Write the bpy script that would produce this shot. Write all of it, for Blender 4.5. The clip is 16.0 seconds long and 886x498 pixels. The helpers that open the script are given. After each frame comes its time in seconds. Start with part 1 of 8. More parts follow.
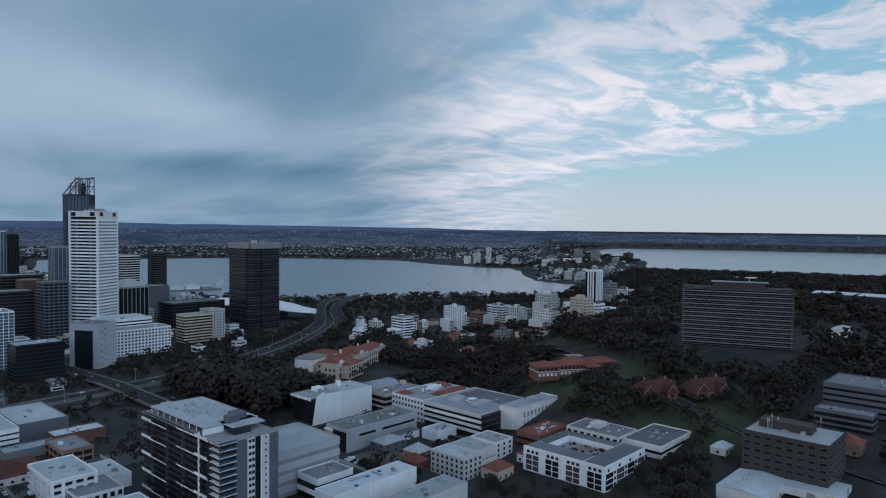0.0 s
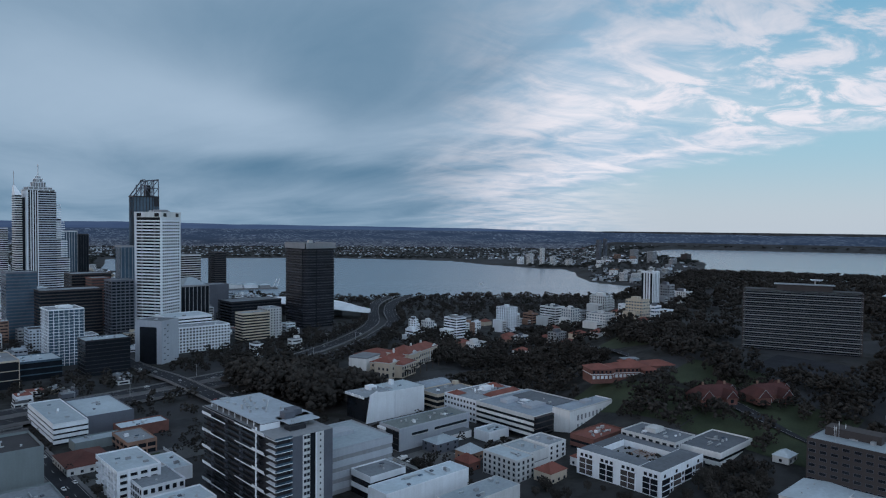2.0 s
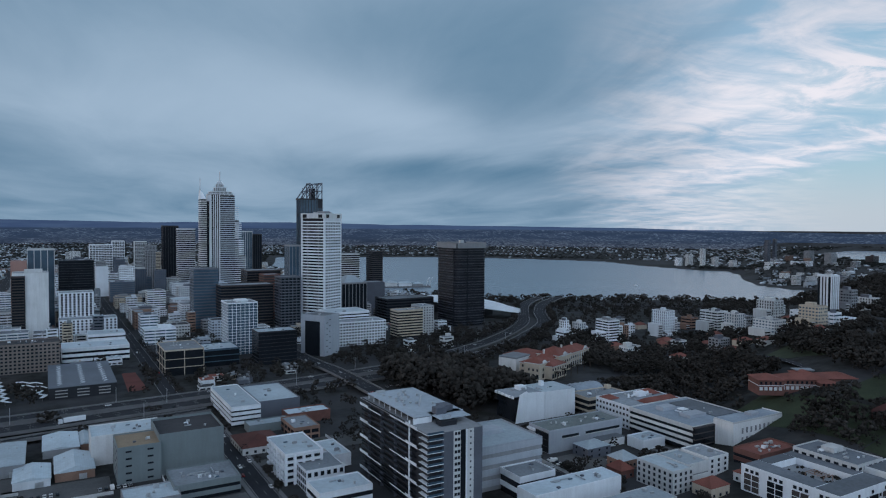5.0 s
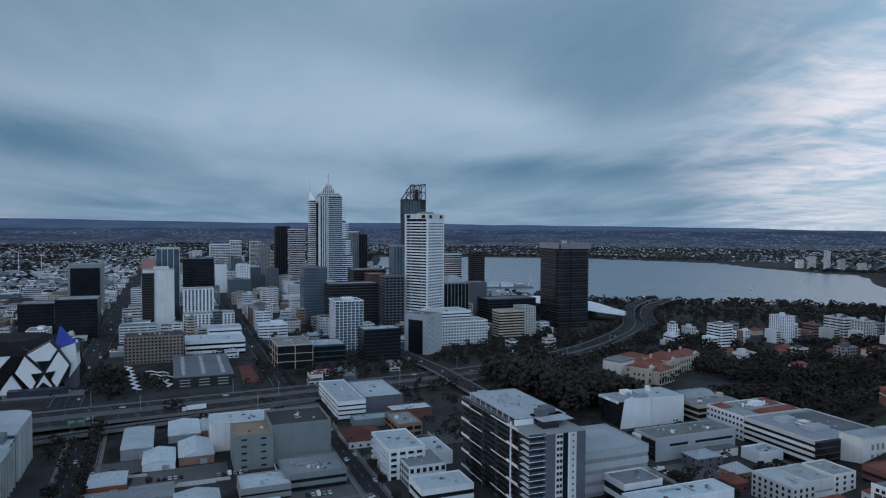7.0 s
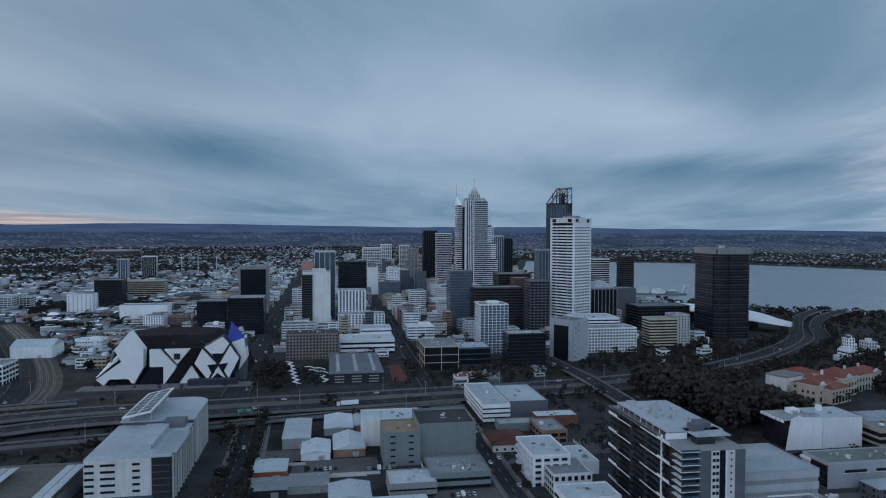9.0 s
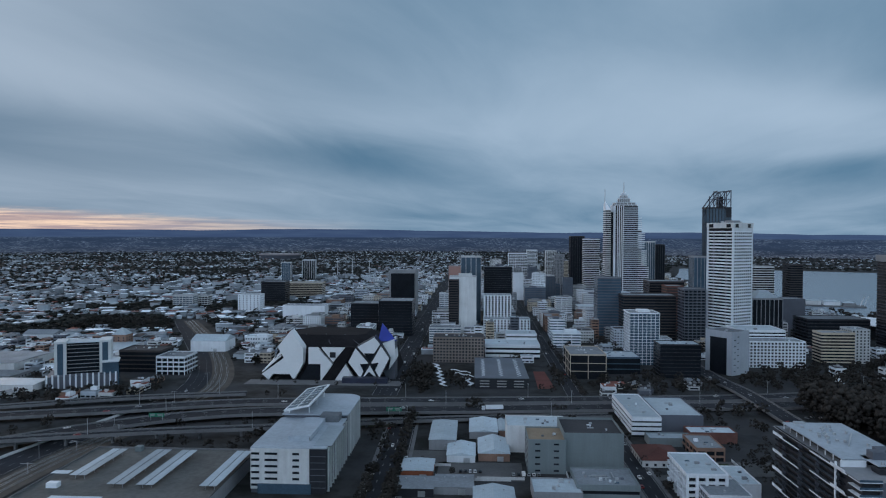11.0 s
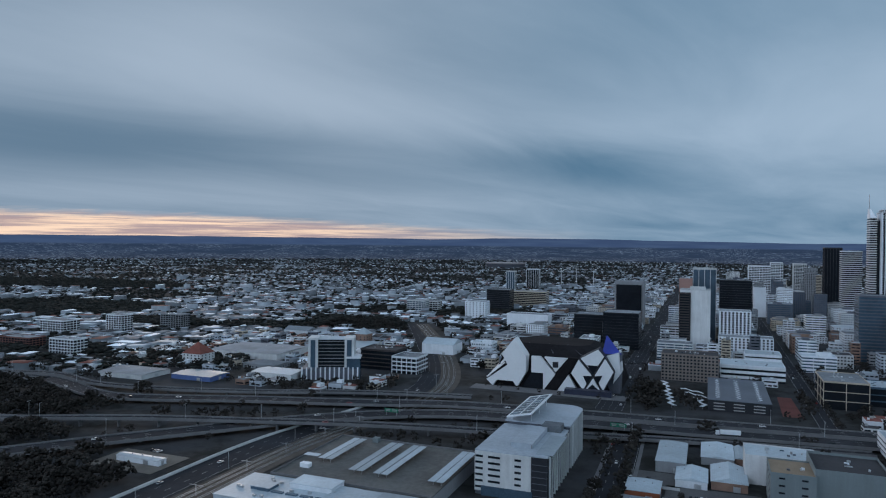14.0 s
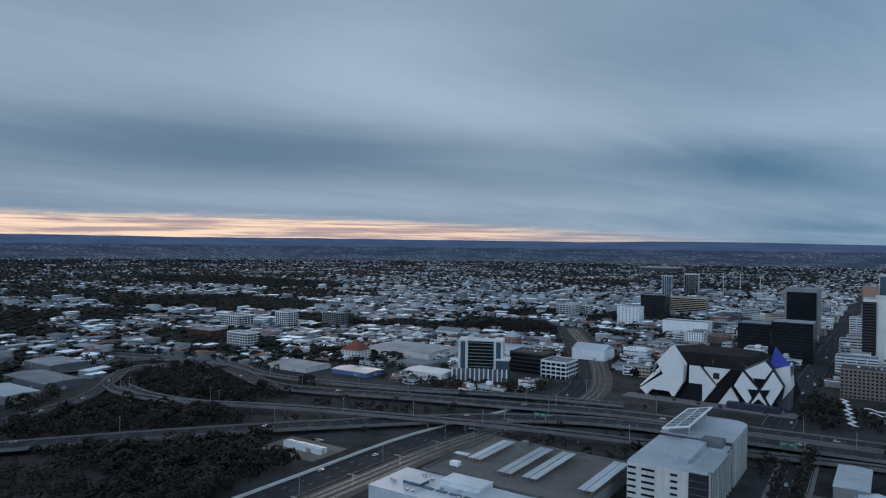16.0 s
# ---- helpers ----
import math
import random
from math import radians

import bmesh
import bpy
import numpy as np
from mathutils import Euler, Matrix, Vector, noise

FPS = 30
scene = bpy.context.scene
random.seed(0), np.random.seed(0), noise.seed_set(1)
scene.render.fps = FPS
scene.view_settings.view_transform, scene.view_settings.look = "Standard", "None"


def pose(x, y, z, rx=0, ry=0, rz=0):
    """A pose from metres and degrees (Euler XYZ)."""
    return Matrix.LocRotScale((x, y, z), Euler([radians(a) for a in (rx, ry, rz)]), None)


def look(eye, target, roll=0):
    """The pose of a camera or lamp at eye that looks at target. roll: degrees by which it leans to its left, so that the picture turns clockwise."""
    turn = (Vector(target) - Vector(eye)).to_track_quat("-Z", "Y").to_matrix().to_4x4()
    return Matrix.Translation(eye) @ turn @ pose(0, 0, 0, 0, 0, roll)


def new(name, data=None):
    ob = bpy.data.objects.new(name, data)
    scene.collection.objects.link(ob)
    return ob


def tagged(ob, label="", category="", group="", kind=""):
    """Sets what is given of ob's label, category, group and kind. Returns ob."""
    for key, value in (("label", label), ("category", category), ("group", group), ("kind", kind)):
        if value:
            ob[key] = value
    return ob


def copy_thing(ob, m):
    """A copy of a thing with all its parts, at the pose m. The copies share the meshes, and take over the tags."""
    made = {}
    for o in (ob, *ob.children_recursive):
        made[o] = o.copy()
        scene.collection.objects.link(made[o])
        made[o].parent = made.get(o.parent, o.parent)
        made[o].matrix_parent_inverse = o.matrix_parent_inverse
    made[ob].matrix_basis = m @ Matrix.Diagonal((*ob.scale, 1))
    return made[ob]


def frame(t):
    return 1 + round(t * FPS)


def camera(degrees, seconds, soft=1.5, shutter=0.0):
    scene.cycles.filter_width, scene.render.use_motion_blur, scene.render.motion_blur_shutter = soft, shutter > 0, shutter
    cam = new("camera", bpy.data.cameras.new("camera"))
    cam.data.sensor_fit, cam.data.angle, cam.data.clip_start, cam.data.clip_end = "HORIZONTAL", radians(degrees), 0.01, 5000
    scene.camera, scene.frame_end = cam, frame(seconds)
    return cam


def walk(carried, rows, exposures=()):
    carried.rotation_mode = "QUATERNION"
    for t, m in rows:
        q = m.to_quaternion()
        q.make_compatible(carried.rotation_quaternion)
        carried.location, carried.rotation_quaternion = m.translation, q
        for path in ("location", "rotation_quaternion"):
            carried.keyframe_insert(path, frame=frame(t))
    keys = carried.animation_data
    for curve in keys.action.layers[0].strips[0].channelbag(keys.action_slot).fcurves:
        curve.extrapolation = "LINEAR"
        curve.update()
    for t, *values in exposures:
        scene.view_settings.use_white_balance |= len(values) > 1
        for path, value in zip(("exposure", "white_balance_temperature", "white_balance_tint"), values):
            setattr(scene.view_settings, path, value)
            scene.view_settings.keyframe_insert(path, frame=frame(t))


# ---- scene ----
cam = camera(65.88, 16.0, soft=1.15)
# seconds, yaw, pitch, roll; the drone hovers and turns. The street grid runs along x and y.
EYE = (0.0, 0.0, 145.0)
PATH = [
    (0.0, -47.15, -1.89, -0.54), (0.5, -46.12, -1.89, -0.55), (1.0, -45.02, -1.88, -0.54), (1.5, -43.84, -1.89, -0.56),
    (2.0, -42.73, -1.90, -0.56), (2.5, -41.52, -1.91, -0.54), (3.0, -40.16, -1.92, -0.57), (3.5, -38.36, -1.93, -0.54),
    (3.7, -36.83, -1.94, -0.51), (6.0, -26.58, -2.01, -0.34), (6.5, -24.14, -2.00, -0.33), (7.0, -21.65, -2.03, -0.30),
    (7.5, -19.13, -2.00, -0.27), (8.0, -16.42, -1.92, -0.23), (8.5, -13.63, -1.85, -0.22), (9.0, -9.52, -1.73, -0.19),
    (11.5, 5.43, -1.26, -0.23), (12.0, 8.54, -1.16, -0.25), (12.5, 11.72, -1.05, -0.25), (13.0, 14.93, -0.94, -0.34),
    (13.5, 18.07, -0.69, -0.38), (14.0, 21.26, -0.63, -0.54), (14.5, 24.48, -0.64, -0.64), (15.0, 27.73, -0.63, -0.63),
    (15.5, 30.93, -0.55, -0.63), (16.0, 33.74, -0.52, -0.68)]
walk(cam, [(t, pose(*EYE, 90 + p, r, y)) for t, y, p, r in PATH], [(0.0, 0.0, 6250, 15), (16.0, 0.0, 6250, 15)])

# ---- world and light ----
SUN_AZ, SUN_EL = -42.0, 4.0


def node(tree, kind, loc=(0, 0), **values):
    n = tree.nodes.new(kind)
    n.location = loc
    for k, v in values.items():
        if k in n.inputs:
            n.inputs[k].default_value = v
    return n


def math_node(tree, op, a, b=None, c=None, clamp=False):
    n = tree.nodes.new("ShaderNodeMath")
    n.operation, n.use_clamp = op, clamp
    for i, v in enumerate((a, b, c)):
        if v is None:
            continue
        if isinstance(v, (int, float)):
            n.inputs[i].default_value = v
        else:
            tree.links.new(v, n.inputs[i])
    return n.outputs[0]


def smooth(tree, v, lo, hi):
    n = tree.nodes.new("ShaderNodeMapRange")
    n.interpolation_type = "SMOOTHSTEP"
    n.inputs["From Min"].default_value, n.inputs["From Max"].default_value = lo, hi
    tree.links.new(v, n.inputs["Value"])
    return n.outputs["Result"]


def mix_rgb(tree, f, a, b):
    n = tree.nodes.new("ShaderNodeMix")
    n.data_type = "RGBA"
    for sock, v in ((n.inputs[0], f), (n.inputs[6], a), (n.inputs[7], b)):
        if isinstance(v, (int, float)):
            sock.default_value = v
        elif isinstance(v, tuple):
            sock.default_value = (*v, 1)
        else:
            tree.links.new(v, sock)
    return n.outputs[2]


def noise_tex(tree, vec, scale, detail=5, rough=0.55, dist=0.0):
    n = tree.nodes.new("ShaderNodeTexNoise")
    n.inputs["Scale"].default_value, n.inputs["Detail"].default_value = scale, detail
    n.inputs["Roughness"].default_value, n.inputs["Distortion"].default_value = rough, dist
    if vec is not None:
        tree.links.new(vec, n.inputs["Vector"])
    return n.outputs["Fac"]


def vec_scale(tree, vec, s, rot=0.0, shift=(0, 0, 0)):
    n = tree.nodes.new("ShaderNodeMapping")
    n.inputs["Scale"].default_value = s
    n.inputs["Rotation"].default_value = (0, 0, radians(rot))
    n.inputs["Location"].default_value = shift
    tree.links.new(vec, n.inputs["Vector"])
    return n.outputs[0]


def make_world():
    world = bpy.data.worlds.new("dawn_sky")
    scene.world = world
    world.use_nodes = True
    t = world.node_tree
    t.nodes.clear()
    out, bg = t.nodes.new("ShaderNodeOutputWorld"), t.nodes.new("ShaderNodeBackground")
    t.links.new(bg.outputs[0], out.inputs[0])
    sky = t.nodes.new("ShaderNodeTexSky")
    sky.sky_type, sky.sun_disc = "NISHITA", False
    sky.sun_elevation, sky.sun_rotation = radians(SUN_EL), radians(SUN_AZ)
    sky.air_density, sky.dust_density, sky.ozone_density = 1.0, 1.0, 2.0
    tc = t.nodes.new("ShaderNodeTexCoord")
    sep = t.nodes.new("ShaderNodeSeparateXYZ")
    t.links.new(tc.outputs["Generated"], sep.inputs[0])
    x, y, z = sep.outputs
    el = math_node(t, "MULTIPLY", math_node(t, "ARCSINE", z), 57.296)
    az = math_node(t, "MULTIPLY", math_node(t, "ARCTAN2", x, y), 57.296)   # right of +y
    # clouds lie on a flat deck overhead, drawn out into streets that run to one point of the horizon
    zz = math_node(t, "ADD", math_node(t, "MAXIMUM", z, 0.0), 0.075)
    dx, dy = math_node(t, "DIVIDE", x, zz), math_node(t, "DIVIDE", y, zz)
    ca, sa = math.cos(radians(15)), math.sin(radians(15))
    across = math_node(t, "SUBTRACT", math_node(t, "MULTIPLY", dx, ca), math_node(t, "MULTIPLY", dy, sa))
    down = math_node(t, "ADD", math_node(t, "MULTIPLY", dx, sa), math_node(t, "MULTIPLY", dy, ca))
    comb, comb2 = t.nodes.new("ShaderNodeCombineXYZ"), t.nodes.new("ShaderNodeCombineXYZ")
    for c, p, q in ((comb, dx, dy), (comb2, across, down)):
        t.links.new(p, c.inputs[0])
        t.links.new(q, c.inputs[1])
    deck, streets = comb.outputs[0], comb2.outputs[0]
    broad = noise_tex(t, vec_scale(t, streets, (0.30, 0.20, 1), 0, (3.1, 1.7, 0)), 1.0, 2, 0.45, 0.3)
    mid = noise_tex(t, vec_scale(t, streets, (0.85, 0.34, 1), 0, (0.4, 5.2, 0)), 1.0, 6, 0.58, 0.5)
    fine = noise_tex(t, vec_scale(t, deck, (1.25, 1.9, 1), 20, (7.7, 2.1, 0)), 1.5, 7, 0.62, 0.6)
    # thick and thin places of the deck: bearing, height, spreads, slope, strength
    warp = math_node(t, "MULTIPLY_ADD", mid, 5.0, -2.5)
    total = None
    for a0, e0, wa, we, tilt, amp in (
            (12, 8.5, 9, 4.0, 0.0, 0.24), (-4, 7.0, 9, 1.3, -0.24, 0.16), (-9, 6.4, 11, 1.5, 0.0, -0.19), (38, 15.5, 8, 4.0, 0.12, -0.09), (27, 8.6, 6, 1.5, -0.16, 0.22),
            (33, 4.4, 9, 0.9, 0.0, -0.14), (29, 6.0, 6, 0.7, 0.02, 0.10), (8, 5.0, 9, 1.0, 0.0, -0.09), (-50, 7.4, 14, 1.9, 0.0, -0.38), (-30, 10.8, 10, 2.0, -0.12, 0.25),
            (-42, 14.5, 8, 3.0, 0.1, 0.24), (-4, 9.4, 8, 1.2, -0.06, 0.10), (-16, 15.5, 8, 2.5, 0.0, -0.08), (24, 15.0, 8, 3.0, 0.1, -0.10), (-36, 3.4, 20, 1.0, 0.0, 0.08), (44, 8.0, 6, 1.2, 0.1, 0.16), (20, 12.0, 8, 3.0, -0.1, 0.08), (-62, 13, 8, 3, 0.0, 0.10)):
        p = math_node(t, "SUBTRACT", az, a0)
        h = math_node(t, "SUBTRACT", math_node(t, "ADD", math_node(t, "SUBTRACT", el, e0), math_node(t, "MULTIPLY", warp, 0.26)), math_node(t, "MULTIPLY", p, tilt))
        p, h = math_node(t, "DIVIDE", p, wa * 1.3), math_node(t, "DIVIDE", h, we * 1.3)
        g = math_node(t, "MULTIPLY", math_node(t, "EXPONENT", math_node(t, "MULTIPLY", math_node(t, "ADD", math_node(t, "MULTIPLY", p, p), math_node(t, "MULTIPLY", h, h)), -1.0)), amp)
        total = g if total is None else math_node(t, "ADD", total, g)
    tone = math_node(t, "ADD", math_node(t, "MULTIPLY_ADD", mid, 0.44, 0.185), math_node(t, "MULTIPLY", broad, 0.30))
    tone = smooth(t, math_node(t, "ADD", tone, total), 0.14, 0.98)
    cloud = mix_rgb(t, tone, (0.046, 0.152, 0.248), (0.372, 0.498, 0.600))
    # overhead the deck is thick and even
    high = smooth(t, el, 22.0, 50.0)
    cloud = mix_rgb(t, math_node(t, "MULTIPLY", high, 0.85), cloud, (0.150, 0.220, 0.310))
    # a little warmth towards the dawn
    cloud = mix_rgb(t, math_node(t, "MULTIPLY", smooth(t, az, 5.0, -35.0), 0.28), cloud, (0.345, 0.37, 0.395))
    # bright thin cloud towards the south west, where the deck breaks open
    west = math_node(t, "MULTIPLY", smooth(t, math_node(t, "MULTIPLY_ADD", mid, 14.0, math_node(t, "SUBTRACT", az, 7.0)), 38.0, 56.0), math_node(t, "SUBTRACT", 1.0, math_node(t, "MULTIPLY", smooth(t, el, 9.0, 20.0), 0.45)))
    puffs = math_node(t, "ADD", math_node(t, "MULTIPLY", mid, 0.5), math_node(t, "MULTIPLY", fine, 0.5))
    bright = mix_rgb(t, smooth(t, puffs, 0.36, 0.62), (0.36, 0.54, 0.68), (0.92, 0.89, 0.89))
    cloud = mix_rgb(t, math_node(t, "MULTIPLY", west, 0.9), cloud, bright)
    # behind, the deck has drawn away from a pale bright sky
    behind = math_node(t, "MAXIMUM", smooth(t, az, 84.0, 112.0), math_node(t, "SUBTRACT", 1.0, smooth(t, az, -112.0, -84.0)))
    behind = math_node(t, "MULTIPLY", behind, math_node(t, "SUBTRACT", 1.0, smooth(t, el, 28.0, 60.0)))
    cloud = mix_rgb(t, behind, cloud, mix_rgb(t, mid, (0.86, 1.10, 1.36), (1.16, 1.33, 1.52)))
    clear = t.nodes.new("ShaderNodeMix")
    clear.data_type, clear.blend_type = "RGBA", "MULTIPLY"
    clear.inputs[0].default_value = 1.0
    t.links.new(sky.outputs[0], clear.inputs[6])
    clear.inputs[7].default_value = (0.10, 0.10, 0.10, 1)
    tint = mix_rgb(t, smooth(t, el, 0.0, 7.0), (0.64, 0.75, 0.81), mix_rgb(t, smooth(t, el, 6.0, 18.0), (0.42, 0.70, 0.82), (0.20, 0.52, 0.72)))
    blue = mix_rgb(t, 0.75, clear.outputs[2], tint)
    # the edge of the deck: a slanting line, higher to the west
    line = math_node(t, "SUBTRACT", el, math_node(t, "MULTIPLY_ADD", az, 0.19, -6.6))
    line = math_node(t, "ADD", line, math_node(t, "MULTIPLY_ADD", fine, 3.0, -1.5))
    gap = math_node(t, "MULTIPLY", math_node(t, "SUBTRACT", 1.0, smooth(t, line, -0.8, 0.9)), smooth(t, az, 45.0, 62.0))
    holes = math_node(t, "MULTIPLY", math_node(t, "SUBTRACT", 1.0, smooth(t, math_node(t, "ADD", fine, math_node(t, "MULTIPLY_ADD", broad, 0.3, -0.15)), 0.40, 0.54)), math_node(t, "MULTIPLY", smooth(t, az, 48.0, 72.0), smooth(t, el, 4.0, 9.0)))
    open_sky = math_node(t, "MAXIMUM", gap, math_node(t, "MULTIPLY", holes, 0.85))
    col = mix_rgb(t, open_sky, cloud, blue)
    # the strip of dawn under the deck
    along = math_node(t, "MULTIPLY", smooth(t, az, -6.0, -36.0), 1.0)
    top = math_node(t, "ADD", math_node(t, "MULTIPLY_ADD", smooth(t, az, -14.0, -46.0), 0.95, 0.95), math_node(t, "MULTIPLY_ADD", fine, 0.8, -0.4))
    strip = math_node(t, "MULTIPLY", along, math_node(t, "SUBTRACT", 1.0, smooth(t, math_node(t, "SUBTRACT", el, top), -0.5, 0.35)))
    streak = noise_tex(t, vec_scale(t, tc.outputs["Generated"], (6, 6, 190)), 1.0, 5, 0.62)
    dawn = mix_rgb(t, smooth(t, streak, 0.4, 0.62), (0.44, 0.34, 0.33), (1.0, 0.74, 0.52))
    col = mix_rgb(t, strip, col, dawn)
    t.links.new(col, bg.inputs[0])
    bg.inputs[1].default_value = 1.0


make_world()
sun = new("sun", bpy.data.lights.new("sun", "SUN"))
sun.data.energy, sun.data.angle, sun.data.color = 0.5, radians(12), (1.0, 0.86, 0.72)
sun.matrix_world = look((0, 0, 0), (-math.sin(radians(SUN_AZ)), -math.cos(radians(SUN_AZ)), -math.tan(radians(SUN_EL + 6))))

# ---- materials ----
MATS = {}


def mat(name, colour, rough=0.8, metal=0.0, vary=0.25, scale=0.25, spec=0.3, streaks=0.0, bump=0.0, rnd=0.0, island=0.0, seams=0.0):
    """A surface with stains at two scales, in metres, and a random shift from piece to piece."""
    if name in MATS:
        return MATS[name]
    m = bpy.data.materials.new(name)
    m.use_nodes = True
    t = m.node_tree
    b = t.nodes["Principled BSDF"]
    tc = t.nodes.new("ShaderNodeTexCoord")
    geo = t.nodes.new("ShaderNodeNewGeometry")
    pos = geo.outputs["Position"]
    big = noise_tex(t, pos, scale * 0.25, 4, 0.6)
    small = noise_tex(t, pos, scale * 4.0, 4, 0.6)
    f = math_node(t, "MULTIPLY_ADD", big, 0.65, math_node(t, "MULTIPLY", small, 0.35))
    if streaks:
        down = noise_tex(t, vec_scale(t, pos, (0.45, 0.45, 0.035)), 1.0, 4, 0.6)
        f = math_node(t, "MULTIPLY_ADD", down, streaks, math_node(t, "MULTIPLY", f, 1 - streaks))
    f = smooth(t, f, 0.28, 0.72)
    if seams:
        wave = t.nodes.new("ShaderNodeTexWave")
        wave.bands_direction = "X"
        wave.inputs["Scale"].default_value, wave.inputs["Distortion"].default_value = 0.26, 0.0
        t.links.new(pos, wave.inputs["Vector"])
        line = smooth(t, wave.outputs["Fac"], 0.0, 0.16)
        f = math_node(t, "MULTIPLY", f, math_node(t, "MULTIPLY_ADD", line, seams, 1 - seams))
    lo = tuple(c * (1 - vary) for c in colour)
    hi = tuple(min(1.0, c * (1 + vary * 0.8)) for c in colour)
    col = mix_rgb(t, f, lo, hi)
    if rnd:
        info = t.nodes.new("ShaderNodeObjectInfo")
        hsv = t.nodes.new("ShaderNodeHueSaturation")
        t.links.new(math_node(t, "MULTIPLY_ADD", info.outputs["Random"], 2 * rnd, 1 - rnd), hsv.inputs["Value"])
        t.links.new(col, hsv.inputs["Color"])
        col = hsv.outputs[0]
    if island:
        hsv = t.nodes.new("ShaderNodeHueSaturation")
        t.links.new(math_node(t, "MULTIPLY_ADD", geo.outputs["Random Per Island"], 2 * island, 1 - island), hsv.inputs["Value"])
        t.links.new(col, hsv.inputs["Color"])
        col = hsv.outputs[0]
    t.links.new(col, b.inputs["Base Color"])
    b.inputs["Roughness"].default_value, b.inputs["Metallic"].default_value = rough, metal
    b.inputs["Specular IOR Level"].default_value = spec
    if bump:
        bn = t.nodes.new("ShaderNodeBump")
        bn.inputs["Distance"].default_value = bump
        t.links.new(small, bn.inputs["Height"])
        t.links.new(bn.outputs[0], b.inputs["Normal"])
    MATS[name] = m
    return m


WHITE = mat("white_paint", (0.70, 0.74, 0.78), 0.6, vary=0.14, streaks=0.35, rnd=0.10)
OFFWHITE = mat("offwhite_render", (0.55, 0.565, 0.57), 0.8, vary=0.18, streaks=0.4, rnd=0.18)
CREAM = mat("cream_render", (0.46, 0.40, 0.32), 0.8, vary=0.15, streaks=0.3)
GREY = mat("grey_concrete", (0.24, 0.25, 0.265), 0.85, vary=0.18, streaks=0.35)
DARK = mat("dark_cladding", (0.028, 0.030, 0.036), 0.5, vary=0.25, streaks=0.2, spec=0.2)
MIDGREY = mat("slate_cladding", (0.10, 0.11, 0.135), 0.6, vary=0.2, streaks=0.2)
BROWN = mat("brown_concrete", (0.052, 0.045, 0.045), 0.8, vary=0.2, streaks=0.3)
BRICK = mat("brick", (0.24, 0.15, 0.115), 0.85, vary=0.25, scale=0.6)
REDBRICK = mat("red_brick", (0.15, 0.07, 0.058), 0.85, vary=0.25, scale=0.6)
GREENGREY = mat("green_grey_render", (0.17, 0.205, 0.215), 0.8, vary=0.14, streaks=0.4)
GLASS = mat("dark_glass", (0.014, 0.017, 0.022), 0.12, vary=0.3, spec=0.28)
BLUEGLASS = mat("blue_glass", (0.06, 0.10, 0.14), 0.15, vary=0.3, spec=0.5)
ROOFW = mat("white_metal_roof", (0.38, 0.445, 0.49), 0.5, vary=0.22, scale=0.12, seams=0.28, rnd=0.28)
ROOFG = mat("grey_roof_membrane", (0.20, 0.222, 0.245), 0.8, vary=0.32, scale=0.15, rnd=0.3)
PALEGREY = mat("pale_grey_stone", (0.33, 0.36, 0.40), 0.75, vary=0.15, streaks=0.3, rnd=0.1)
ROOFB = mat("blue_grey_roof_sheet", (0.25, 0.295, 0.345), 0.7, vary=0.25, scale=0.15, rnd=0.15)
ROOFM = mat("slate_roof_membrane", (0.12, 0.135, 0.155), 0.8, vary=0.3, scale=0.15, rnd=0.2)
ROOFD = mat("dark_roof", (0.045, 0.045, 0.05), 0.9, vary=0.3, scale=0.15)
TERRA = mat("terracotta_tiles", (0.19, 0.066, 0.05), 0.8, vary=0.3, scale=0.4)
METAL = mat("galvanised_metal", (0.45, 0.47, 0.49), 0.4, 0.6, vary=0.2)
ASPHALT = mat("asphalt", (0.032, 0.034, 0.040), 0.95, vary=0.35, scale=0.15, spec=0.12)
CONCRETE = mat("road_concrete", (0.15, 0.152, 0.158), 0.85, vary=0.2)
PAINT = mat("road_paint", (0.36, 0.36, 0.36), 0.7, vary=0.15)
GRASS = mat("grass", (0.034, 0.046, 0.024), 0.95, vary=0.35, scale=0.2)
FOLIAGE = mat("foliage", (0.034, 0.031, 0.028), 0.9, vary=0.45, scale=0.3, spec=0.1, rnd=0.35)
BARK = mat("bark", (0.07, 0.055, 0.045), 0.95, vary=0.3)


# ---- mesh helpers ----
def mesh_from(name, bm, material):
    me = bpy.data.meshes.new(name)
    bm.to_mesh(me)
    bm.free()
    for m in material if isinstance(material, (list, tuple)) else (material,):
        me.materials.append(m)
    return me


def raw_mesh(name, verts, faces, material, smooth_shade=False):
    me = bpy.data.meshes.new(name)
    me.from_pydata(verts, [], faces)
    me.materials.append(material)
    if smooth_shade:
        me.polygons.foreach_set("use_smooth", [True] * len(faces))
    me.update()
    return me


CUBES = {}
BOX_F = [(0, 3, 2, 1), (4, 5, 6, 7), (0, 1, 5, 4), (1, 2, 6, 5), (2, 3, 7, 6), (3, 0, 4, 7)]


def box_mesh(w, d, h, material):
    key = (round(w, 2), round(d, 2), round(h, 2), material.name)
    if key not in CUBES:
        a, b = w / 2, d / 2
        v = [(-a, -b, 0), (a, -b, 0), (a, b, 0), (-a, b, 0), (-a, -b, h), (a, -b, h), (a, b, h), (-a, b, h)]
        CUBES[key] = raw_mesh("box", v, BOX_F, material)
    return CUBES[key]


def piece(name, me, parent, at=(0, 0, 0), rz=0.0, label=""):
    ob = new(name, me)
    ob.parent = parent
    ob.location = at
    if rz:
        ob.rotation_euler = (0, 0, radians(rz))
    if label:
        ob["label"] = label
    return ob


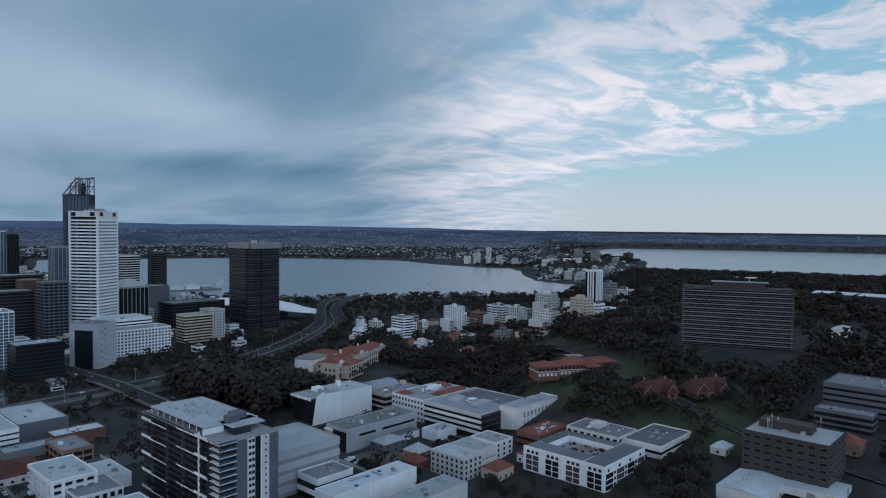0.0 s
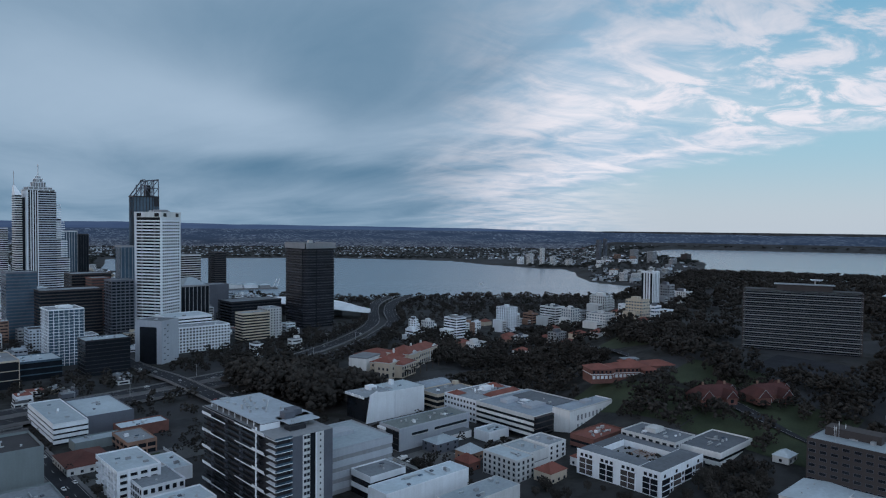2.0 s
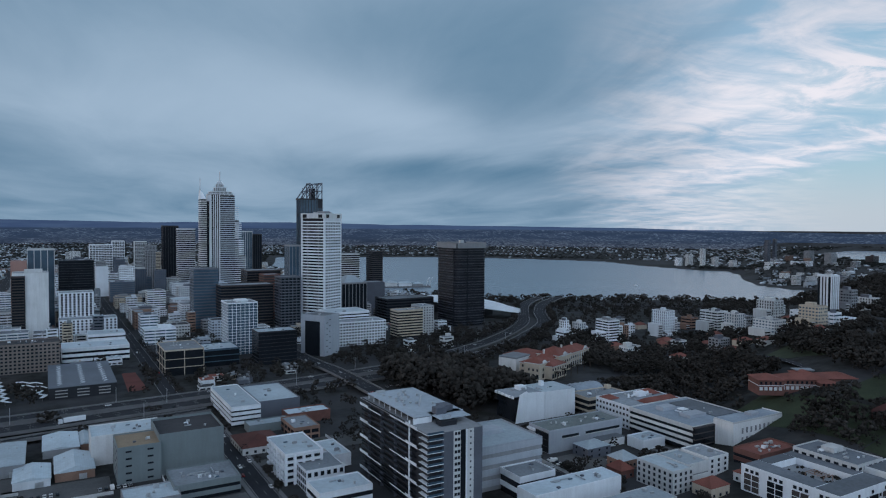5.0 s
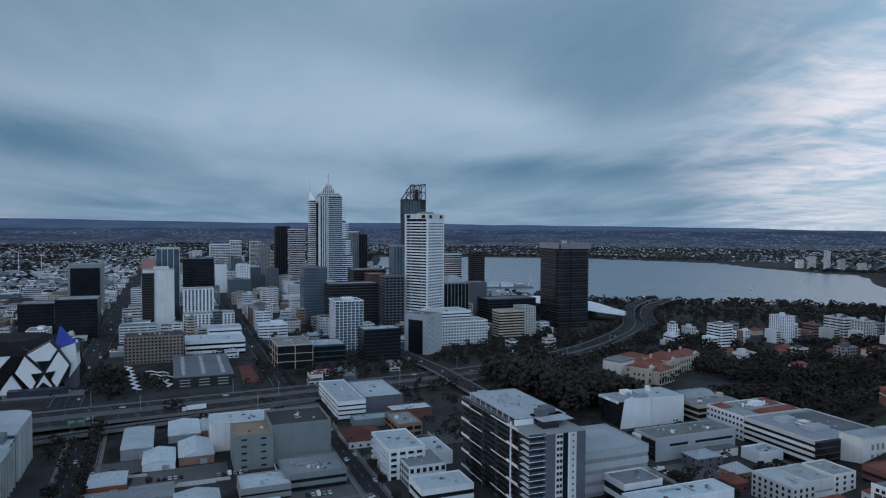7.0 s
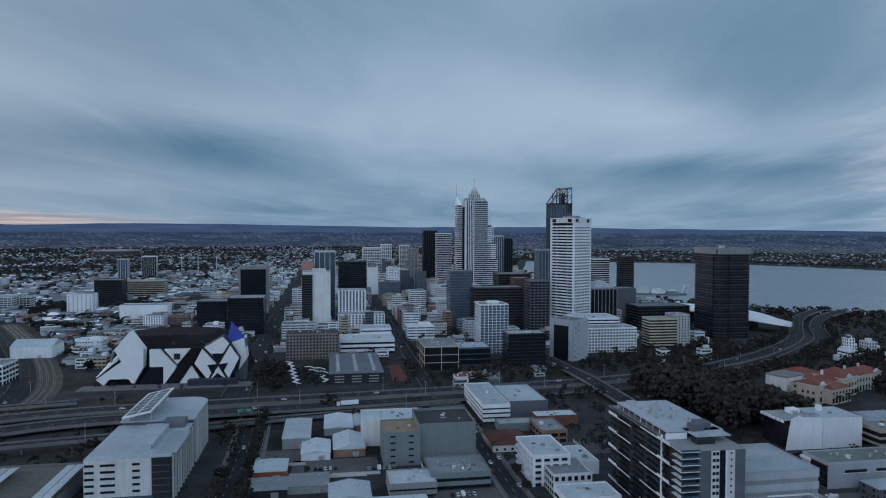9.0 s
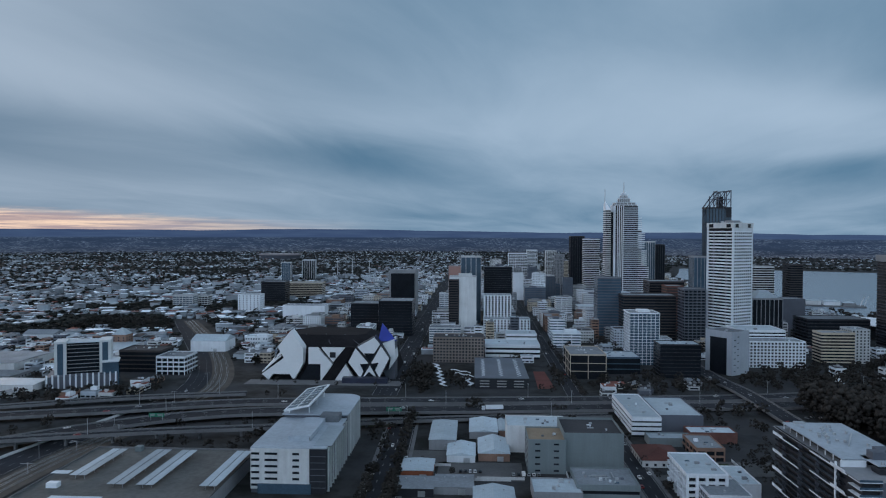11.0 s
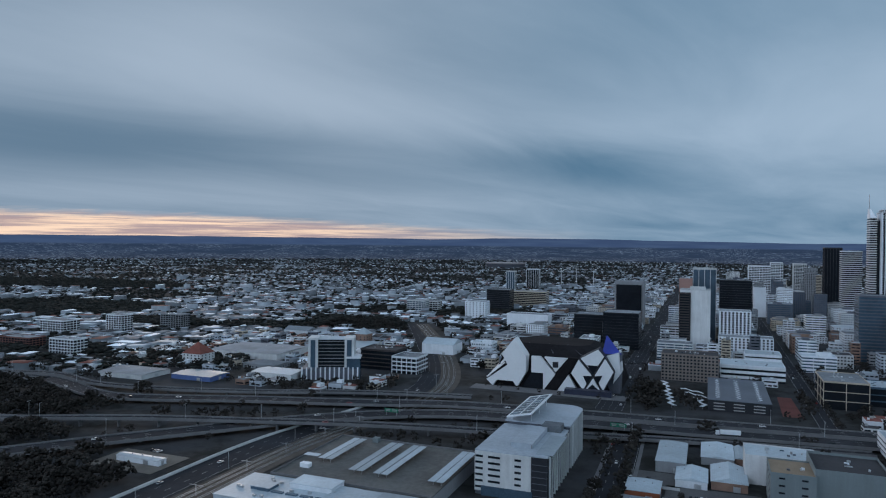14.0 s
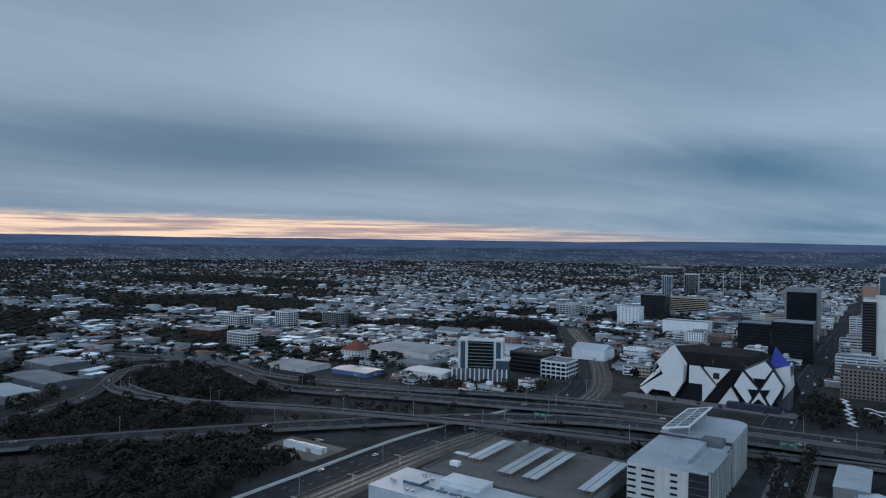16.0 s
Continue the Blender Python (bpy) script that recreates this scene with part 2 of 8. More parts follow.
def block(name, parent, w, d, h, at, material, label="", rz=0.0):
    """A box w by d by h whose base centre is at that place of its parent."""
    return piece(name, box_mesh(w, d, h, material), parent, at, rz, label)


TAKEN = set()


def mark(x0, x1, y0, y1, margin=4.0):
    """Notes which 8 m cells of the plan are built on."""
    for i in range(int((x0 - margin) // 8), int((x1 + margin) // 8) + 1):
        for j in range(int((y0 - margin) // 8), int((y1 + margin) // 8) + 1):
            TAKEN.add((i, j))


def free(x, y, r=0.0):
    return all((int((x + a) // 8), int((y + b) // 8)) not in TAKEN for a, b in ((0, 0), (r, 0), (-r, 0), (0, r), (0, -r)))


def thing(name, x, y, z, label, category, group="", rz=0.0):
    ob = new(name)
    ob.location, ob.rotation_euler = (x, y, z), (0, 0, radians(rz))
    return tagged(ob, label, category, group)


# ---- the lie of the land ----
def step(a):
    a = min(1.0, max(0.0, a))
    return a * a * (3 - 2 * a)


RIVER = [(16.0, 2650), (25.4, 1611), (34.1, 1487), (38.7, 1486), (43.4, 1519), (52.9, 1600), (56.1, 1600), (57.5, 1668), (59.6, 1850), (59.4, 1885), (57.5, 1950),
         (55.7, 1994), (54.5, 2069), (54.0, 2428), (53.1, 2615), (50.5, 2661), (46.2, 2866), (43.4, 3130), (34.1, 3336), (25.4, 3351), (16.5, 3359)]
BAY = [(58.6, 3640), (59.7, 3360), (61.5, 3080), (62.8, 2840), (63.9, 2630), (63.5, 2420), (64.1, 1985), (65.4, 1870), (70, 1790), (80, 1900), (104, 1900), (104, 4760), (79.9, 4740), (72, 4700), (61.5, 4700),
       (60.6, 4300)]


def inside(poly, b, d):
    """Signed distance to a shore, in units of a degree; positive in the water."""
    q = (b, 38 * math.log(d))
    pts = [(p, 38 * math.log(r)) for p, r in poly]
    odd, best = False, 1e9
    for (ax, ay), (bx, by) in zip(pts, pts[1:] + pts[:1]):
        if (ay > q[1]) != (by > q[1]) and q[0] < ax + (q[1] - ay) * (bx - ax) / (by - ay):
            odd = not odd
        k = max(0.0, min(1.0, ((q[0] - ax) * (bx - ax) + (q[1] - ay) * (by - ay)) / ((bx - ax) ** 2 + (by - ay) ** 2)))
        best = min(best, math.hypot(q[0] - ax - k * (bx - ax), q[1] - ay - k * (by - ay)))
    return best if odd else -best


def water_at(b, d):
    if b < 13 or d < 1350:
        return -9.0
    return max(inside(RIVER, b, d), inside(BAY, b, d))


WATER_Z = -14.0
BAY_Z = 18.0


def level(b, d):
    """Height of the ground at a bearing right of +y and a true distance."""
    hill = 42 * step((b - 48) / 14) * step((d - 300) / 350) * (1 - step((d - (1120 + 430 * step((b - 59) / 4))) / 350)) if b < 120 else 0.0
    w = water_at(b, d)
    flood = step((d - 1000) / 450) * step((b - 8) / 10)
    rise = 36.0 * max(step((b - 53) / 4) * step((d - 2150) / 350), step((b - 60.5) / 2.5) * step((d - 1500) / 200))
    z = max(hill, 0.0) - 12.0 * flood * (1 - hill / 42) + rise * (1 - hill / 42)
    bed = (BAY_Z if b > 58.5 and d > 1800 else WATER_Z) - 3.0
    return z + (bed - z) * step((w + 0.35) / 0.7)


def ground_z(x, y):
    return level(math.degrees(math.atan2(x, y)), math.hypot(x, y))


def far(d, z, zmax=4200.0, span=600.0):
    """Beyond 4.2 km the land draws together into a rim of hills: scene distance and height."""
    if d <= zmax:
        return d, z
    k = zmax + span * (1 - 1 / (1 + (d - zmax) / span))
    return k, EYE[2] - (EYE[2] - z) * k / d


def place(b, d, z):
    k, zz = far(d, z)
    return (k * math.sin(radians(b)), k * math.cos(radians(b)), zz)


def flat(b, d, z):
    return (d * math.sin(radians(b)), d * math.cos(radians(b)), z)


def make_ground():
    rings = [5.0, 60, 120, 180, 230]
    while rings[-1] < 9500:
        rings.append(rings[-1] * (1.022 if 1300 < rings[-1] < 9000 else 1.05))
    rings += [12000, 16000, 25000]
    bearings = [-88 + 0.8 * i for i in range(int(176 / 0.8) + 1)] + [92 + 8 * i for i in range(23)]
    v, f = [], []
    nb = len(bearings)
    for d in rings:
        for b in bearings:
            v.append(place(b, d, level(b, d)))
    for i in range(len(rings) - 1):
        for j in range(nb):
            k = (j + 1) % nb
            f.append((i * nb + j, i * nb + k, (i + 1) * nb + k, (i + 1) * nb + j))
    f.append(tuple(range(nb))[::-1])
    m = bpy.data.materials.new("ground")
    m.use_nodes = True
    t = m.node_tree
    b = t.nodes["Principled BSDF"]
    pos = t.nodes.new("ShaderNodeNewGeometry").outputs["Position"]
    a = smooth(t, noise_tex(t, pos, 0.012, 5, 0.6), 0.42, 0.58)
    c = smooth(t, noise_tex(t, pos, 0.05, 5, 0.65), 0.40, 0.62)
    d = noise_tex(t, pos, 0.8, 4, 0.6)
    col = mix_rgb(t, a, (0.022, 0.023, 0.021), (0.052, 0.054, 0.060))
    col = mix_rgb(t, math_node(t, "MULTIPLY", c, 0.6), col, (0.072, 0.072, 0.076))
    col = mix_rgb(t, math_node(t, "MULTIPLY", d, 0.4), col, (0.03, 0.03, 0.028))
    t.links.new(col, b.inputs["Base Color"])
    b.inputs["Roughness"].default_value = 0.95
    b.inputs["Specular IOR Level"].default_value = 0.1
    tagged(new("ground", raw_mesh("ground", v, f, m, True)), "dark city ground of asphalt, soil and worn grass", "ground", kind="structure")


def make_water():
    m = bpy.data.materials.new("river_water")
    m.use_nodes = True
    t = m.node_tree
    b = t.nodes["Principled BSDF"]
    b.inputs["Base Color"].default_value = (0.16, 0.205, 0.25, 1)
    b.inputs["Roughness"].default_value = 0.27
    b.inputs["IOR"].default_value = 1.33
    b.inputs["Specular IOR Level"].default_value = 1.0
    pos = t.nodes.new("ShaderNodeNewGeometry").outputs["Position"]
    w = noise_tex(t, pos, 0.05, 5, 0.6)
    bn = t.nodes.new("ShaderNodeBump")
    bn.inputs["Distance"].default_value, bn.inputs["Strength"].default_value = 1.5, 0.10
    t.links.new(w, bn.inputs["Height"])
    t.links.new(bn.outputs[0], b.inputs["Normal"])
    for name, b0, b1, d0, d1 in (("river", 14, 60, 1400, 3500), ("bay", 57.5, 106, 1700, 4800)):
        nb, nd = 48, 60
        v = [place(b0 + (b1 - b0) * i / nb, d0 * (d1 / d0) ** (j / nd), WATER_Z) if name == "river" else flat(b0 + (b1 - b0) * i / nb, d0 * (d1 / d0) ** (j / nd), BAY_Z) for j in range(nd + 1) for i in range(nb + 1)]
        f = [(j * (nb + 1) + i, (j + 1) * (nb + 1) + i, (j + 1) * (nb + 1) + i + 1, j * (nb + 1) + i + 1) for j in range(nd) for i in range(nb)
             if name == "river" or b0 + (b1 - b0) * i / nb > 62.8 or d0 * (d1 / d0) ** (j / nd) > 2450]
        tagged(new("water", raw_mesh(name, v, f, m, True)), "calm pale grey river water under cloud", "water", kind="structure")


def make_hills():
    prof = [(-180, 0.1), (-90, 0.22), (-66, 0.27), (-51, 0.23), (-37, 0.24), (-23, 0.2), (-12, 0.33), (-4, 0.22), (6, 0.1), (16, 0.12), (26, 0.02), (34, -0.05),
            (43, -0.13), (52, -0.26), (62, -0.37), (110, -0.37), (180, 0.1)]
    v, f = [], []
    n, rows = 720, 5
    for i in range(n + 1):
        b = -180 + i * 0.5
        k = next(j for j in range(len(prof) - 1) if prof[j][0] <= b <= prof[j + 1][0])
        (b0, e0), (b1, e1) = prof[k], prof[k + 1]
        e = e0 + (e1 - e0) * step((b - b0) / (b1 - b0)) + 0.05 * (noise.noise((b * 0.21, 3.0, 0)) + 0.5 * noise.noise((b * 0.6, 9.0, 0)))
        for r, ee in ((4560, -1.75), (4700, -0.85), (4770, -0.38 + min(0.0, e + 0.3)), (4830, e), (4845, -1.5)):
            v.append((r * math.sin(radians(b)), r * math.cos(radians(b)), EYE[2] + r * math.tan(radians(ee))))
    for i in range(n):
        for j in range(rows - 1):
            a = i * rows + j
            f.append((a, a + 1, a + rows + 1, a + rows))
    m = bpy.data.materials.new("glowing_far_plain_and_hills")
    m.use_nodes = True
    t = m.node_tree
    b = t.nodes["Principled BSDF"]
    pos = t.nodes.new("ShaderNodeNewGeometry").outputs["Position"]
    sep = t.nodes.new("ShaderNodeSeparateXYZ")
    t.links.new(pos, sep.inputs[0])
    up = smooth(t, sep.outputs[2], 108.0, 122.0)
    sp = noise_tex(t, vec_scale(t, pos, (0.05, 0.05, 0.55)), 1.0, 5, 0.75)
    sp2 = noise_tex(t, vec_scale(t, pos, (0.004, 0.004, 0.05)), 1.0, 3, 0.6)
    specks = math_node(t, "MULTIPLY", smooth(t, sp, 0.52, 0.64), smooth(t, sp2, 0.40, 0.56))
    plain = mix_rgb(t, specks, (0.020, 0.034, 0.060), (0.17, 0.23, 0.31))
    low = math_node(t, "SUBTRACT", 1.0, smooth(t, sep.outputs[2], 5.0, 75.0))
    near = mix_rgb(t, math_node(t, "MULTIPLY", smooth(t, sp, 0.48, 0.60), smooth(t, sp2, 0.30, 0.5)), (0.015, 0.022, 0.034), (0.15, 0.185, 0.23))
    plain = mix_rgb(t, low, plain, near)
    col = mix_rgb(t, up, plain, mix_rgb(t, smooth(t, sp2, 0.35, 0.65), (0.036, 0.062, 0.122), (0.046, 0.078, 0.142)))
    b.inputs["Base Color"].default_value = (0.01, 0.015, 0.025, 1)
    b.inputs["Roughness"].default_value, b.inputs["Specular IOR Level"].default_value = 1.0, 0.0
    # the land glows by itself, its blue standing in for distance haze
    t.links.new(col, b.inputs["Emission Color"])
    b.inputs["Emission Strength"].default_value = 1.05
    tagged(new("backdrop", raw_mesh("backdrop", v, f, m, True)), "far dark plain under a long low range of hills, glowing a haze blue", "hills", kind="structure")


make_ground()
make_water()
make_hills()


# ---- buildings ----
def fan_mesh():
    if "fan" not in CUBES:
        bm = bmesh.new()
        bmesh.ops.create_cone(bm, cap_ends=True, segments=10, radius1=0.55, radius2=0.45, depth=0.9, matrix=Matrix.Translation((0, 0, 0.45)))
        bmesh.ops.create_cone(bm, cap_ends=True, segments=10, radius1=0.75, radius2=0.3, depth=0.35, matrix=Matrix.Translation((0, 0, 1.05)))
        CUBES["fan"] = mesh_from("fan", bm, METAL)
    return CUBES["fan"]


def roof_clutter(root, w, d, z, n, seed):
    """Plant on a flat roof: cased units, fans, ducts, roof lights and dark hatches."""
    r = random.Random(seed)
    for i in range(n):
        x, y, k = r.uniform(-0.4, 0.4) * w, r.uniform(-0.4, 0.4) * d, r.random()
        if k < 0.42:
            block("air_conditioner", root, r.choice((1.2, 1.8, 2.6)), r.choice((1.0, 1.6, 2.2)), r.choice((0.8, 1.2, 1.7)), (x, y, z), r.choice((METAL, METAL, GREY, WHITE)))
        elif k < 0.62:
            piece("exhaust_fan", fan_mesh(), root, (x, y, z))
        elif k < 0.78:
            turn = r.choice((0, 90))
            block("duct", root, r.choice((4.0, 6.0, 8.0)), 0.6, 0.6, (x * 0.6, y * 0.6, z + 0.25), METAL, rz=turn)
        elif k < 0.9:
            block("roof_light", root, 2.4, 1.2, 0.4, (x, y, z), BLUEGLASS)
        else:
            block("hatch", root, 1.6, 1.6, 0.7, (x, y, z), MIDGREY)


def building(name, x0, x1, y0, y1, top, label, style="bands", wall=OFFWHITE, glass=GLASS, roof=ROOFG, floor=3.5, bay=4.0, sp=1.4, pw=0.8,
             z0=None, plant=None, clutter=4, category="building", group="", proud=0.35, win=(1.5, 1.5), parapet=0.9, base=0.0, rz=0.0):
    w, d = x1 - x0, y1 - y0
    cx, cy = (x0 + x1) / 2, (y0 + y1) / 2
    if z0 is None:
        z0 = min(ground_z(x, y) for x in (x0, x1) for y in (y0, y1))
    h = top - z0
    mark(x0, x1, y0, y1)
    root = thing(name, cx, cy, z0, label, category, group, rz)
    seed = int(abs(x0 * 7 + y0 * 13 + top * 3))
    n = max(1, round((h - base) / floor))
    fh = (h - base) / n
    if style in ("bands", "grid", "balcony", "fins"):
        block("glazing", root, w - 2 * proud, d - 2 * proud, h - 0.4, (0, 0, 0), glass)
        out = 0.0 if style != "balcony" else 1.2
        if style != "fins":
            for i in range(n):
                block("spandrel" if style != "balcony" else "balcony_slab", root, w + 2 * out, d + 2 * out, sp if style != "balcony" else 0.35,
                      (0, 0, base + (i + 1) * fh - sp if style != "balcony" else base + (i + 1) * fh - 0.35), wall)
        else:
            block("spandrel", root, w, d, sp, (0, 0, h - sp), wall)
        if base:
            block("podium_wall", root, w, d, base * 0.35, (0, 0, base * 0.65), wall)
        if style in ("grid", "fins"):
            for length, horiz in ((w, True), (d, False)):
                k = max(1, round(length / bay))
                for i in range(k + 1):
                    s = -length / 2 + pw / 2 + (length - pw) * i / k
                    for side in (-1, 1):
                        if side == (1 if horiz or cx > 0 else -1):
                            continue
                        if horiz:
                            block("pier", root, pw, proud + 0.1, h, (s, side * (d / 2 - proud / 2 + 0.03), 0), wall)
                        elif 0 < i < k:
                            block("pier", root, proud + 0.1, pw, h, (side * (w / 2 - proud / 2 + 0.03), s, 0), wall)
    else:
        block("wall", root, w, d, h, (0, 0, 0), wall)
        if style == "punched":
            ww, wh = win
            pm_key = ("win", ww, wh, glass.name)
            if pm_key not in CUBES:
                CUBES[pm_key] = window_mesh(ww, wh, glass)
            me = CUBES[pm_key]
            for length, rz in ((w, 0), (d, 90), (w, 180), (d, 270)):
                k = max(1, int(length / bay))
                if rz == 180 or (rz == 90 and cx > 0) or (rz == 270 and cx < 0):
                    continue
                for j in range(n):
                    for i in range(k):
                        s = -length / 2 + length * (i + 0.5) / k
                        zc = base + (j + 0.5) * fh - wh / 2
                        p = {0: (s, -d / 2, zc), 90: (w / 2, s, zc), 270: (-w / 2, -s, zc)}[rz]
                        piece("window", me, root, p, rz)
    # parapet and roof
    e = 0.3
    bm = bmesh.new()
    for a, b, c, g in ((w, e, 0, -d / 2 + e / 2), (w, e, 0, d / 2 - e / 2), (e, d - 2 * e, -w / 2 + e / 2, 0), (e, d - 2 * e, w / 2 - e / 2, 0)):
        bmesh.ops.create_cube(bm, size=1, matrix=Matrix.Translation((c, g, h + parapet / 2)) @ Matrix.Diagonal((a, b, parapet, 1)))
    piece("parapet", mesh_from("parapet", bm, wall), root)
    block("roof", root, w - 2 * e - 0.01, d - 2 * e - 0.01, 0.15, (0, 0, h), roof)
    if plant:
        a, b, c = plant
        block("plant_room", root, w * a, d * b, c, (w * 0.08, d * 0.1, h), wall if wall is not DARK else MIDGREY)
    roof_clutter(root, w * 0.8, d * 0.8, h + 0.15, clutter, seed)
    return root


def window_rows(w, d, h, side, kind, seed):
    """Many small panes, or long ribbons, set just proud of the front and one side of a block."""
    r = random.Random(seed)
    v, f = [], []

    def pane(x0, x1, y0, y1, z0, z1):
        j = len(v)
        v.extend([(x0, y0, z0), (x1, y0, z0), (x1, y1, z0), (x0, y1, z0), (x0, y0, z1), (x1, y0, z1), (x1, y1, z1), (x0, y1, z1)])
        f.extend(tuple(j + q for q in face) for face in BOX_F)
    n = max(1, round(h / 3.5))
    fh = h / n
    for i in range(n):
        z0 = i * fh + (1.0 if i else 0.4)
        z1 = z0 + (1.6 if kind != "tall" else fh - 1.1)
        for length, front in ((w, True), (d, False)):
            bays = max(1, int(length / (3.3 if kind != "ribbon" else 9.0)))
            part = 0.56 if kind == "grid" else 0.4 if kind == "tall" else 0.93
            for k in range(bays):
                if kind == "grid" and r.random() < 0.06:
                    continue
                a = -length / 2 + length * (k + 0.5 - part / 2) / bays
                b = a + length * part / bays
                if front:
                    pane(a, b, -d / 2 - 0.06, -d / 2 + 0.1, z0, z1)
                else:
                    pane(side * w / 2 - 0.08, side * w / 2 + 0.08, a, b, z0, z1)
    return v, f


def city_block(x0, x1, y0, y1, h, label, kind, wall, glass, roof, group, name="office_building", category="building", clutter=2, z0=0.0):
    """A block of the farther city: wall, rows of panes, parapet, roof, stepped top and roof plant."""
    w, d, cx, cy = x1 - x0, y1 - y0, (x0 + x1) / 2, (y0 + y1) / 2
    mark(x0, x1, y0, y1)
    r = random.Random(int(abs(x0 * 7 + y0 * 13 + h * 3)))
    root = thing(name, cx, cy, z0, label, category, group)
    block("wall", root, w, d, h, (0, 0, 0), wall)
    piece("glazing", raw_mesh("glazing", *window_rows(w, d, h, -1 if cx > 0 else 1, kind, int(h * 10)), glass), root, label="rows of dark window panes")["kind"] = "stuff"
    e = 0.3
    bm = bmesh.new()
    for a, b, c, g in ((w, e, 0, -d / 2 + e / 2), (w, e, 0, d / 2 - e / 2), (e, d - 2 * e, -w / 2 + e / 2, 0), (e, d - 2 * e, w / 2 - e / 2, 0)):
        bmesh.ops.create_cube(bm, size=1, matrix=Matrix.Translation((c, g, h + 0.5)) @ Matrix.Diagonal((a, b, 1.0, 1)))
    piece("parapet", mesh_from("parapet", bm, wall), root)
    block("roof", root, w - 0.61, d - 0.61, 0.15, (0, 0, h), roof)
    if r.random() < 0.6:
        block("roof_house", root, w * r.uniform(0.25, 0.5), d * r.uniform(0.3, 0.5), r.uniform(2.4, 4.5), (w * r.uniform(-0.2, 0.2), d * r.uniform(-0.1, 0.2), h + 0.15), r.choice((wall, GREY, MIDGREY)))
    roof_clutter(root, w * 0.8, d * 0.8, h + 0.15, clutter, int(h * 7 + w))
    return root


def window_mesh(w, h, glass):
    bm = bmesh.new()
    bmesh.ops.create_cube(bm, size=1, matrix=Matrix.Translation((0, 0, h / 2)) @ Matrix.Diagonal((w, 0.06, h, 1)))
    n = len(bm.faces)
    for a, b, c, g in ((w + 0.3, 0.12, 0, -0.06), (w + 0.3, 0.12, 0, h + 0.06), (0.12, h, -w / 2 - 0.06, h / 2), (0.12, h, w / 2 + 0.06, h / 2)):
        bmesh.ops.create_cube(bm, size=1, matrix=Matrix.Translation((c, 0, g)) @ Matrix.Diagonal((a, 0.3, b, 1)))
    bm.faces.ensure_lookup_table()
    for i, f in enumerate(bm.faces):
        f.material_index = 0 if i < n else 1
    return mesh_from("window", bm, (glass, MIDGREY))




def prism(name, parent, pts, y0, y1, material, label=""):
    """A plate: an outline in x and z, from y0 back to y1."""
    n = len(pts)
    v = [(x, y0, z) for x, z in pts] + [(x, y1, z) for x, z in pts]
    f = [tuple(range(n)), tuple(range(2 * n - 1, n - 1, -1))] + [(i, i + n, (i + 1) % n + n, (i + 1) % n) for i in range(n)]
    bm = bmesh.new()
    vs = [bm.verts.new(p) for p in v]
    for q in f:
        bm.faces.new([vs[i] for i in q])
    bmesh.ops.recalc_face_normals(bm, faces=bm.faces)
    return piece(name, mesh_from(name, bm, material), parent, label=label)


def loft(name, parent, lower, upper, z0, z1, material, label=""):
    """A solid between two outlines in x and y with as many corners."""
    n = len(lower)
    bm = bmesh.new()
    vs = [bm.verts.new((x, y, z0)) for x, y in lower] + [bm.verts.new((x, y, z1)) for x, y in upper]
    bm.faces.new(vs[:n][::-1])
    bm.faces.new(vs[n:])
    for i in range(n):
        bm.faces.new((vs[i], vs[(i + 1) % n], vs[(i + 1) % n + n], vs[i + n]))
    bmesh.ops.recalc_face_normals(bm, faces=bm.faces)
    return piece(name, mesh_from(name, bm, material), parent, label=label)


def rod(name, parent, a, b, r, material, sides=6):
    a, b = Vector(a), Vector(b)
    bm = bmesh.new()
    bmesh.ops.create_cone(bm, cap_ends=True, segments=sides, radius1=r, radius2=r, depth=(b - a).length)
    bm.transform(Matrix.Translation((a + b) / 2) @ (b - a).to_track_quat("Z", "Y").to_matrix().to_4x4())
    return piece(name, mesh_from(name, bm, material), parent)


def hip(w, d, h, e=0.5, gable=False):
    """Corners and faces of a hipped or gabled roof over w by d, ridge along the longer side."""
    a, b = w / 2 + e, d / 2 + e
    if w >= d:
        r = (a if gable else max(0.3, a - b))
        top = [(-r, 0, h), (r, 0, h)]
        f = [(0, 1, 5, 4), (1, 2, 5), (2, 3, 4, 5), (3, 0, 4), (3, 2, 1, 0)]
    else:
        r = (b if gable else max(0.3, b - a))
        top = [(0, -r, h), (0, r, h)]
        f = [(0, 1, 4), (1, 2, 5, 4), (2, 3, 5), (3, 0, 4, 5), (3, 2, 1, 0)]
    return [(-a, -b, 0), (a, -b, 0), (a, b, 0), (-a, b, 0)] + top, f


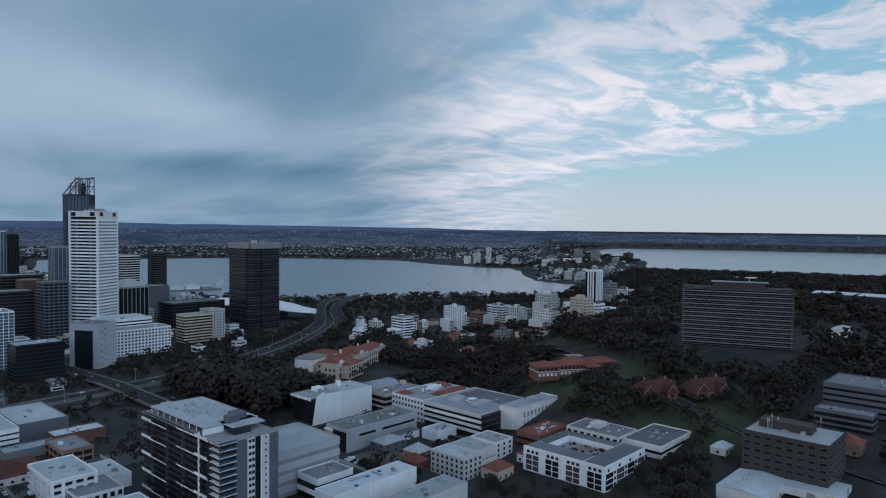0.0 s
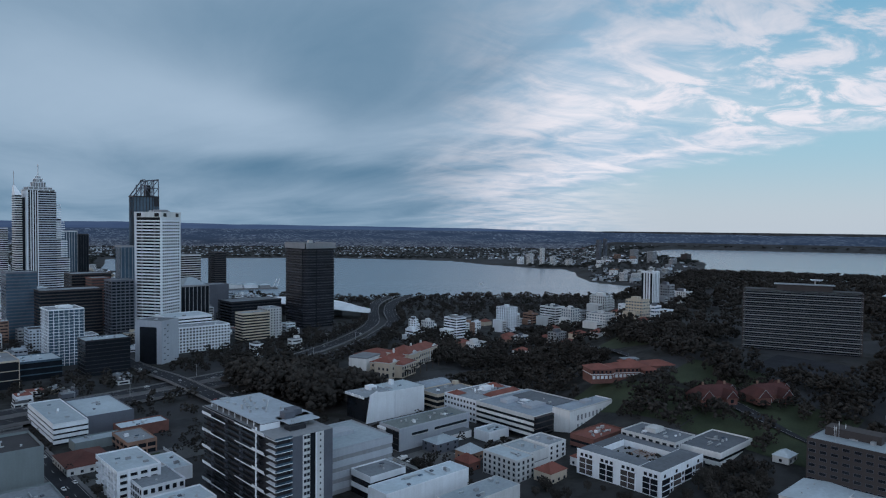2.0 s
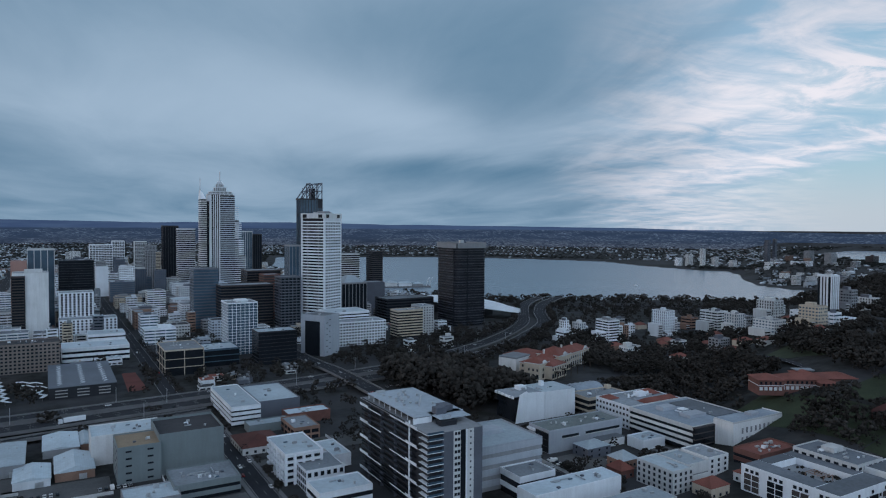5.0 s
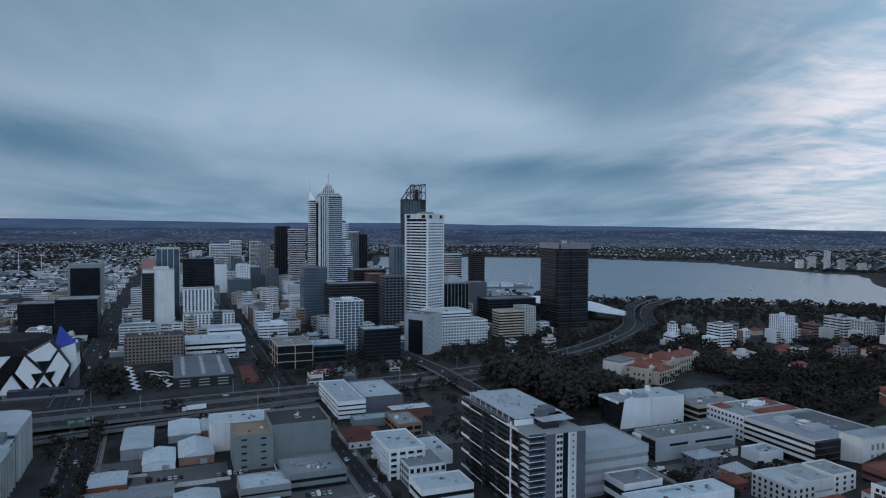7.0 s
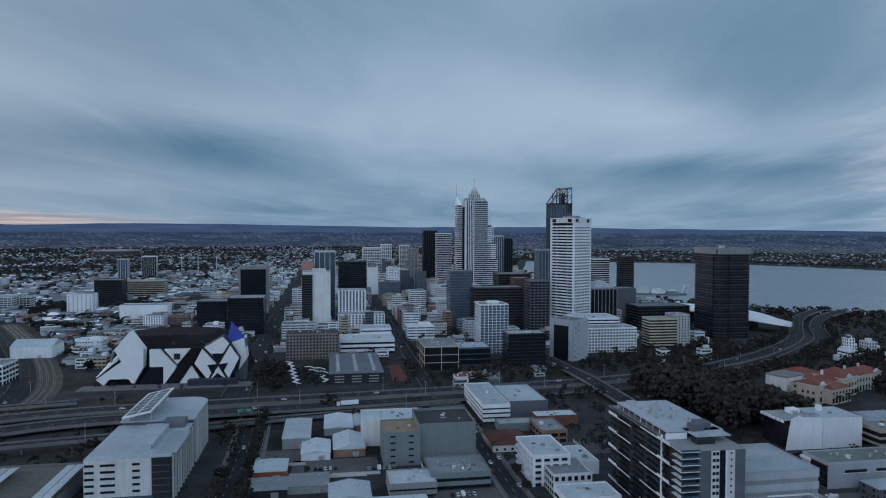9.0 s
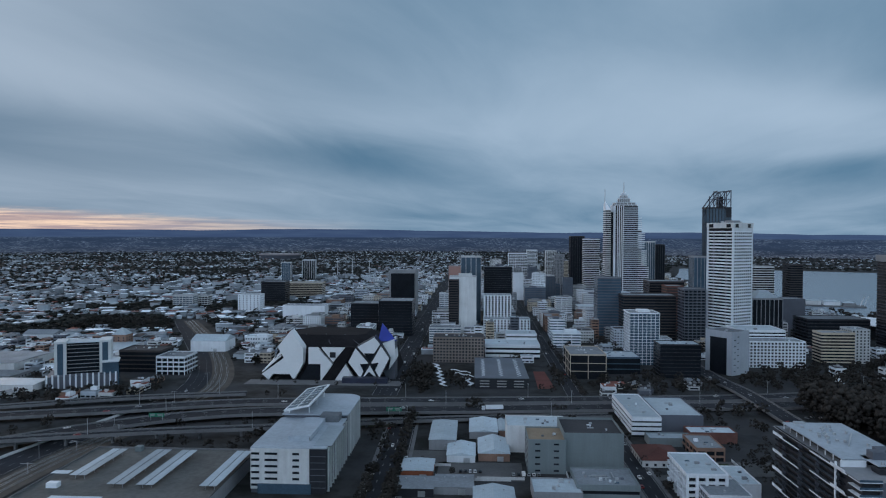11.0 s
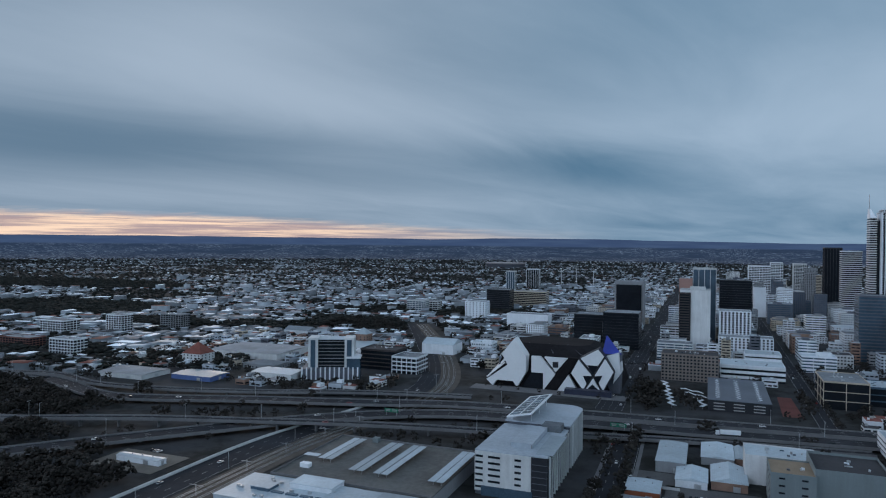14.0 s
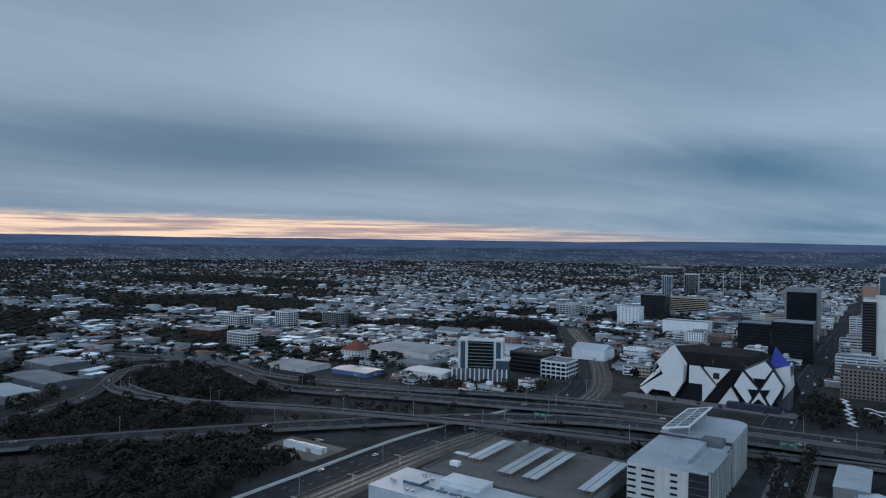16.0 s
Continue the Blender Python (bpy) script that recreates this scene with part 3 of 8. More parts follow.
def house(x, y, w, d, h, rise, label, wall=CREAM, roof=TERRA, z0=None, rz=0.0, gable=False, name="house", category="house", group="", windows=True):
    z0 = ground_z(x, y) if z0 is None else z0
    mark(x - w / 2, x + w / 2, y - d / 2, y + d / 2, 2.0)
    root = thing(name, x, y, z0, label, category, group, rz)
    block("wall", root, w, d, h, (0, 0, 0), wall)
    v, f = hip(w, d, rise, 0.5, gable)
    piece("roof", raw_mesh("roof", v, f, roof), root, (0, 0, h))
    if windows:
        key = ("win", 1.4, 1.4, GLASS.name)
        if key not in CUBES:
            CUBES[key] = window_mesh(1.4, 1.4, GLASS)
        for j in range(max(1, int(h / 3.2))):
            for i in range(max(1, int(w / 5))):
                piece("window", CUBES[key], root, (-w / 2 + w * (i + 0.5) / max(1, int(w / 5)), -d / 2, 1 + 3.1 * j))
            for i in range(max(1, int(d / 5))):
                s = -d / 2 + d * (i + 0.5) / max(1, int(d / 5))
                piece("window", CUBES[key], root, (-w / 2 if x > 0 else w / 2, s, 1 + 3.1 * j), 270 if x > 0 else 90)
    return root


def shed(x0, x1, y0, y1, top, label, wall=GREY, roof=ROOFW, ridge_x=True, rise=1.2, name="warehouse", ribs=True):
    w, d = x1 - x0, y1 - y0
    x, y = (x0 + x1) / 2, (y0 + y1) / 2
    z0 = ground_z(x, y)
    mark(x0, x1, y0, y1, 2.0)
    root = thing(name, x, y, z0, label, "warehouse")
    h = top - z0 - rise
    block("wall", root, w, d, h, (0, 0, 0), wall)
    if ridge_x == (w >= d):
        v, f = hip(w, d, rise, 0.4, True)
        piece("roof", raw_mesh("roof", v, f, roof), root, (0, 0, h))
    else:
        v, f = hip(d, w, rise, 0.4, True)
        piece("roof", raw_mesh("roof", v, f, roof), root, (0, 0, h), 90)
    if ribs:
        block("roller_door", root, min(4, w * 0.3), 0.12, min(3.2, h * 0.8), (w * 0.2, -d / 2 - 0.06, 0), METAL)
        block("roller_door", root, 0.12, min(4, d * 0.3), min(3.2, h * 0.8), (-w / 2 - 0.06 if x > 0 else w / 2 + 0.06, 0, 0), METAL)
        for k in range(3):
            block("roof_vent", root, 0.7, 0.7, 0.8, (w * (k - 1) * 0.25, d * 0.18, h + rise * 0.45), METAL)
    return root


# ---- foreground: the apartment tower ----
def apartment_tower():
    x0, x1, y0, y1, top = 159, 191, 287, 369, 43.0
    w, d = x1 - x0, y1 - y0
    root = thing("apartment_tower", (x0 + x1) / 2, (y0 + y1) / 2, 0, "slate and white apartment tower with stacked balconies and flat roof", "apartment tower")
    fl, n = 3.07, 14
    block("core_wall", root, w - 4, d - 4, top, (0, 0, 0), DARK)
    hw, hd = w / 2, d / 2
    # street front: corner balconies, slate panels, a window column, a white band
    for a, b, m, lab in ((-6.8, -1.2, MIDGREY, "slate blue panel"), (-1.2, 3.0, OFFWHITE, "pale panel"), (6.2, 7.0, WHITE, "white fin"), (7.0, 10.8, OFFWHITE, "pale panel"), (10.8, 16, MIDGREY, "slate panel")):
        block("wall_panel", root, b - a, 2.2, top, ((a + b) / 2, -hd + 1.1, 0), m, lab)
    block("glazing", root, 3.2, 1.6, top, (4.6, -hd + 1.2, 0), GLASS)
    key = ("win", 1.2, 1.3, GLASS.name)
    CUBES[key] = window_mesh(1.2, 1.3, GLASS)
    key2 = ("win", 0.6, 0.7, GLASS.name)
    CUBES[key2] = window_mesh(0.6, 0.7, GLASS)
    for i in range(n):
        z = i * fl
        block("balcony_slab", root, 9.4, 9.0, 0.3, (-hw + 4.6, -hd + 4.4, z + fl - 0.3), WHITE)
        block("balustrade", root, 9.2, 0.08, 1.0, (-hw + 4.6, -hd + 0.02, z + fl), BLUEGLASS)
        piece("window", CUBES[key], root, (0.2, -hd, z + 1.0))
        piece("window", CUBES[key], root, (2.0, -hd, z + 1.0))
        piece("window", CUBES[key2], root, (8.9, -hd, z + 1.3))
        # long side: slabs with white bands on every third floor, in turns
        block("floor_slab", root, 2.4, d - 16, 0.25, (-hw + 1.2, 6.5, z + fl - 0.25), DARK)
        block("balustrade", root, 0.08, d - 18, 1.0, (-hw + 0.1, 6.5, z + fl), GLASS)
        block("balcony_slab", root, 2.2, 8, 0.3, (hw - 0.2, -hd + 8, z + fl - 0.3), GREY)
        if i % 3 == 1:
            block("balcony_band", root, 0.3, 32, 0.45, (-hw - 0.12, -hd + 26, z + fl - 0.4), WHITE, "white balcony edge")
            block("balcony_front", root, 0.3, 12, 1.4, (-hw - 0.2, -hd + 17, z + fl - 0.3), WHITE, "white balcony front")
        if i % 3 == 0:
            block("balcony_band", root, 0.3, 28, 0.45, (-hw - 0.12, hd - 15, z + fl - 0.4), WHITE, "white balcony edge")
            block("balcony_front", root, 0.3, 11, 1.4, (-hw - 0.2, hd - 6, z + fl - 0.3), WHITE, "white balcony front")
        for k in range(4):
            block("party_wall", root, 2.6, 0.3, fl - 0.3, (-hw + 1.5, -hd + 20 + k * 17, z), MIDGREY)
    block("corner_fin", root, 0.6, 0.9, top + 2.5, (-hw, -hd + 19, 0), WHITE, "white upright fin")
    block("roof_terrace", root, w, d, 0.4, (0, 0, top), GREY, "grey roof terrace")
    block("penthouse", root, w - 7, d - 26, 2.9, (2.5, 8, top + 0.4), DARK, "dark glazed penthouse")
    for i in range(9):
        block("penthouse_post", root, 0.35, 0.35, 2.9, (-hw + 3, -hd + 20 + i * 7, top + 0.4), WHITE)
    block("end_wall", root, 11, 0.4, 2.9, (-hw + 7, -hd + 18, top + 0.4), WHITE)
    bm = bmesh.new()
    for c, s in (((1.5, 7, top + 3.5), (w - 2, 58, 0.45)), ((6, -24, top + 3.5), (w - 14, 14, 0.45))):
        bmesh.ops.create_cube(bm, size=1, matrix=Matrix.Translation(c) @ Matrix.Diagonal((*s, 1)))
    piece("roof_slab", mesh_from("roof_slab", bm, mat("tower_roof_sheet", (0.36, 0.41, 0.46), 0.6, vary=0.2, scale=0.12)), root, label="pale grey flat roof slab")
    for k in range(5):
        rod("duct", root, (-6 + 1.5 * k, 6 + 4.5 * k, top + 4.1), (-6 + 1.5 * k + 2.2, 8.5 + 4.5 * k, top + 4.1 + 0.5 * (k % 2)), 0.45, METAL)
        block("exhaust_fan", root, 1.3, 1.3, 1.1, (-2 - 1.5 * k, 4 + 5.5 * k, top + 3.5), METAL)
    for x, y, a, b, c, m in ((2, -21, 6, 5, 3.4, MIDGREY), (8, -16, 6.5, 7, 3.0, MIDGREY), (1, -30, 9, 6, 2.4, DARK), (-6, 34, 5, 2.5, 1.0, METAL)):
        block("plant_room", root, a, b, c, (x, y, top + (3.7 if y > -25 else 0.4)), m)
    r = random.Random(5)
    for i in range(9):
        block("air_conditioner", root, 1.1, 1.1, 1.3, (r.uniform(-8, 10), r.uniform(-8, 30), top + 3.72), METAL)
    for i in range(4):
        rod("duct", root, (-2 + 3 * i, -6 + 5 * i, top + 4.5), (1 + 3 * i, -1 + 5 * i, top + 4.5), 0.35, METAL)
    for i in range(5):
        rod("vent_pipe", root, (-1 + 1.1 * i, -30, top + 2.6), (-1 + 1.1 * i, -30, top + 5.0), 0.25, METAL)


def leaning_wall_office():
    root = thing("office_building", 322, 414, 0, "white office with a leaning blank wall and dark glass end", "office building")
    prism("side_wall", root, [(-26, 0), (0.5, 0), (0.5, 20.5), (-15, 21.5), (-16, 22.8), (-22.5, 20.5)], -13, -12.4, WHITE, "leaning white wall")
    prism("side_wall", root, [(0.7, 0), (30, 0), (30, 20), (0.7, 20.4)], -13.2, -12.6, WHITE)
    block("glazing", root, 54, 26, 17, (3, 1, 0), GLASS, "dark glass")
    block("roof", root, 56, 25, 0.5, (2, 0.8, 19), ROOFG)
    block("roof", root, 30, 25.5, 1.0, (15, 0.8, 19.2), ROOFW, "pale roof sheet")
    block("plant_room", root, 7, 6, 3.0, (-8, 6, 19.5), WHITE)
    block("plant_room", root, 3, 3, 4.0, (12, 6, 20), WHITE)
    for i in range(6):
        block("cornice", root, 0.8, 3.0, 1.8, (-26.4, -9 + i * 4.2, 17.6), WHITE, "white angled fascia")
    roof_clutter(root, 44, 18, 20.2, 7, 3)


def ribbon_office():
    """Banded white office with a glazed corner and a beige wing of slit windows."""
    root = building("office_building", 355, 413, 292, 347, 17, "white office with dark ribbon windows and blue grey roof", "bands", OFFWHITE, floor=3.75, sp=1.9, roof=ROOFB, clutter=7, z0=2)
    # beige wing at the east end: two rows of tall slits
    block("wing_wall", root, 50, 15, 18.5, (15, -35.2, 0), OFFWHITE, "beige rendered wing with slit windows")
    block("wing_roof", root, 49.2, 14.2, 0.3, (15, -35.2, 18.5), ROOFB)
    for w, d, x, y in ((50, 0.4, 15, -42.5), (0.4, 14.2, -9.8, -35.2), (0.4, 14.2, 39.8, -35.2)):
        block("wing_parapet", root, w, d, 1.0, (x, y, 18.5), OFFWHITE)
    slit = window_mesh(1.2, 3.2, GREY)
    for i in range(8):
        for z in (5.5, 11.5):
            piece("window", slit, root, (-1 + 4.4 * i, -42.75, z))
    # dark glazed corner between the two
    block("corner_glazing", root, 20, 2.0, 15, (-19, -28.2, 0), GLASS, "dark glazed corner")
    for j in range(4):
        block("corner_band", root, 20.2, 2.3, 0.7, (-19, -28.2, 3.4 + 3.75 * j), BROWN)
    # lower second roof, plant screen and stacked units
    block("roof_deck", root, 22, 40, 0.5, (16, 2, 15.15), ROOFM, "darker inner roof")
    block("plant_screen", root, 16, 9, 2.0, (-6, -8, 15.15), PALEGREY)
    for k in range(4):
        block("cooling_unit", root, 12 - 2 * k, 5.5, 0.5, (-4, 2, 15.2 + 0.55 * k), WHITE if k % 2 else ROOFB)
    block("plant_room", root, 12, 7, 2.6, (-10, 12, 15.15), PALEGREY)
    block("wing_plant", root, 8, 5, 1.8, (20, -34, 18.8), PALEGREY)


def courtyard_flats():
    x0, x1, y0, y1, z0, top = 322, 368, 180, 233, 4, 17.5
    root = thing("apartment_building", 345, 206.5, z0, "white and brown flats round a planted roof court", "apartment building")
    h = top - z0
    for w, d, x, y in ((46, 14, 0, -19.5), (14, 39, -16, 7), (10, 39, 18, 7), (22, 8, 2, 22.5)):
        block("wing_wall", root, w, d, h, (x, y, 0), WHITE)
        block("roof", root, w - 1, d - 1, 0.3, (x, y, h), ROOFM)
    block("court", root, 23, 31, h - 3.5, (1.5, 3, 0), GREY)
    r = random.Random(8)
    for i in range(30):
        clump(root, (r.uniform(-8.5, 11.5), r.uniform(-11, 17), h - 3.3), r.uniform(0.9, 2.3), i)
    for i in range(7):
        block("pergola_beam", root, 9, 0.25, 0.25, (2, -6 + 1.6 * i, h - 0.7), BRICK, "brown timber beam")
    for x in (-2.2, 6.2):
        for y in (-6, 3.6):
            block("pergola_post", root, 0.25, 0.25, 2.8, (x, y, h - 3.5), BRICK)
    for i in range(6):
        block("planter", root, 3.2, 0.9, 0.7, (r.uniform(-8, 10), r.uniform(-9, 15), h - 3.5), CONCRETE)
    CUBES[("win", 1.6, 1.5)] = window_mesh(1.6, 1.5, GLASS)
    me = CUBES[("win", 1.6, 1.5)]
    # panels of the long side and the street front
    for i in range(4):
        yy = 24 - i * 13.5
        m = (BROWN, GLASS)[i % 2]
        block("facade_panel", root, 0.35, 9.5, h - 4.6, (-23.15, yy - 4, 0.8), m, "brown brick panel" if m is BROWN else "recessed glazed balconies")
        for j in range(3):
            block("balcony_edge", root, 0.6, 9.6, 0.3, (-23.2, yy - 4, 0.6 + 3.1 * j), WHITE)
        for k in range(3):
            block("upright", root, 0.6, 0.35, h - 4.4, (-23.25, yy - 8.6 + 4.6 * k, 0.6), WHITE)
        for k in range(3):
            piece("window", me, root, (-23, yy - 7 + 3 * k, h - 2.8), 270)
    for i in range(4):
        xx = -19 + i * 12
        block("facade_panel", root, 7.5, 0.35, h - 4.6, (xx + 1, -26.65, 0.8), (BROWN, GLASS)[(i + 1) % 2])
        for j in range(3):
            block("balcony_edge", root, 7.6, 0.7, 0.3, (xx + 1, -26.8, 0.6 + 3.1 * j), WHITE)
            piece("window", me, root, (xx + 7, -26.5, 1.6 + 3.2 * j))
        piece("window", me, root, (xx, -26.5, h - 2.8))
    for w, d, x, y in ((46, 0.3, 0, -26.35), (0.3, 53, -22.85, 0)):
        block("parapet", root, w, d, 0.8, (x, y, h), WHITE)


LEAF = {}


def clump_mesh(seed, n=7, r=1.0, squash=0.75, size=(0.35, 0.6)):
    """A ragged heap of small faceted tufts."""
    key = (seed, n, r, squash)
    if key in LEAF:
        return LEAF[key]
    rr = random.Random(seed)
    v, f = [], []
    for i in range(n):
        while True:
            c = Vector((rr.uniform(-1, 1), rr.uniform(-1, 1), rr.uniform(-1, 1)))
            if 0.35 < c.length < 1.0:
                break
        s = rr.uniform(*size)
        rot = Euler((rr.uniform(0, 6), rr.uniform(0, 6), rr.uniform(0, 6))).to_matrix()
        k = len(v)
        for p in ((1, 0, 0), (-1, 0, 0), (0, 1, 0), (0, -1, 0), (0, 0, 0.8), (0, 0, -0.8)):
            q = rot @ (Vector(p) * s * rr.uniform(0.7, 1.3)) + c * (1 - 0.5 * s)
            v.append((q.x * r, q.y * r, q.z * r * squash))
        f += [(k, k + 2, k + 4), (k + 2, k + 1, k + 4), (k + 1, k + 3, k + 4), (k + 3, k, k + 4), (k + 2, k, k + 5), (k + 1, k + 2, k + 5), (k + 3, k + 1, k + 5), (k, k + 3, k + 5)]
    LEAF[key] = raw_mesh("leaves", v, f, FOLIAGE)
    return LEAF[key]


def clump(parent, at, r, seed):
    ob = piece("shrub", clump_mesh(seed % 3 + 50, 10), parent, at)
    ob.scale = (r, r, r)
    return ob


TOWEROOF = mat("tower_roof_sheet", (0.36, 0.41, 0.46), 0.6, vary=0.2, scale=0.12)


def fin_office():
    """The office beside the tree-lined street: white front, finned side, a rounded rear block and a raised slab of solar panels."""
    root = thing("office_building", -103, 430, 0, "white office with dark glazed corner, upright fins and rooftop solar panels", "office building")
    block("wall", root, 41.2, 61, 25, (-0.4, -26, 0), MIDGREY)
    block("front_wall", root, 33, 1.0, 22.5, (-4.6, -57, 2.5), OFFWHITE, "white front wall")
    block("base_wall", root, 30, 1.4, 5.5, (-2, -57.4, 0), BLUEGLASS, "pale blue glazed base")
    block("glazing", root, 9, 1.2, 25, (16.5, -56.7, 0), DARK, "dark glazed corner")
    me, me2, me3 = window_mesh(7.0, 1.1, GLASS), window_mesh(3.6, 1.1, GLASS), window_mesh(4.4, 1.1, GLASS)
    for j in range(6):
        z = 4.2 + 3.5 * j
        piece("window", me3, root, (-18.4, -57.5, z))
        piece("window", me, root, (-9.5, -57.5, z))
        if j in (0, 2, 4, 5, 1, 3):
            piece("window", me2, root, (4.4, -57.5, z))
        if j == 0:
            piece("window", me3, root, (-2, -57.5, z))
        block("floor_band", root, 9.2, 1.5, 0.35, (16.5, -56.7, z - 0.9), MIDGREY)
    block("glazing", root, 1.0, 60, 23, (20.8, -26, 1), DARK)
    for i in range(9):
        block("fin", root, 1.5, 0.45, 25, (21.6, -53 + i * 6.6, 0), OFFWHITE, "pale upright fin")
    block("roof", root, 42.6, 61.6, 0.6, (0, -26, 25), TOWEROOF, "pale metal roof")
    block("roof_edge", root, 10, 40, 0.35, (18.5, -33, 25.6), ROOFW)
    block("roof_house", root, 13, 40, 2.8, (3, -24, 25.6), TOWEROOF, "pale roof house")
    block("roof_house", root, 12, 10, 4.2, (12, 0, 25.6), ROOFG)
    for i in range(6):
        block("louvre", root, 0.3, 3.4, 1.6, (9.1, -44 + 7 * i, 26.2), GREY)
    # rear block with a rounded end
    outline = [(-20, 6), (21, 6), (21, 50)] + [(9 + 12 * math.cos(radians(a)), 50 + 12 * math.sin(radians(a))) for a in range(10, 100, 10)] + [(-20, 62)]
    loft("rear_wall", root, outline, outline, 0, 27, MIDGREY, "slate rear wing")
    big = [(x * 1.05, y + (0.8 if y > 20 else -0.8)) for x, y in outline]
    loft("rear_roof", root, big, big, 27, 27.8, TOWEROOF, "pale rounded roof")
    for i in range(9):
        block("fin", root, 1.5, 0.5, 27, (21.8, 9 + i * 5, 0), OFFWHITE, "pale upright fin")
    # the raised slab of panels, tilted
    slab = new("solar_canopy", None)
    slab.parent, slab.location, slab.rotation_euler = root, (-10, 30, 33), (0, radians(-12), 0)
    bm = bmesh.new()
    bmesh.ops.create_cube(bm, size=1, matrix=Matrix.Diagonal((17, 62, 0.8, 1)))
    piece("canopy_slab", mesh_from("canopy_slab", bm, WHITE), slab, label="white tilted roof slab")
    for i in range(2):
        for j in range(7):
            block("solar_panel", slab, 6.6, 6.6, 0.12, (-3.8 + 7.6 * i, -25 + 8.2 * j, 0.42), GLASS if (i + j) % 5 else BLUEGLASS)
    for x in (-17, -4):
        for y in (8, 30, 52):
            rod("post", root, (x, y, 27.5), (x, y, 32.0), 0.3, WHITE)


def parking_deck():
    """The low shopping shed with a car deck on its roof, under white shade sails."""
    root = thing("shopping_centre", -186, 376, 0, "long low shopping centre with a rooftop car deck", "shopping centre")
    block("wall", root, 100, 84, 8.4, (0, 0, 0), GREY)
    block("deck", root, 100.5, 84.5, 0.6, (0, 0, 8.4), mat("worn_deck", (0.12, 0.12, 0.115), 0.9, vary=0.35, scale=0.1), "worn grey car deck")
    for w, d, x, y in ((101, 0.4, 0, 42), (101, 0.4, 0, -42), (0.4, 84, -50.2, 0)):
        block("parapet", root, w, d, 1.0, (x, y, 9.0), CONCRETE)
    for x in (-33.2, -28.2, -5.8, -0.8, 10.2, 15.2, 44.2, 49.0):
        length = 46 if x < -20 else 58
        y = 9 if x < -20 else 3
        sail = new("shade_roof", None)
        sail.parent, sail.location = root, (x, y, 9.0)
        block("sheet", sail, 4.3, length, 0.15, (0, 0, 2.9), ROOFW, "white shade roof")
        for k in range(5):
            rod("post", sail, (0, -length * 0.45 + k * length * 0.22, 0), (0, -length * 0.45 + k * length * 0.22, 2.9), 0.12, METAL)
    block("shade_roof", root, 10, 5, 0.15, (-42, -10, 12), ROOFW)
    block("kiosk", root, 6, 4, 2.6, (-38, -24, 9.0), WHITE)
    block("stair_house", root, 4, 4, 3, (-22, 38, 9.0), GREENGREY)
    # the near end: a cluster of pale roofs
    for w, d, h, x, y, m in ((70, 36, 8.6, -25, -62, ROOFW), (26, 14, 11.5, -14, -50, WHITE), (30, 22, 9.6, 14, -58, ROOFW), (20, 16, 10.4, 36, -56, ROOFG), (22, 12, 9.3, 2, -76, ROOFG), (12, 9, 10.5, -40, -62, BLUEGLASS)):
        block("annex", root, w, d, h, (x, y, 0), m)
        block("annex_roof", root, w + 0.6, d + 0.6, 0.3, (x, y, h), ROOFW)
    r = random.Random(21)
    for i in range(26):
        block("air_conditioner", root, 1.8, 1.4, 1.1, (r.uniform(-55, 40), r.uniform(-76, -48), 9.0), METAL)
    for i in range(5):
        block("skylight", root, 7, 2.2, 0.7, (-38 + 9 * i, -66, 8.9), BLUEGLASS)


BLACK = mat("matt_black_roof", (0.016, 0.015, 0.017), 0.9, vary=0.4, scale=0.1, spec=0.1)


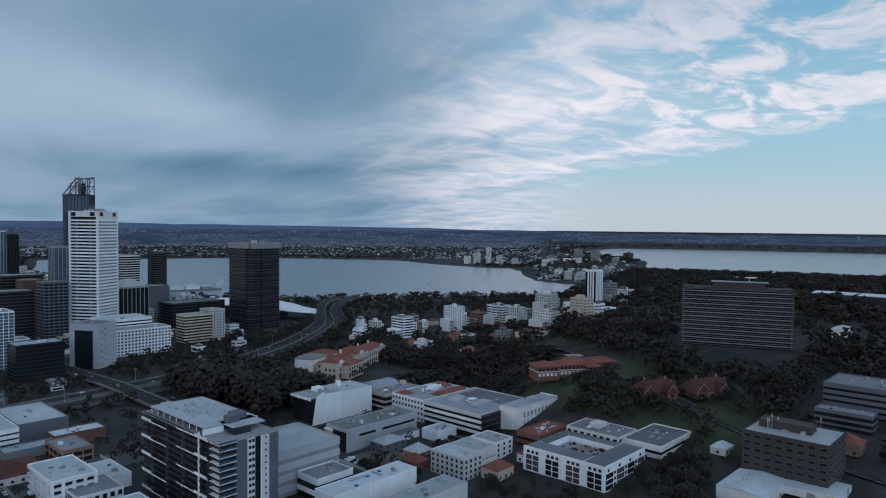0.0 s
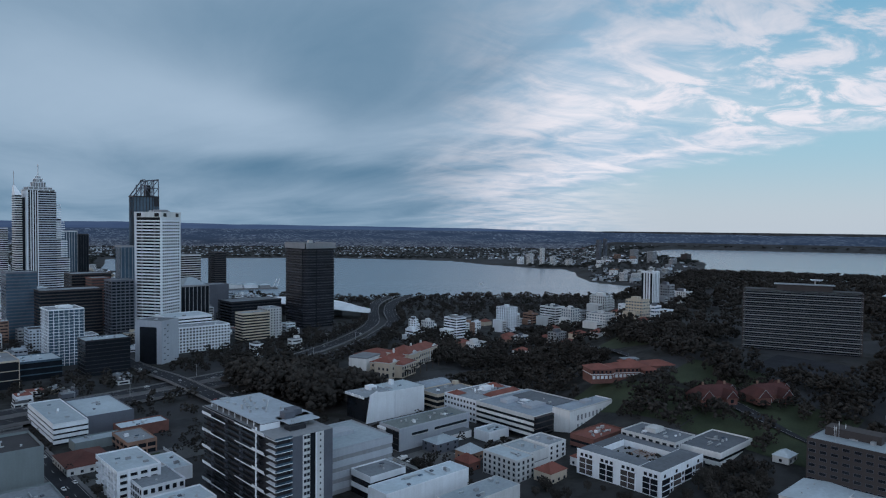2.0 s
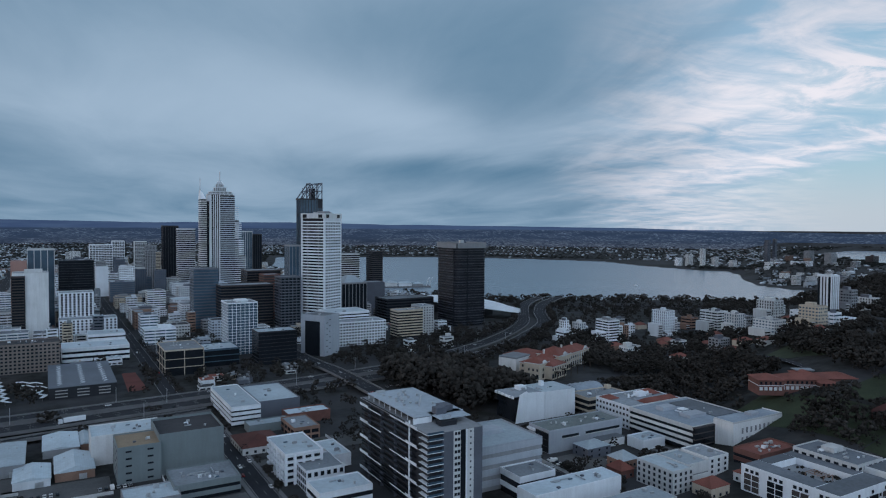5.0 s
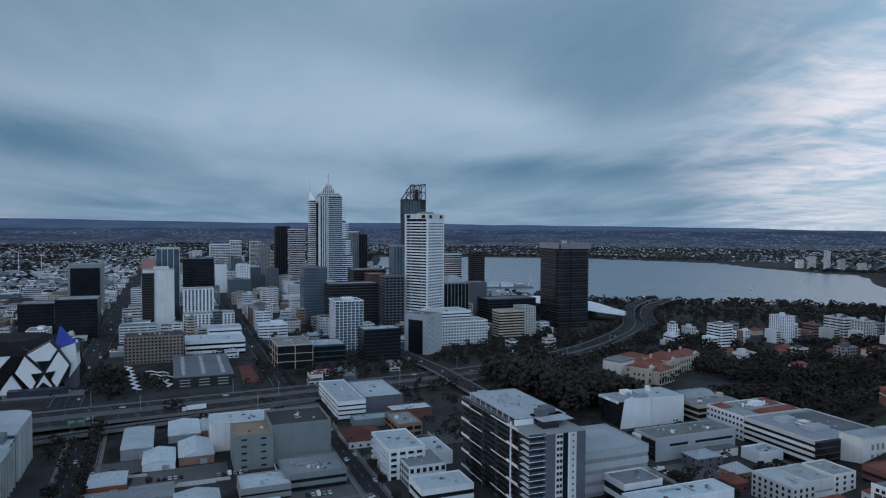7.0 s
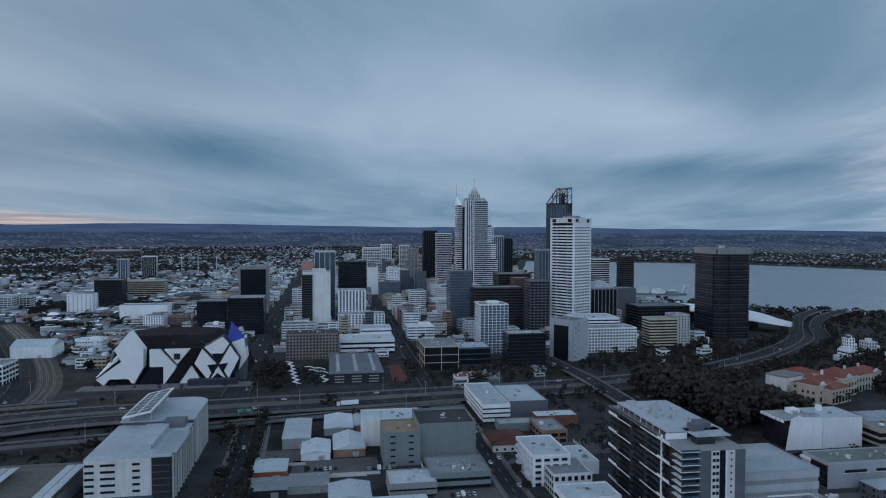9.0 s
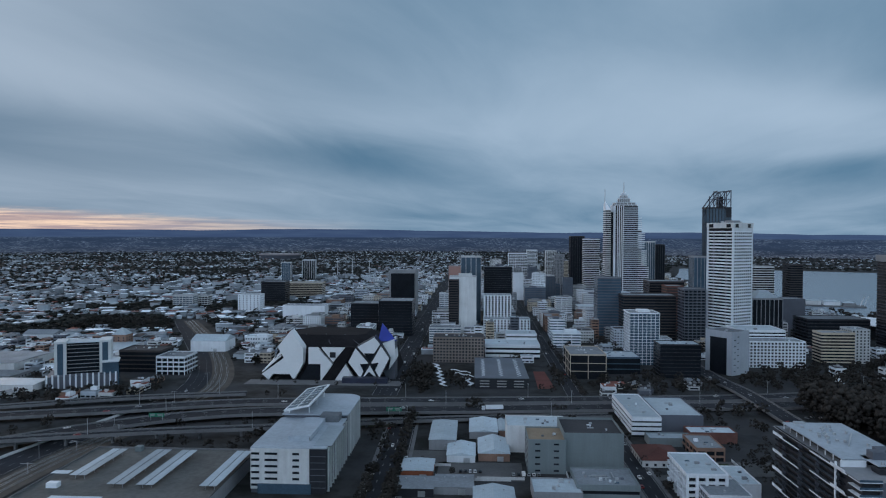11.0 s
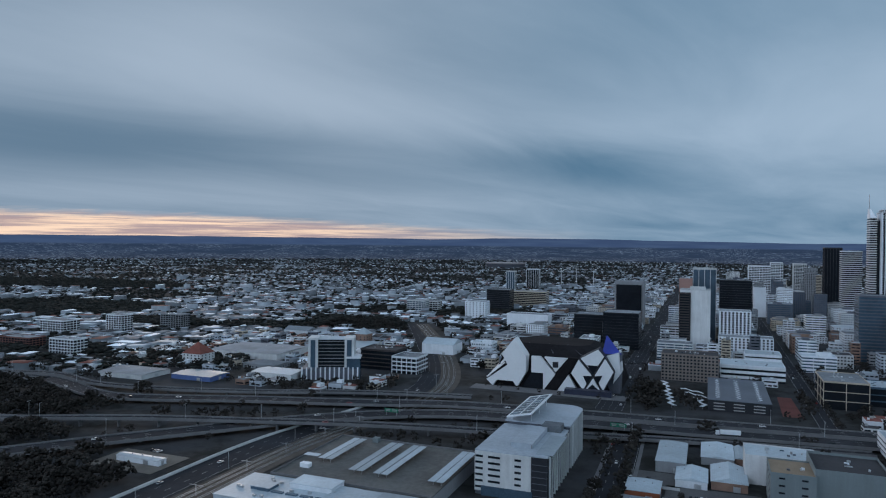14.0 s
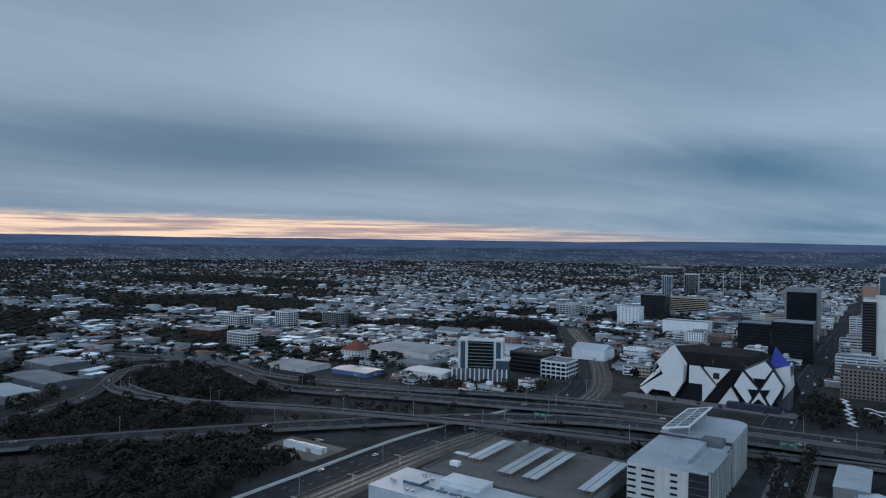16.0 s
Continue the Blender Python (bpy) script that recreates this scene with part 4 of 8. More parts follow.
def arena():
    """The faceted black and white arena."""
    root = thing("arena", -145, 720, 0, "black and white faceted arena with a blue peak", "arena")
    o = lambda pts: [(x + 145, z) for x, z in pts]
    outline = [(-62, -52), (56, -52), (66, -30), (66, 40), (30, 60), (-40, 60), (-70, 20)]
    upper = [(-50, -44), (44, -44), (56, -26), (56, 36), (26, 52), (-34, 52), (-56, 16)]
    loft("hall", root, outline, upper, 0, 31, BLACK, "black metal hall")
    loft("roof", root, [(x * 0.98, y * 0.98) for x, y in upper], [(x * 0.72 - 8, y * 0.6 + 4) for x, y in upper], 31, 40, BLACK, "black roof")
    for x in (-26, 0, 24):
        rod("roof_seam", root, (x * 1.2, -38, 33.2), (x * 0.8 - 8, -20, 40.2), 0.35, MIDGREY)
    white = mat("arena_white", (0.72, 0.74, 0.76), 0.35, vary=0.06, scale=0.1)
    blue = mat("arena_blue", (0.03, 0.05, 0.34), 0.4, vary=0.2)
    # the kinked western shell
    prism("shell", root, o([(-180, 49), (-168, 32), (-168, 16), (-177, 0), (-181, 6), (-198, 6), (-202, 0), (-209, 6), (-187, 22), (-193, 33)]), -58, -44, white, "white kinked shell")
    for i in range(4):
        rod("louvre", root, (-209 + 145 + 1.5 * i, -56 + 5 * i, 8 + 2.2 * i), (-190 + 145, -56 + 5 * i, 24 + 2.6 * i), 0.6, white)
    prism("wall_panel", root, o([(-163, 32), (-154, 32), (-139, 16), (-149, 0), (-151, 0), (-151, 16), (-163, 16)]), -56, -52, white, "white panel")
    prism("wall_panel", root, o([(-150, 32), (-127, 32), (-138.5, 18)]), -56.4, -52, white, "white triangular panel")
    prism("wall_panel", root, o([(-137, 0), (-126, 16.5), (-116, 0)]), -56, -52, white, "white triangular panel")
    prism("diagonal", root, o([(-126, 33), (-115, 33), (-138.5, 0), (-150, 0)]), -57.2, -52, BLACK, "black diagonal beam")
    prism("doorway", root, o([(-163, 15.5), (-151, 15.5), (-151, 0), (-173, 0)]), -55.2, -52, GLASS, "dark glazed doorway")
    block("sign", root, 5.5, 0.4, 5.5, (6.3, -56.7, 22.5), DARK, "dark square emblem").rotation_euler = (0, radians(0), 0)
    # the eastern shell, cut into white facets by dark joints
    ring = [(-115, 34), (-97, 44), (-90, 36), (-82, 23), (-92, 3), (-111, 3), (-123, 19)]
    prism("shell_core", root, o(ring), -60, -44, DARK, "black shell core")
    for facet in ([(-113.5, 34), (-97, 43.5), (-91.5, 37), (-101.5, 21)], [(-122.5, 19), (-115.5, 32.5), (-103, 18.5), (-111, 4)], [(-90.5, 35), (-82.5, 23), (-92, 4.5), (-100, 18.5)], [(-101.5, 16), (-94, 3.3), (-109, 3.3)]):
        prism("facet", root, o(facet), -61.2, -59, white, "white facet")
    for tri in ([(-107, 28), (-96.5, 28), (-101.5, 19.5)], [(-111, 17.5), (-103, 18), (-107, 9.5)], [(-100, 18), (-92.5, 19), (-97, 10)], [(-108, 4), (-102, 10), (-95, 4)]):
        prism("dark_facet", root, o(tri), -61.8, -60.5, GLASS, "dark glazed facet")
    prism("end_facet", root, o([(-91, 36), (-79, 40), (-77, 20), (-84, 10), (-82, 23)]), -52, -30, white, "white end facet")
    loft("peak", root, [(50, -50), (68, -46), (62, -28), (48, -30)], [(53.5, -44), (54, -44), (54, -43), (53.5, -43)], 38, 55, blue, "blue faceted peak")
    block("peak_base", root, 16, 18, 38, (59, -38, 0), MIDGREY)
    block("podium", root, 44, 9, 5.5, (40, -66, 0), mat("podium_blue", (0.03, 0.035, 0.06), 0.4, vary=0.3), "dark blue glazed podium")
    block("plaza", root, 150, 20, 0.5, (0, -68, 0), CONCRETE, "pale paved apron")


# ---- city towers ----
def gridded_tower():
    """White tower: one side is stacked open floors between thin slabs, the other a wall of small square windows."""
    root = thing("office_tower", 336, 918, 6, "tall white office tower with banded and gridded sides", "office tower", rz=33)
    mark(308, 364, 890, 946)
    h, fl = 154.0, 4.08
    block("glazing", root, 36.6, 36.6, h - 1, (0, 0, 0), GLASS)
    n = int((h - 8) / fl)
    for i in range(n):
        z = i * fl
        block("floor_slab", root, 40, 40, 1.75, (0, 0, z + fl - 1.2), WHITE)
        for y in (-9.5, 9.5):
            block("screen", root, 2.2, 0.5, fl - 1.2, (-18.9, y, z), GREY)
    # corner piers, and the broad pale pier beside the far corner
    for x, y, w, d in ((-19.2, -19.2, 1.8, 1.8), (-19.2, 19.0, 1.8, 2.2), (19.2, -19.2, 1.8, 1.8), (19.2, 19.2, 1.8, 1.8)):
        block("pier", root, w, d, h - 7, (x, y, 0), WHITE)
    # the walled side
    block("window_wall", root, 36, 1.0, h - 7, (0, -19.4, 0), WHITE, "white wall of small windows")
    me = window_mesh(1.9, 1.7, GLASS)
    for i in range(n):
        for k in range(9):
            piece("window", me, root, (-15.6 + 3.9 * k, -19.95, i * fl + 1.1))
    block("crown", root, 40.6, 40.6, 7, (0, 0, h - 7), OFFWHITE, "pale plain crown")
    for x in (-13, 12):
        block("crown_opening", root, 6, 0.4, 4.8, (x, -20.4, h - 6.2), GLASS)
    for y in (-13.5, 13):
        block("crown_opening", root, 0.4, 6.5, 4.8, (-20.4, y, h - 6.2), GLASS)
    block("plant_room", root, 14, 12, 3.4, (8, 2, h), GREY)
    for x, y in ((2, 8), (14, -6), (-10, 4)):
        block("air_conditioner", root, 3, 2.4, 2.0, (x, y, h), METAL)


def truss_tower():
    root = building("office_tower", 408, 452, 1228, 1252, 192, "dark blue office tower with an open steel truss on top", "fins", DARK, BLUEGLASS, bay=5.5, proud=0.6, clutter=0, z0=0)
    z0, z1 = 192.0, 223.0
    for y in (-11, 11):
        prism("truss_side", root, [(-22, z0), (-19.6, z0), (-1, z1 - 5), (21.8, z1 - 1.6), (21.8, z1), (-2, z1 - 3)], y - 0.6, y + 0.6, MIDGREY)
        for x, top in ((-9, z1 - 10), (-1, z1 - 3.2), (10, z1 - 1.8), (21, z1 - 0.4)):
            rod("truss_post", root, (x, y, z0), (x, y, top), 0.9, MIDGREY)
        rod("truss_beam", root, (-12, y, z0 + 15), (21, y, z0 + 15), 0.7, MIDGREY)
        for a, b in (((-9, z0), (-1, z0 + 15)), ((10, z0), (-1, z0 + 15)), ((10, z0 + 15), (21, z1 - 1)), ((21, z0 + 15), (10, z0)), ((-1, z0 + 15), (10, z1 - 2))):
            rod("truss_brace", root, (a[0], y, a[1]), (b[0], y, b[1]), 0.6, MIDGREY)
    for x in (-2, 21):
        rod("truss_beam", root, (x, -11, z1 - 2), (x, 11, z1 - 2), 0.9, MIDGREY)
    block("lift_core", root, 8, 12, 20, (5.5, 0, z0), DARK)
    block("side_notch", root, 9, 24.4, 16, (17.4, 0, z0 - 17), DARK, "dark notch below the truss")


def spire_tower():
    x, y = 312, 1440
    root = thing("office_tower", x, y, 0, "tall stepped pale blue office tower with two spires", "office tower")
    glass = GLASS

    pale = mat("pale_blue_cladding", (0.44, 0.49, 0.55), 0.5, vary=0.15, streaks=0.2)

    def shaft(w, d, z1, cx, cy, wall=pale, fl=4.2):
        block("glazing", root, w - 1.2, d - 1.2, z1, (cx, cy, 0), glass)
        for i in range(int(z1 / fl)):
            block("spandrel", root, w, d, 1.9, (cx, cy, i * fl), wall)
    shaft(48, 42, 202, -1, 0)
    shaft(11, 30, 194, -36, 4, OFFWHITE)
    block("recess", root, 8, 26, 190, (-28, 6, 0), GLASS, "dark glazed recess")
    shaft(9, 40, 152, 27, 2)
    shaft(15, 38, 80, 38, 4)
    for cx in (-21, -17.6, -13.4, -10):
        block("dark_rib", root, 1.7, 43.5, 203, (cx, 0, 0), GLASS, "dark glazed rib")
    for cx in (-24.4, -19.3, -15.5, -11.7, -7.8):
        block("pilaster", root, 1.6, 44, 203, (cx, 0, 0), WHITE, "white upright pilaster")
    # stepped crown of pale frames
    for w, h, z in ((46, 3.4, 202), (40, 4.6, 205.4), (22, 9.0, 210), (14, 7.0, 219), (8, 5.0, 226)):
        block("crown", root, w - 2.4, w - 2.4, h, (-2, 2, z), GREY)
        block("crown_cornice", root, w, w, 1.1, (-2, 2, z + h - 1.1), WHITE, "white cornice")
        for k in range(6):
            for q in (-1, 1):
                block("crown_post", root, 0.9, 0.9, h, (-2 - w / 2 + 0.6 + (w - 1.2) * k / 5, 2 + q * (w / 2 - 0.6), z), WHITE)
    rod("spire", root, (-2, 2, 231), (-2, 2, 252), 0.8, METAL)
    loft("side_cap", root, [(-41.5, -10), (-30.5, -10), (-30.5, 18), (-41.5, 18)], [(-41.5, 0), (-39.5, 0), (-39.5, 8), (-41.5, 8)], 194, 212, WHITE)
    rod("spire", root, (-40.5, 4, 210), (-40.5, 4, 238), 0.7, METAL)
    # rounded shoulder bands on the east side, stepping in as they rise
    for k, (z0, z1, out) in enumerate(((0, 80, 46), (80, 116, 42), (116, 152, 37), (152, 182, 31))):
        for i in range(int((z1 - z0) / 4.2)):
            block("shoulder_band", root, out - 20, 39, 1.5, ((out + 20) / 2, 1, z0 + i * 4.2), WHITE, "white floor band")


def river_tower():
    """The dark tower by the river, with rounded corners and a pale screen on top."""
    root = thing("office_tower", 530, 857, 0, "dark bronze glass tower with rounded corners and a louvred crown", "office tower")

    def rounded(w, d, r):
        out = []
        for cx, cy, a0 in ((w / 2 - r, d / 2 - r, 0), (-w / 2 + r, d / 2 - r, 90), (-w / 2 + r, -d / 2 + r, 180), (w / 2 - r, -d / 2 + r, 270)):
            out += [(cx + r * math.cos(radians(a0 + k * 22.5)), cy + r * math.sin(radians(a0 + k * 22.5))) for k in range(5)]
        return out
    core, slab = rounded(51, 59, 8), rounded(52, 60, 8.3)
    loft("glazing", root, core, core, 0, 112, mat("bronze_glass", (0.017, 0.019, 0.025), 0.2, vary=0.5, scale=0.5, spec=0.4))
    first = loft("spandrel", root, slab, slab, 0, 0.9, DARK)
    for i in range(1, 30):
        piece("spandrel", first.data, root, (0, 0, i * 3.75))
    for x, y in ((-25.7, -22), (-8, -29.6)):
        block("recess", root, 1.6, 1.6, 112, (x, y, 0), GLASS, "dark recess")
    thin = rounded(52.5, 60.5, 8.5)
    line = loft("floor_line", root, thin, thin, 3.2, 3.45, MIDGREY, "thin slate floor line")
    for i in range(1, 29):
        if i % 5 not in (2, 4):
            piece("floor_line", line.data, root, (0, 0, i * 3.75))
    scr = rounded(49, 57, 8)
    loft("crown_core", root, scr, scr, 112, 118, DARK)
    for x in range(-23, 24, 3):
        for y in (-29.5, 29.5):
            block("crown_louvre", root, 2.7, 0.5, 8, (x, y, 112), GREY)
    for y in range(-26, 27, 3):
        for x in (-25.5, 25.5):
            block("crown_louvre", root, 0.5, 2.7, 8, (x, y, 112), GREY)
    block("crown_mast", root, 6, 4, 11, (0, 0, 112), METAL)


def louvred_slab():
    """The long slab on the hill."""
    root = thing("office_building", 610, 216, 36, "long dark office slab with rows of pale sun louvres", "office building", rz=-70.3)
    block("glazing", root, 86, 18, 56, (0, 9, 0), GLASS)
    for i in range(14):
        block("sun_louvre", root, 89, 20.5, 0.7, (0, 9, 5 + i * 3.75), GREY, "pale horizontal louvre")
        block("sun_louvre", root, 88.6, 20.2, 0.35, (0, 9, 6.9 + i * 3.75), MIDGREY)
    for x in (-44.5, 44.5):
        block("end_wall", root, 1.2, 19, 57, (x, 9, 0), BROWN)
    block("roof", root, 88, 19, 0.8, (0, 9, 57), ROOFD)
    block("plant_room", root, 42, 12, 4.5, (2, 9, 57.8), BROWN)
    block("plant_roof", root, 46, 14, 0.5, (2, 9, 62.3), ROOFG)
    block("podium", root, 98, 26, 4.5, (4, 6, 0), CONCRETE)
    rod("mast", root, (10, 9, 62), (10, 9, 67), 0.4, METAL)
    loft("dish", root, [(8, 7), (14, 7), (14, 11), (8, 11)], [(6, 6), (16, 6), (16, 12), (6, 12)], 66, 67, WHITE)


def parliament():
    root = thing("parliament_building", 432, 520, 1, "cream arcaded stone building with red tiled hip roofs", "public building", rz=22)
    root.scale = (1.12, 1.12, 1.12)
    for w, d, h, x, y, rise in ((66, 16, 13, 28, 8, 5), (24, 32, 11, -16, 4, 5), (22, 22, 15, 10, 8, 6), (30, 30, 11, 10, 36, 5), (16, 14, 14, -30, 2, 4), (16, 16, 13, 56, 8, 4)):
        block("wall", root, w, d, h, (x, y, 0), CREAM)
        block("cornice", root, w + 1.2, d + 1.2, 0.7, (x, y, h - 0.4), OFFWHITE)
        v, f = hip(w, d, rise, 0.8)
        piece("roof", raw_mesh("roof", v, f, TERRA), root, (x, y, h + 0.3))
    for x, y, w in ((10, -3.4, 12), (-30, -5.4, 8), (56, -0.6, 8)):
        prism("pediment", root, [(x - w / 2, 14), (x + w / 2, 14), (x, 14 + w * 0.3)], y - 0.6, y + 0.8, OFFWHITE, "pale stone pediment")
    for x in (-8, 24, 44):
        block("chimney", root, 1.4, 1.4, 3.5, (x, 8, 17), OFFWHITE)
    block("flat_roof", root, 24, 18, 1.2, (-14, 34, 12.5), ROOFG)
    block("wall", root, 24, 18, 12.5, (-14, 34, 0), OFFWHITE)
    arch = window_mesh(2.2, 3.4, GLASS)
    upper = window_mesh(1.3, 1.8, GLASS)
    for i in range(15):
        xx = -2 + i * 4.3
        piece("arch", arch, root, (xx, -0.15 if not 0 < xx < 20 else -3.15, 1.5))
        piece("window", upper, root, (xx, -0.15 if not 0 < xx < 20 else -3.15, 8.2))
        rod("column", root, (xx + 2.1, -0.6, 0), (xx + 2.1, -0.6, 11.5), 0.35, OFFWHITE)
    for i in range(7):
        xx = -32 + i * 4.3
        piece("arch", arch, root, (xx, -12.15 if xx > -28 else -5.2, 1.5))
        piece("window", upper, root, (xx, -12.15 if xx > -28 else -5.2, 7.6))
    for i in range(6):
        piece("window", upper, root, (-38.15 if i < 3 else -28.15, -3 + 4.0 * i, 7.6), 270)
        piece("arch", arch, root, (-38.15 if i < 3 else -28.15, -3 + 4.0 * i, 1.5), 270)


for area in ((159, 191, 287, 369), (294, 354, 400, 428), (322, 368, 180, 233), (355, 415, 270, 350), (-126, -80, 372, 494), (-240, -135, 295, 420), (-216, -74, 650, 784), (400, 453, 1228, 1275),
             (270, 366, 1416, 1465), (504, 556, 828, 886), (560, 660, 170, 262), (352, 472, 448, 572), (1, 51, 630, 745), (545, 680, 870, 1120), (-410, -340, 610, 660)):
    mark(*area)
apartment_tower()
leaning_wall_office()
ribbon_office()
courtyard_flats()
fin_office()
parking_deck()
arena()
gridded_tower()
truss_tower()
spire_tower()
river_tower()
louvred_slab()
parliament()

# ---- foreground blocks ----
building("office_building", 194, 244, 305, 346, 24, "pale grey office block with faint ribbon windows beside the tower", "bands", PALEGREY, GREY, ROOFW, floor=5.5, sp=3.6, clutter=5, plant=(0.3, 0.25, 2.2))
tan = building("office_building", 357, 398, 391, 413, 13, "tan brick office with shaded window bays", "bands", CREAM, floor=4.2, sp=1.5, clutter=7, roof=ROOFG)
block("side_wall", tan, 24, 0.6, 12.6, (8.5, -11.2, 0), CREAM, "blank tan wall")
block("stair_tower", tan, 4, 4, 16, (17, 8, 0), CREAM)
red_decks = building("office_building", 358, 411, 350, 384, 16, "white office with red tiled roof hips and square windows", "punched", WHITE, floor=3.8, bay=3.4, roof=ROOFG, clutter=6)
for a, b, c, e in ((8, -11.5, 34, 8), (-20, 10, 11, 11), (20, 8, 10, 14)):
    v, f = hip(c, e, 2.6, 0.3)
    piece("tiled_roof", raw_mesh("tiled_roof", v, f, TERRA), red_decks, (a, b, 16.6), label="red tiled roof hip")
for k in range(5):
    rod("duct", red_decks, (-10 + 5 * k, 0 + 2 * (k % 2), 17.6), (-6 + 5 * k, 4 - 2 * (k % 2), 18.4), 0.8, WHITE)
block("plant_room", red_decks, 9, 6, 3.2, (6, 4, 16), WHITE)


def vaulted_hall():
    """Small hall under a pale barrel roof."""
    root = thing("hall", 386, 430, 0, "small hall with a pale barrel vaulted roof", "hall")
    mark(372, 400, 420, 440)
    block("wall", root, 28, 18, 10, (0, 0, 0), PALEGREY)
    n, v, f = 10, [], []
    for q in range(n + 1):
        a = math.pi * q / n
        y, z = -9.4 * math.cos(a), 10 + 4.2 * math.sin(a)
        v += [(-14.4, y, z), (14.4, y, z)]
    f = [(2 * q, 2 * q + 1, 2 * q + 3, 2 * q + 2) for q in range(n)] + [tuple(range(0, 2 * n + 2, 2)), tuple(range(2 * n + 1, 0, -2))]
    piece("barrel_roof", raw_mesh("barrel_roof", v, f, ROOFB), root, label="pale barrel roof")
    for q in range(5):
        block("roof_rib", root, 0.3, 8, 0.3, (-11 + 5.5 * q, 0, 14.1), PALEGREY)


vaulted_hall()


def long_office():
    """Long plain office: dark glazed west end, blank pale flank with its shadow strip in dark glass, busy flat roof."""
    root = thing("office_building", 306.5, 347.5, 0, "long pale office with a dark glass end and cluttered roof", "office building")
    mark(275, 338, 337, 358)
    w, d, h = 63, 21, 14
    block("wall", root, w, d, h, (0, 0, 0), PALEGREY)
    block("end_glazing", root, 0.5, 13, 12.5, (-w / 2 - 0.2, -3.5, 0.5), GLASS, "dark glass end")
    for z in (4.2, 8.4, 12.6):
        block("balcony_band", root, 2.0, 7.6, 1.3, (-w / 2 - 0.8, 6.6, z - 1.0), WHITE, "white balcony band")
        block("mullion", root, 0.7, 13, 0.25, (-w / 2 - 0.2, -3.5, z), DARK)
    # dark glass drawn for the strip of shadow along the flank
    for x, length in ((14, 30), (-14, 14)):
        block("window_strip", root, length, 0.3, 1.6, (x, -d / 2 - 0.06, 8.6), GLASS, "dark glass window strip in place of a shadowed recess")
        block("ledge", root, length + 1, 0.9, 0.3, (x, -d / 2 - 0.3, 8.2), OFFWHITE)
    block("roof", root, w - 0.8, d - 0.8, 0.2, (0, 0, h), mat("green_grey_roof", (0.15, 0.175, 0.175), 0.8, vary=0.35, scale=0.15))
    for a, b, c, e in ((w, 0.4, 0, -d / 2 + 0.2), (w, 0.4, 0, d / 2 - 0.2), (0.4, d - 0.8, -w / 2 + 0.2, 0), (0.4, d - 0.8, w / 2 - 0.2, 0)):
        block("parapet", root, a, b, 0.9, (c, e, h), PALEGREY)
    roof_clutter(root, 56, 14, h + 0.2, 16, 77)
    block("terrace", root, 20, 8, 5, (16, -14.6, 0), OFFWHITE)
    block("terrace_roof", root, 20.4, 8.4, 0.3, (16, -14.6, 5), ROOFG)


long_office()
house(299, 324, 19, 14, 6.5, 3.0, "blue grey rendered shop with a pale hip roof", MIDGREY, ROOFW, name="shop", category="shop")
house(302, 300, 13, 13, 5, 4.5, "small old house with a pale pyramid roof", BRICK, ROOFW)
house(288, 288, 10, 12, 5, 4, "small red brick house with a tiled roof", REDBRICK, TERRA)
building("shop", 332, 352, 312, 326, 6, "low white shop with a flat roof", "plain", WHITE, roof=ROOFW, clutter=4)
building("apartment_building", 290, 306, 251, 277, 12.5, "white walk-up flats with small dark windows", "punched", OFFWHITE, floor=3.1, bay=3.6, win=(1.3, 1.6), clutter=3, roof=ROOFW)
building("apartment_building", 306, 324, 255, 277, 12.2, "grey white walk-up flats with bow fronts", "bands", OFFWHITE, GREY, floor=6, sp=5.2, clutter=3, roof=ROOFW)
building("apartment_building", 325, 342, 256, 276, 12.8, "white walk-up flats with plain end wall", "punched", OFFWHITE, floor=3.1, bay=5, clutter=3)
house(308, 241, 15, 12, 6, 4, "cream cottage with a red tiled roof", CREAM, TERRA)
house(334, 238, 10, 10, 5, 3, "small cottage with a red tiled roof", OFFWHITE, TERRA)
building("office_building", 366, 390, 196, 232, 20.0, "long white office with paired windows", "punched", OFFWHITE, floor=3.6, bay=4.5, win=(2.4, 1.4), clutter=10, plant=(0.4, 0.2, 3), roof=ROOFM)
building("office_building", 372, 414, 172, 197, 18.6, "white office wing with long ribbon windows", "bands", OFFWHITE, floor=4.2, sp=2.6, clutter=9, roof=ROOFM)
building("office_building", 353, 388, 243, 261, 13.5, "brick office with a red deck roof and rooftop units", "bands", REDBRICK, floor=4, sp=2.4, clutter=14, roof=TERRA)
building("office_building", 386, 421, 89, 132, 34.5, "brown brick office block with recessed windows and pale roof", "punched", BROWN, floor=3.6, bay=5.2, win=(3.2, 1.5), roof=ROOFW, clutter=6, plant=(0.3, 0.62, 4.5), z0=8)
building("office_building", 496, 536, 77, 119, 45, "slate grey office block with a flat pale roof", "bands", MIDGREY, floor=3.8, sp=2.2, clutter=8)
building("office_building", 472, 486, 86, 118, 33, "low slate office with a tank on its roof", "bands", MIDGREY, clutter=6)
building("office_building", 548, 572, 50, 84, 52, "grey office block on the hill", "bands", GREY, floor=3.6, sp=2.0)
house(446, 96, 16, 20, 6, 5, "old red roofed house under trees", BRICK, TERRA)
house(460, 64, 14, 16, 6, 5, "old red roofed house beside trees", BRICK, TERRA)
building("warehouse", 205, 262, 261, 276, 13, "long pale workshop with a metal roof and vents", "plain", WHITE, roof=ROOFW, clutter=10, parapet=0.4, category="warehouse")
building("warehouse", 226, 270, 231, 248, 10.5, "pale workshop with a grey metal roof", "plain", OFFWHITE, roof=ROOFW, clutter=6, parapet=0.4, category="warehouse")
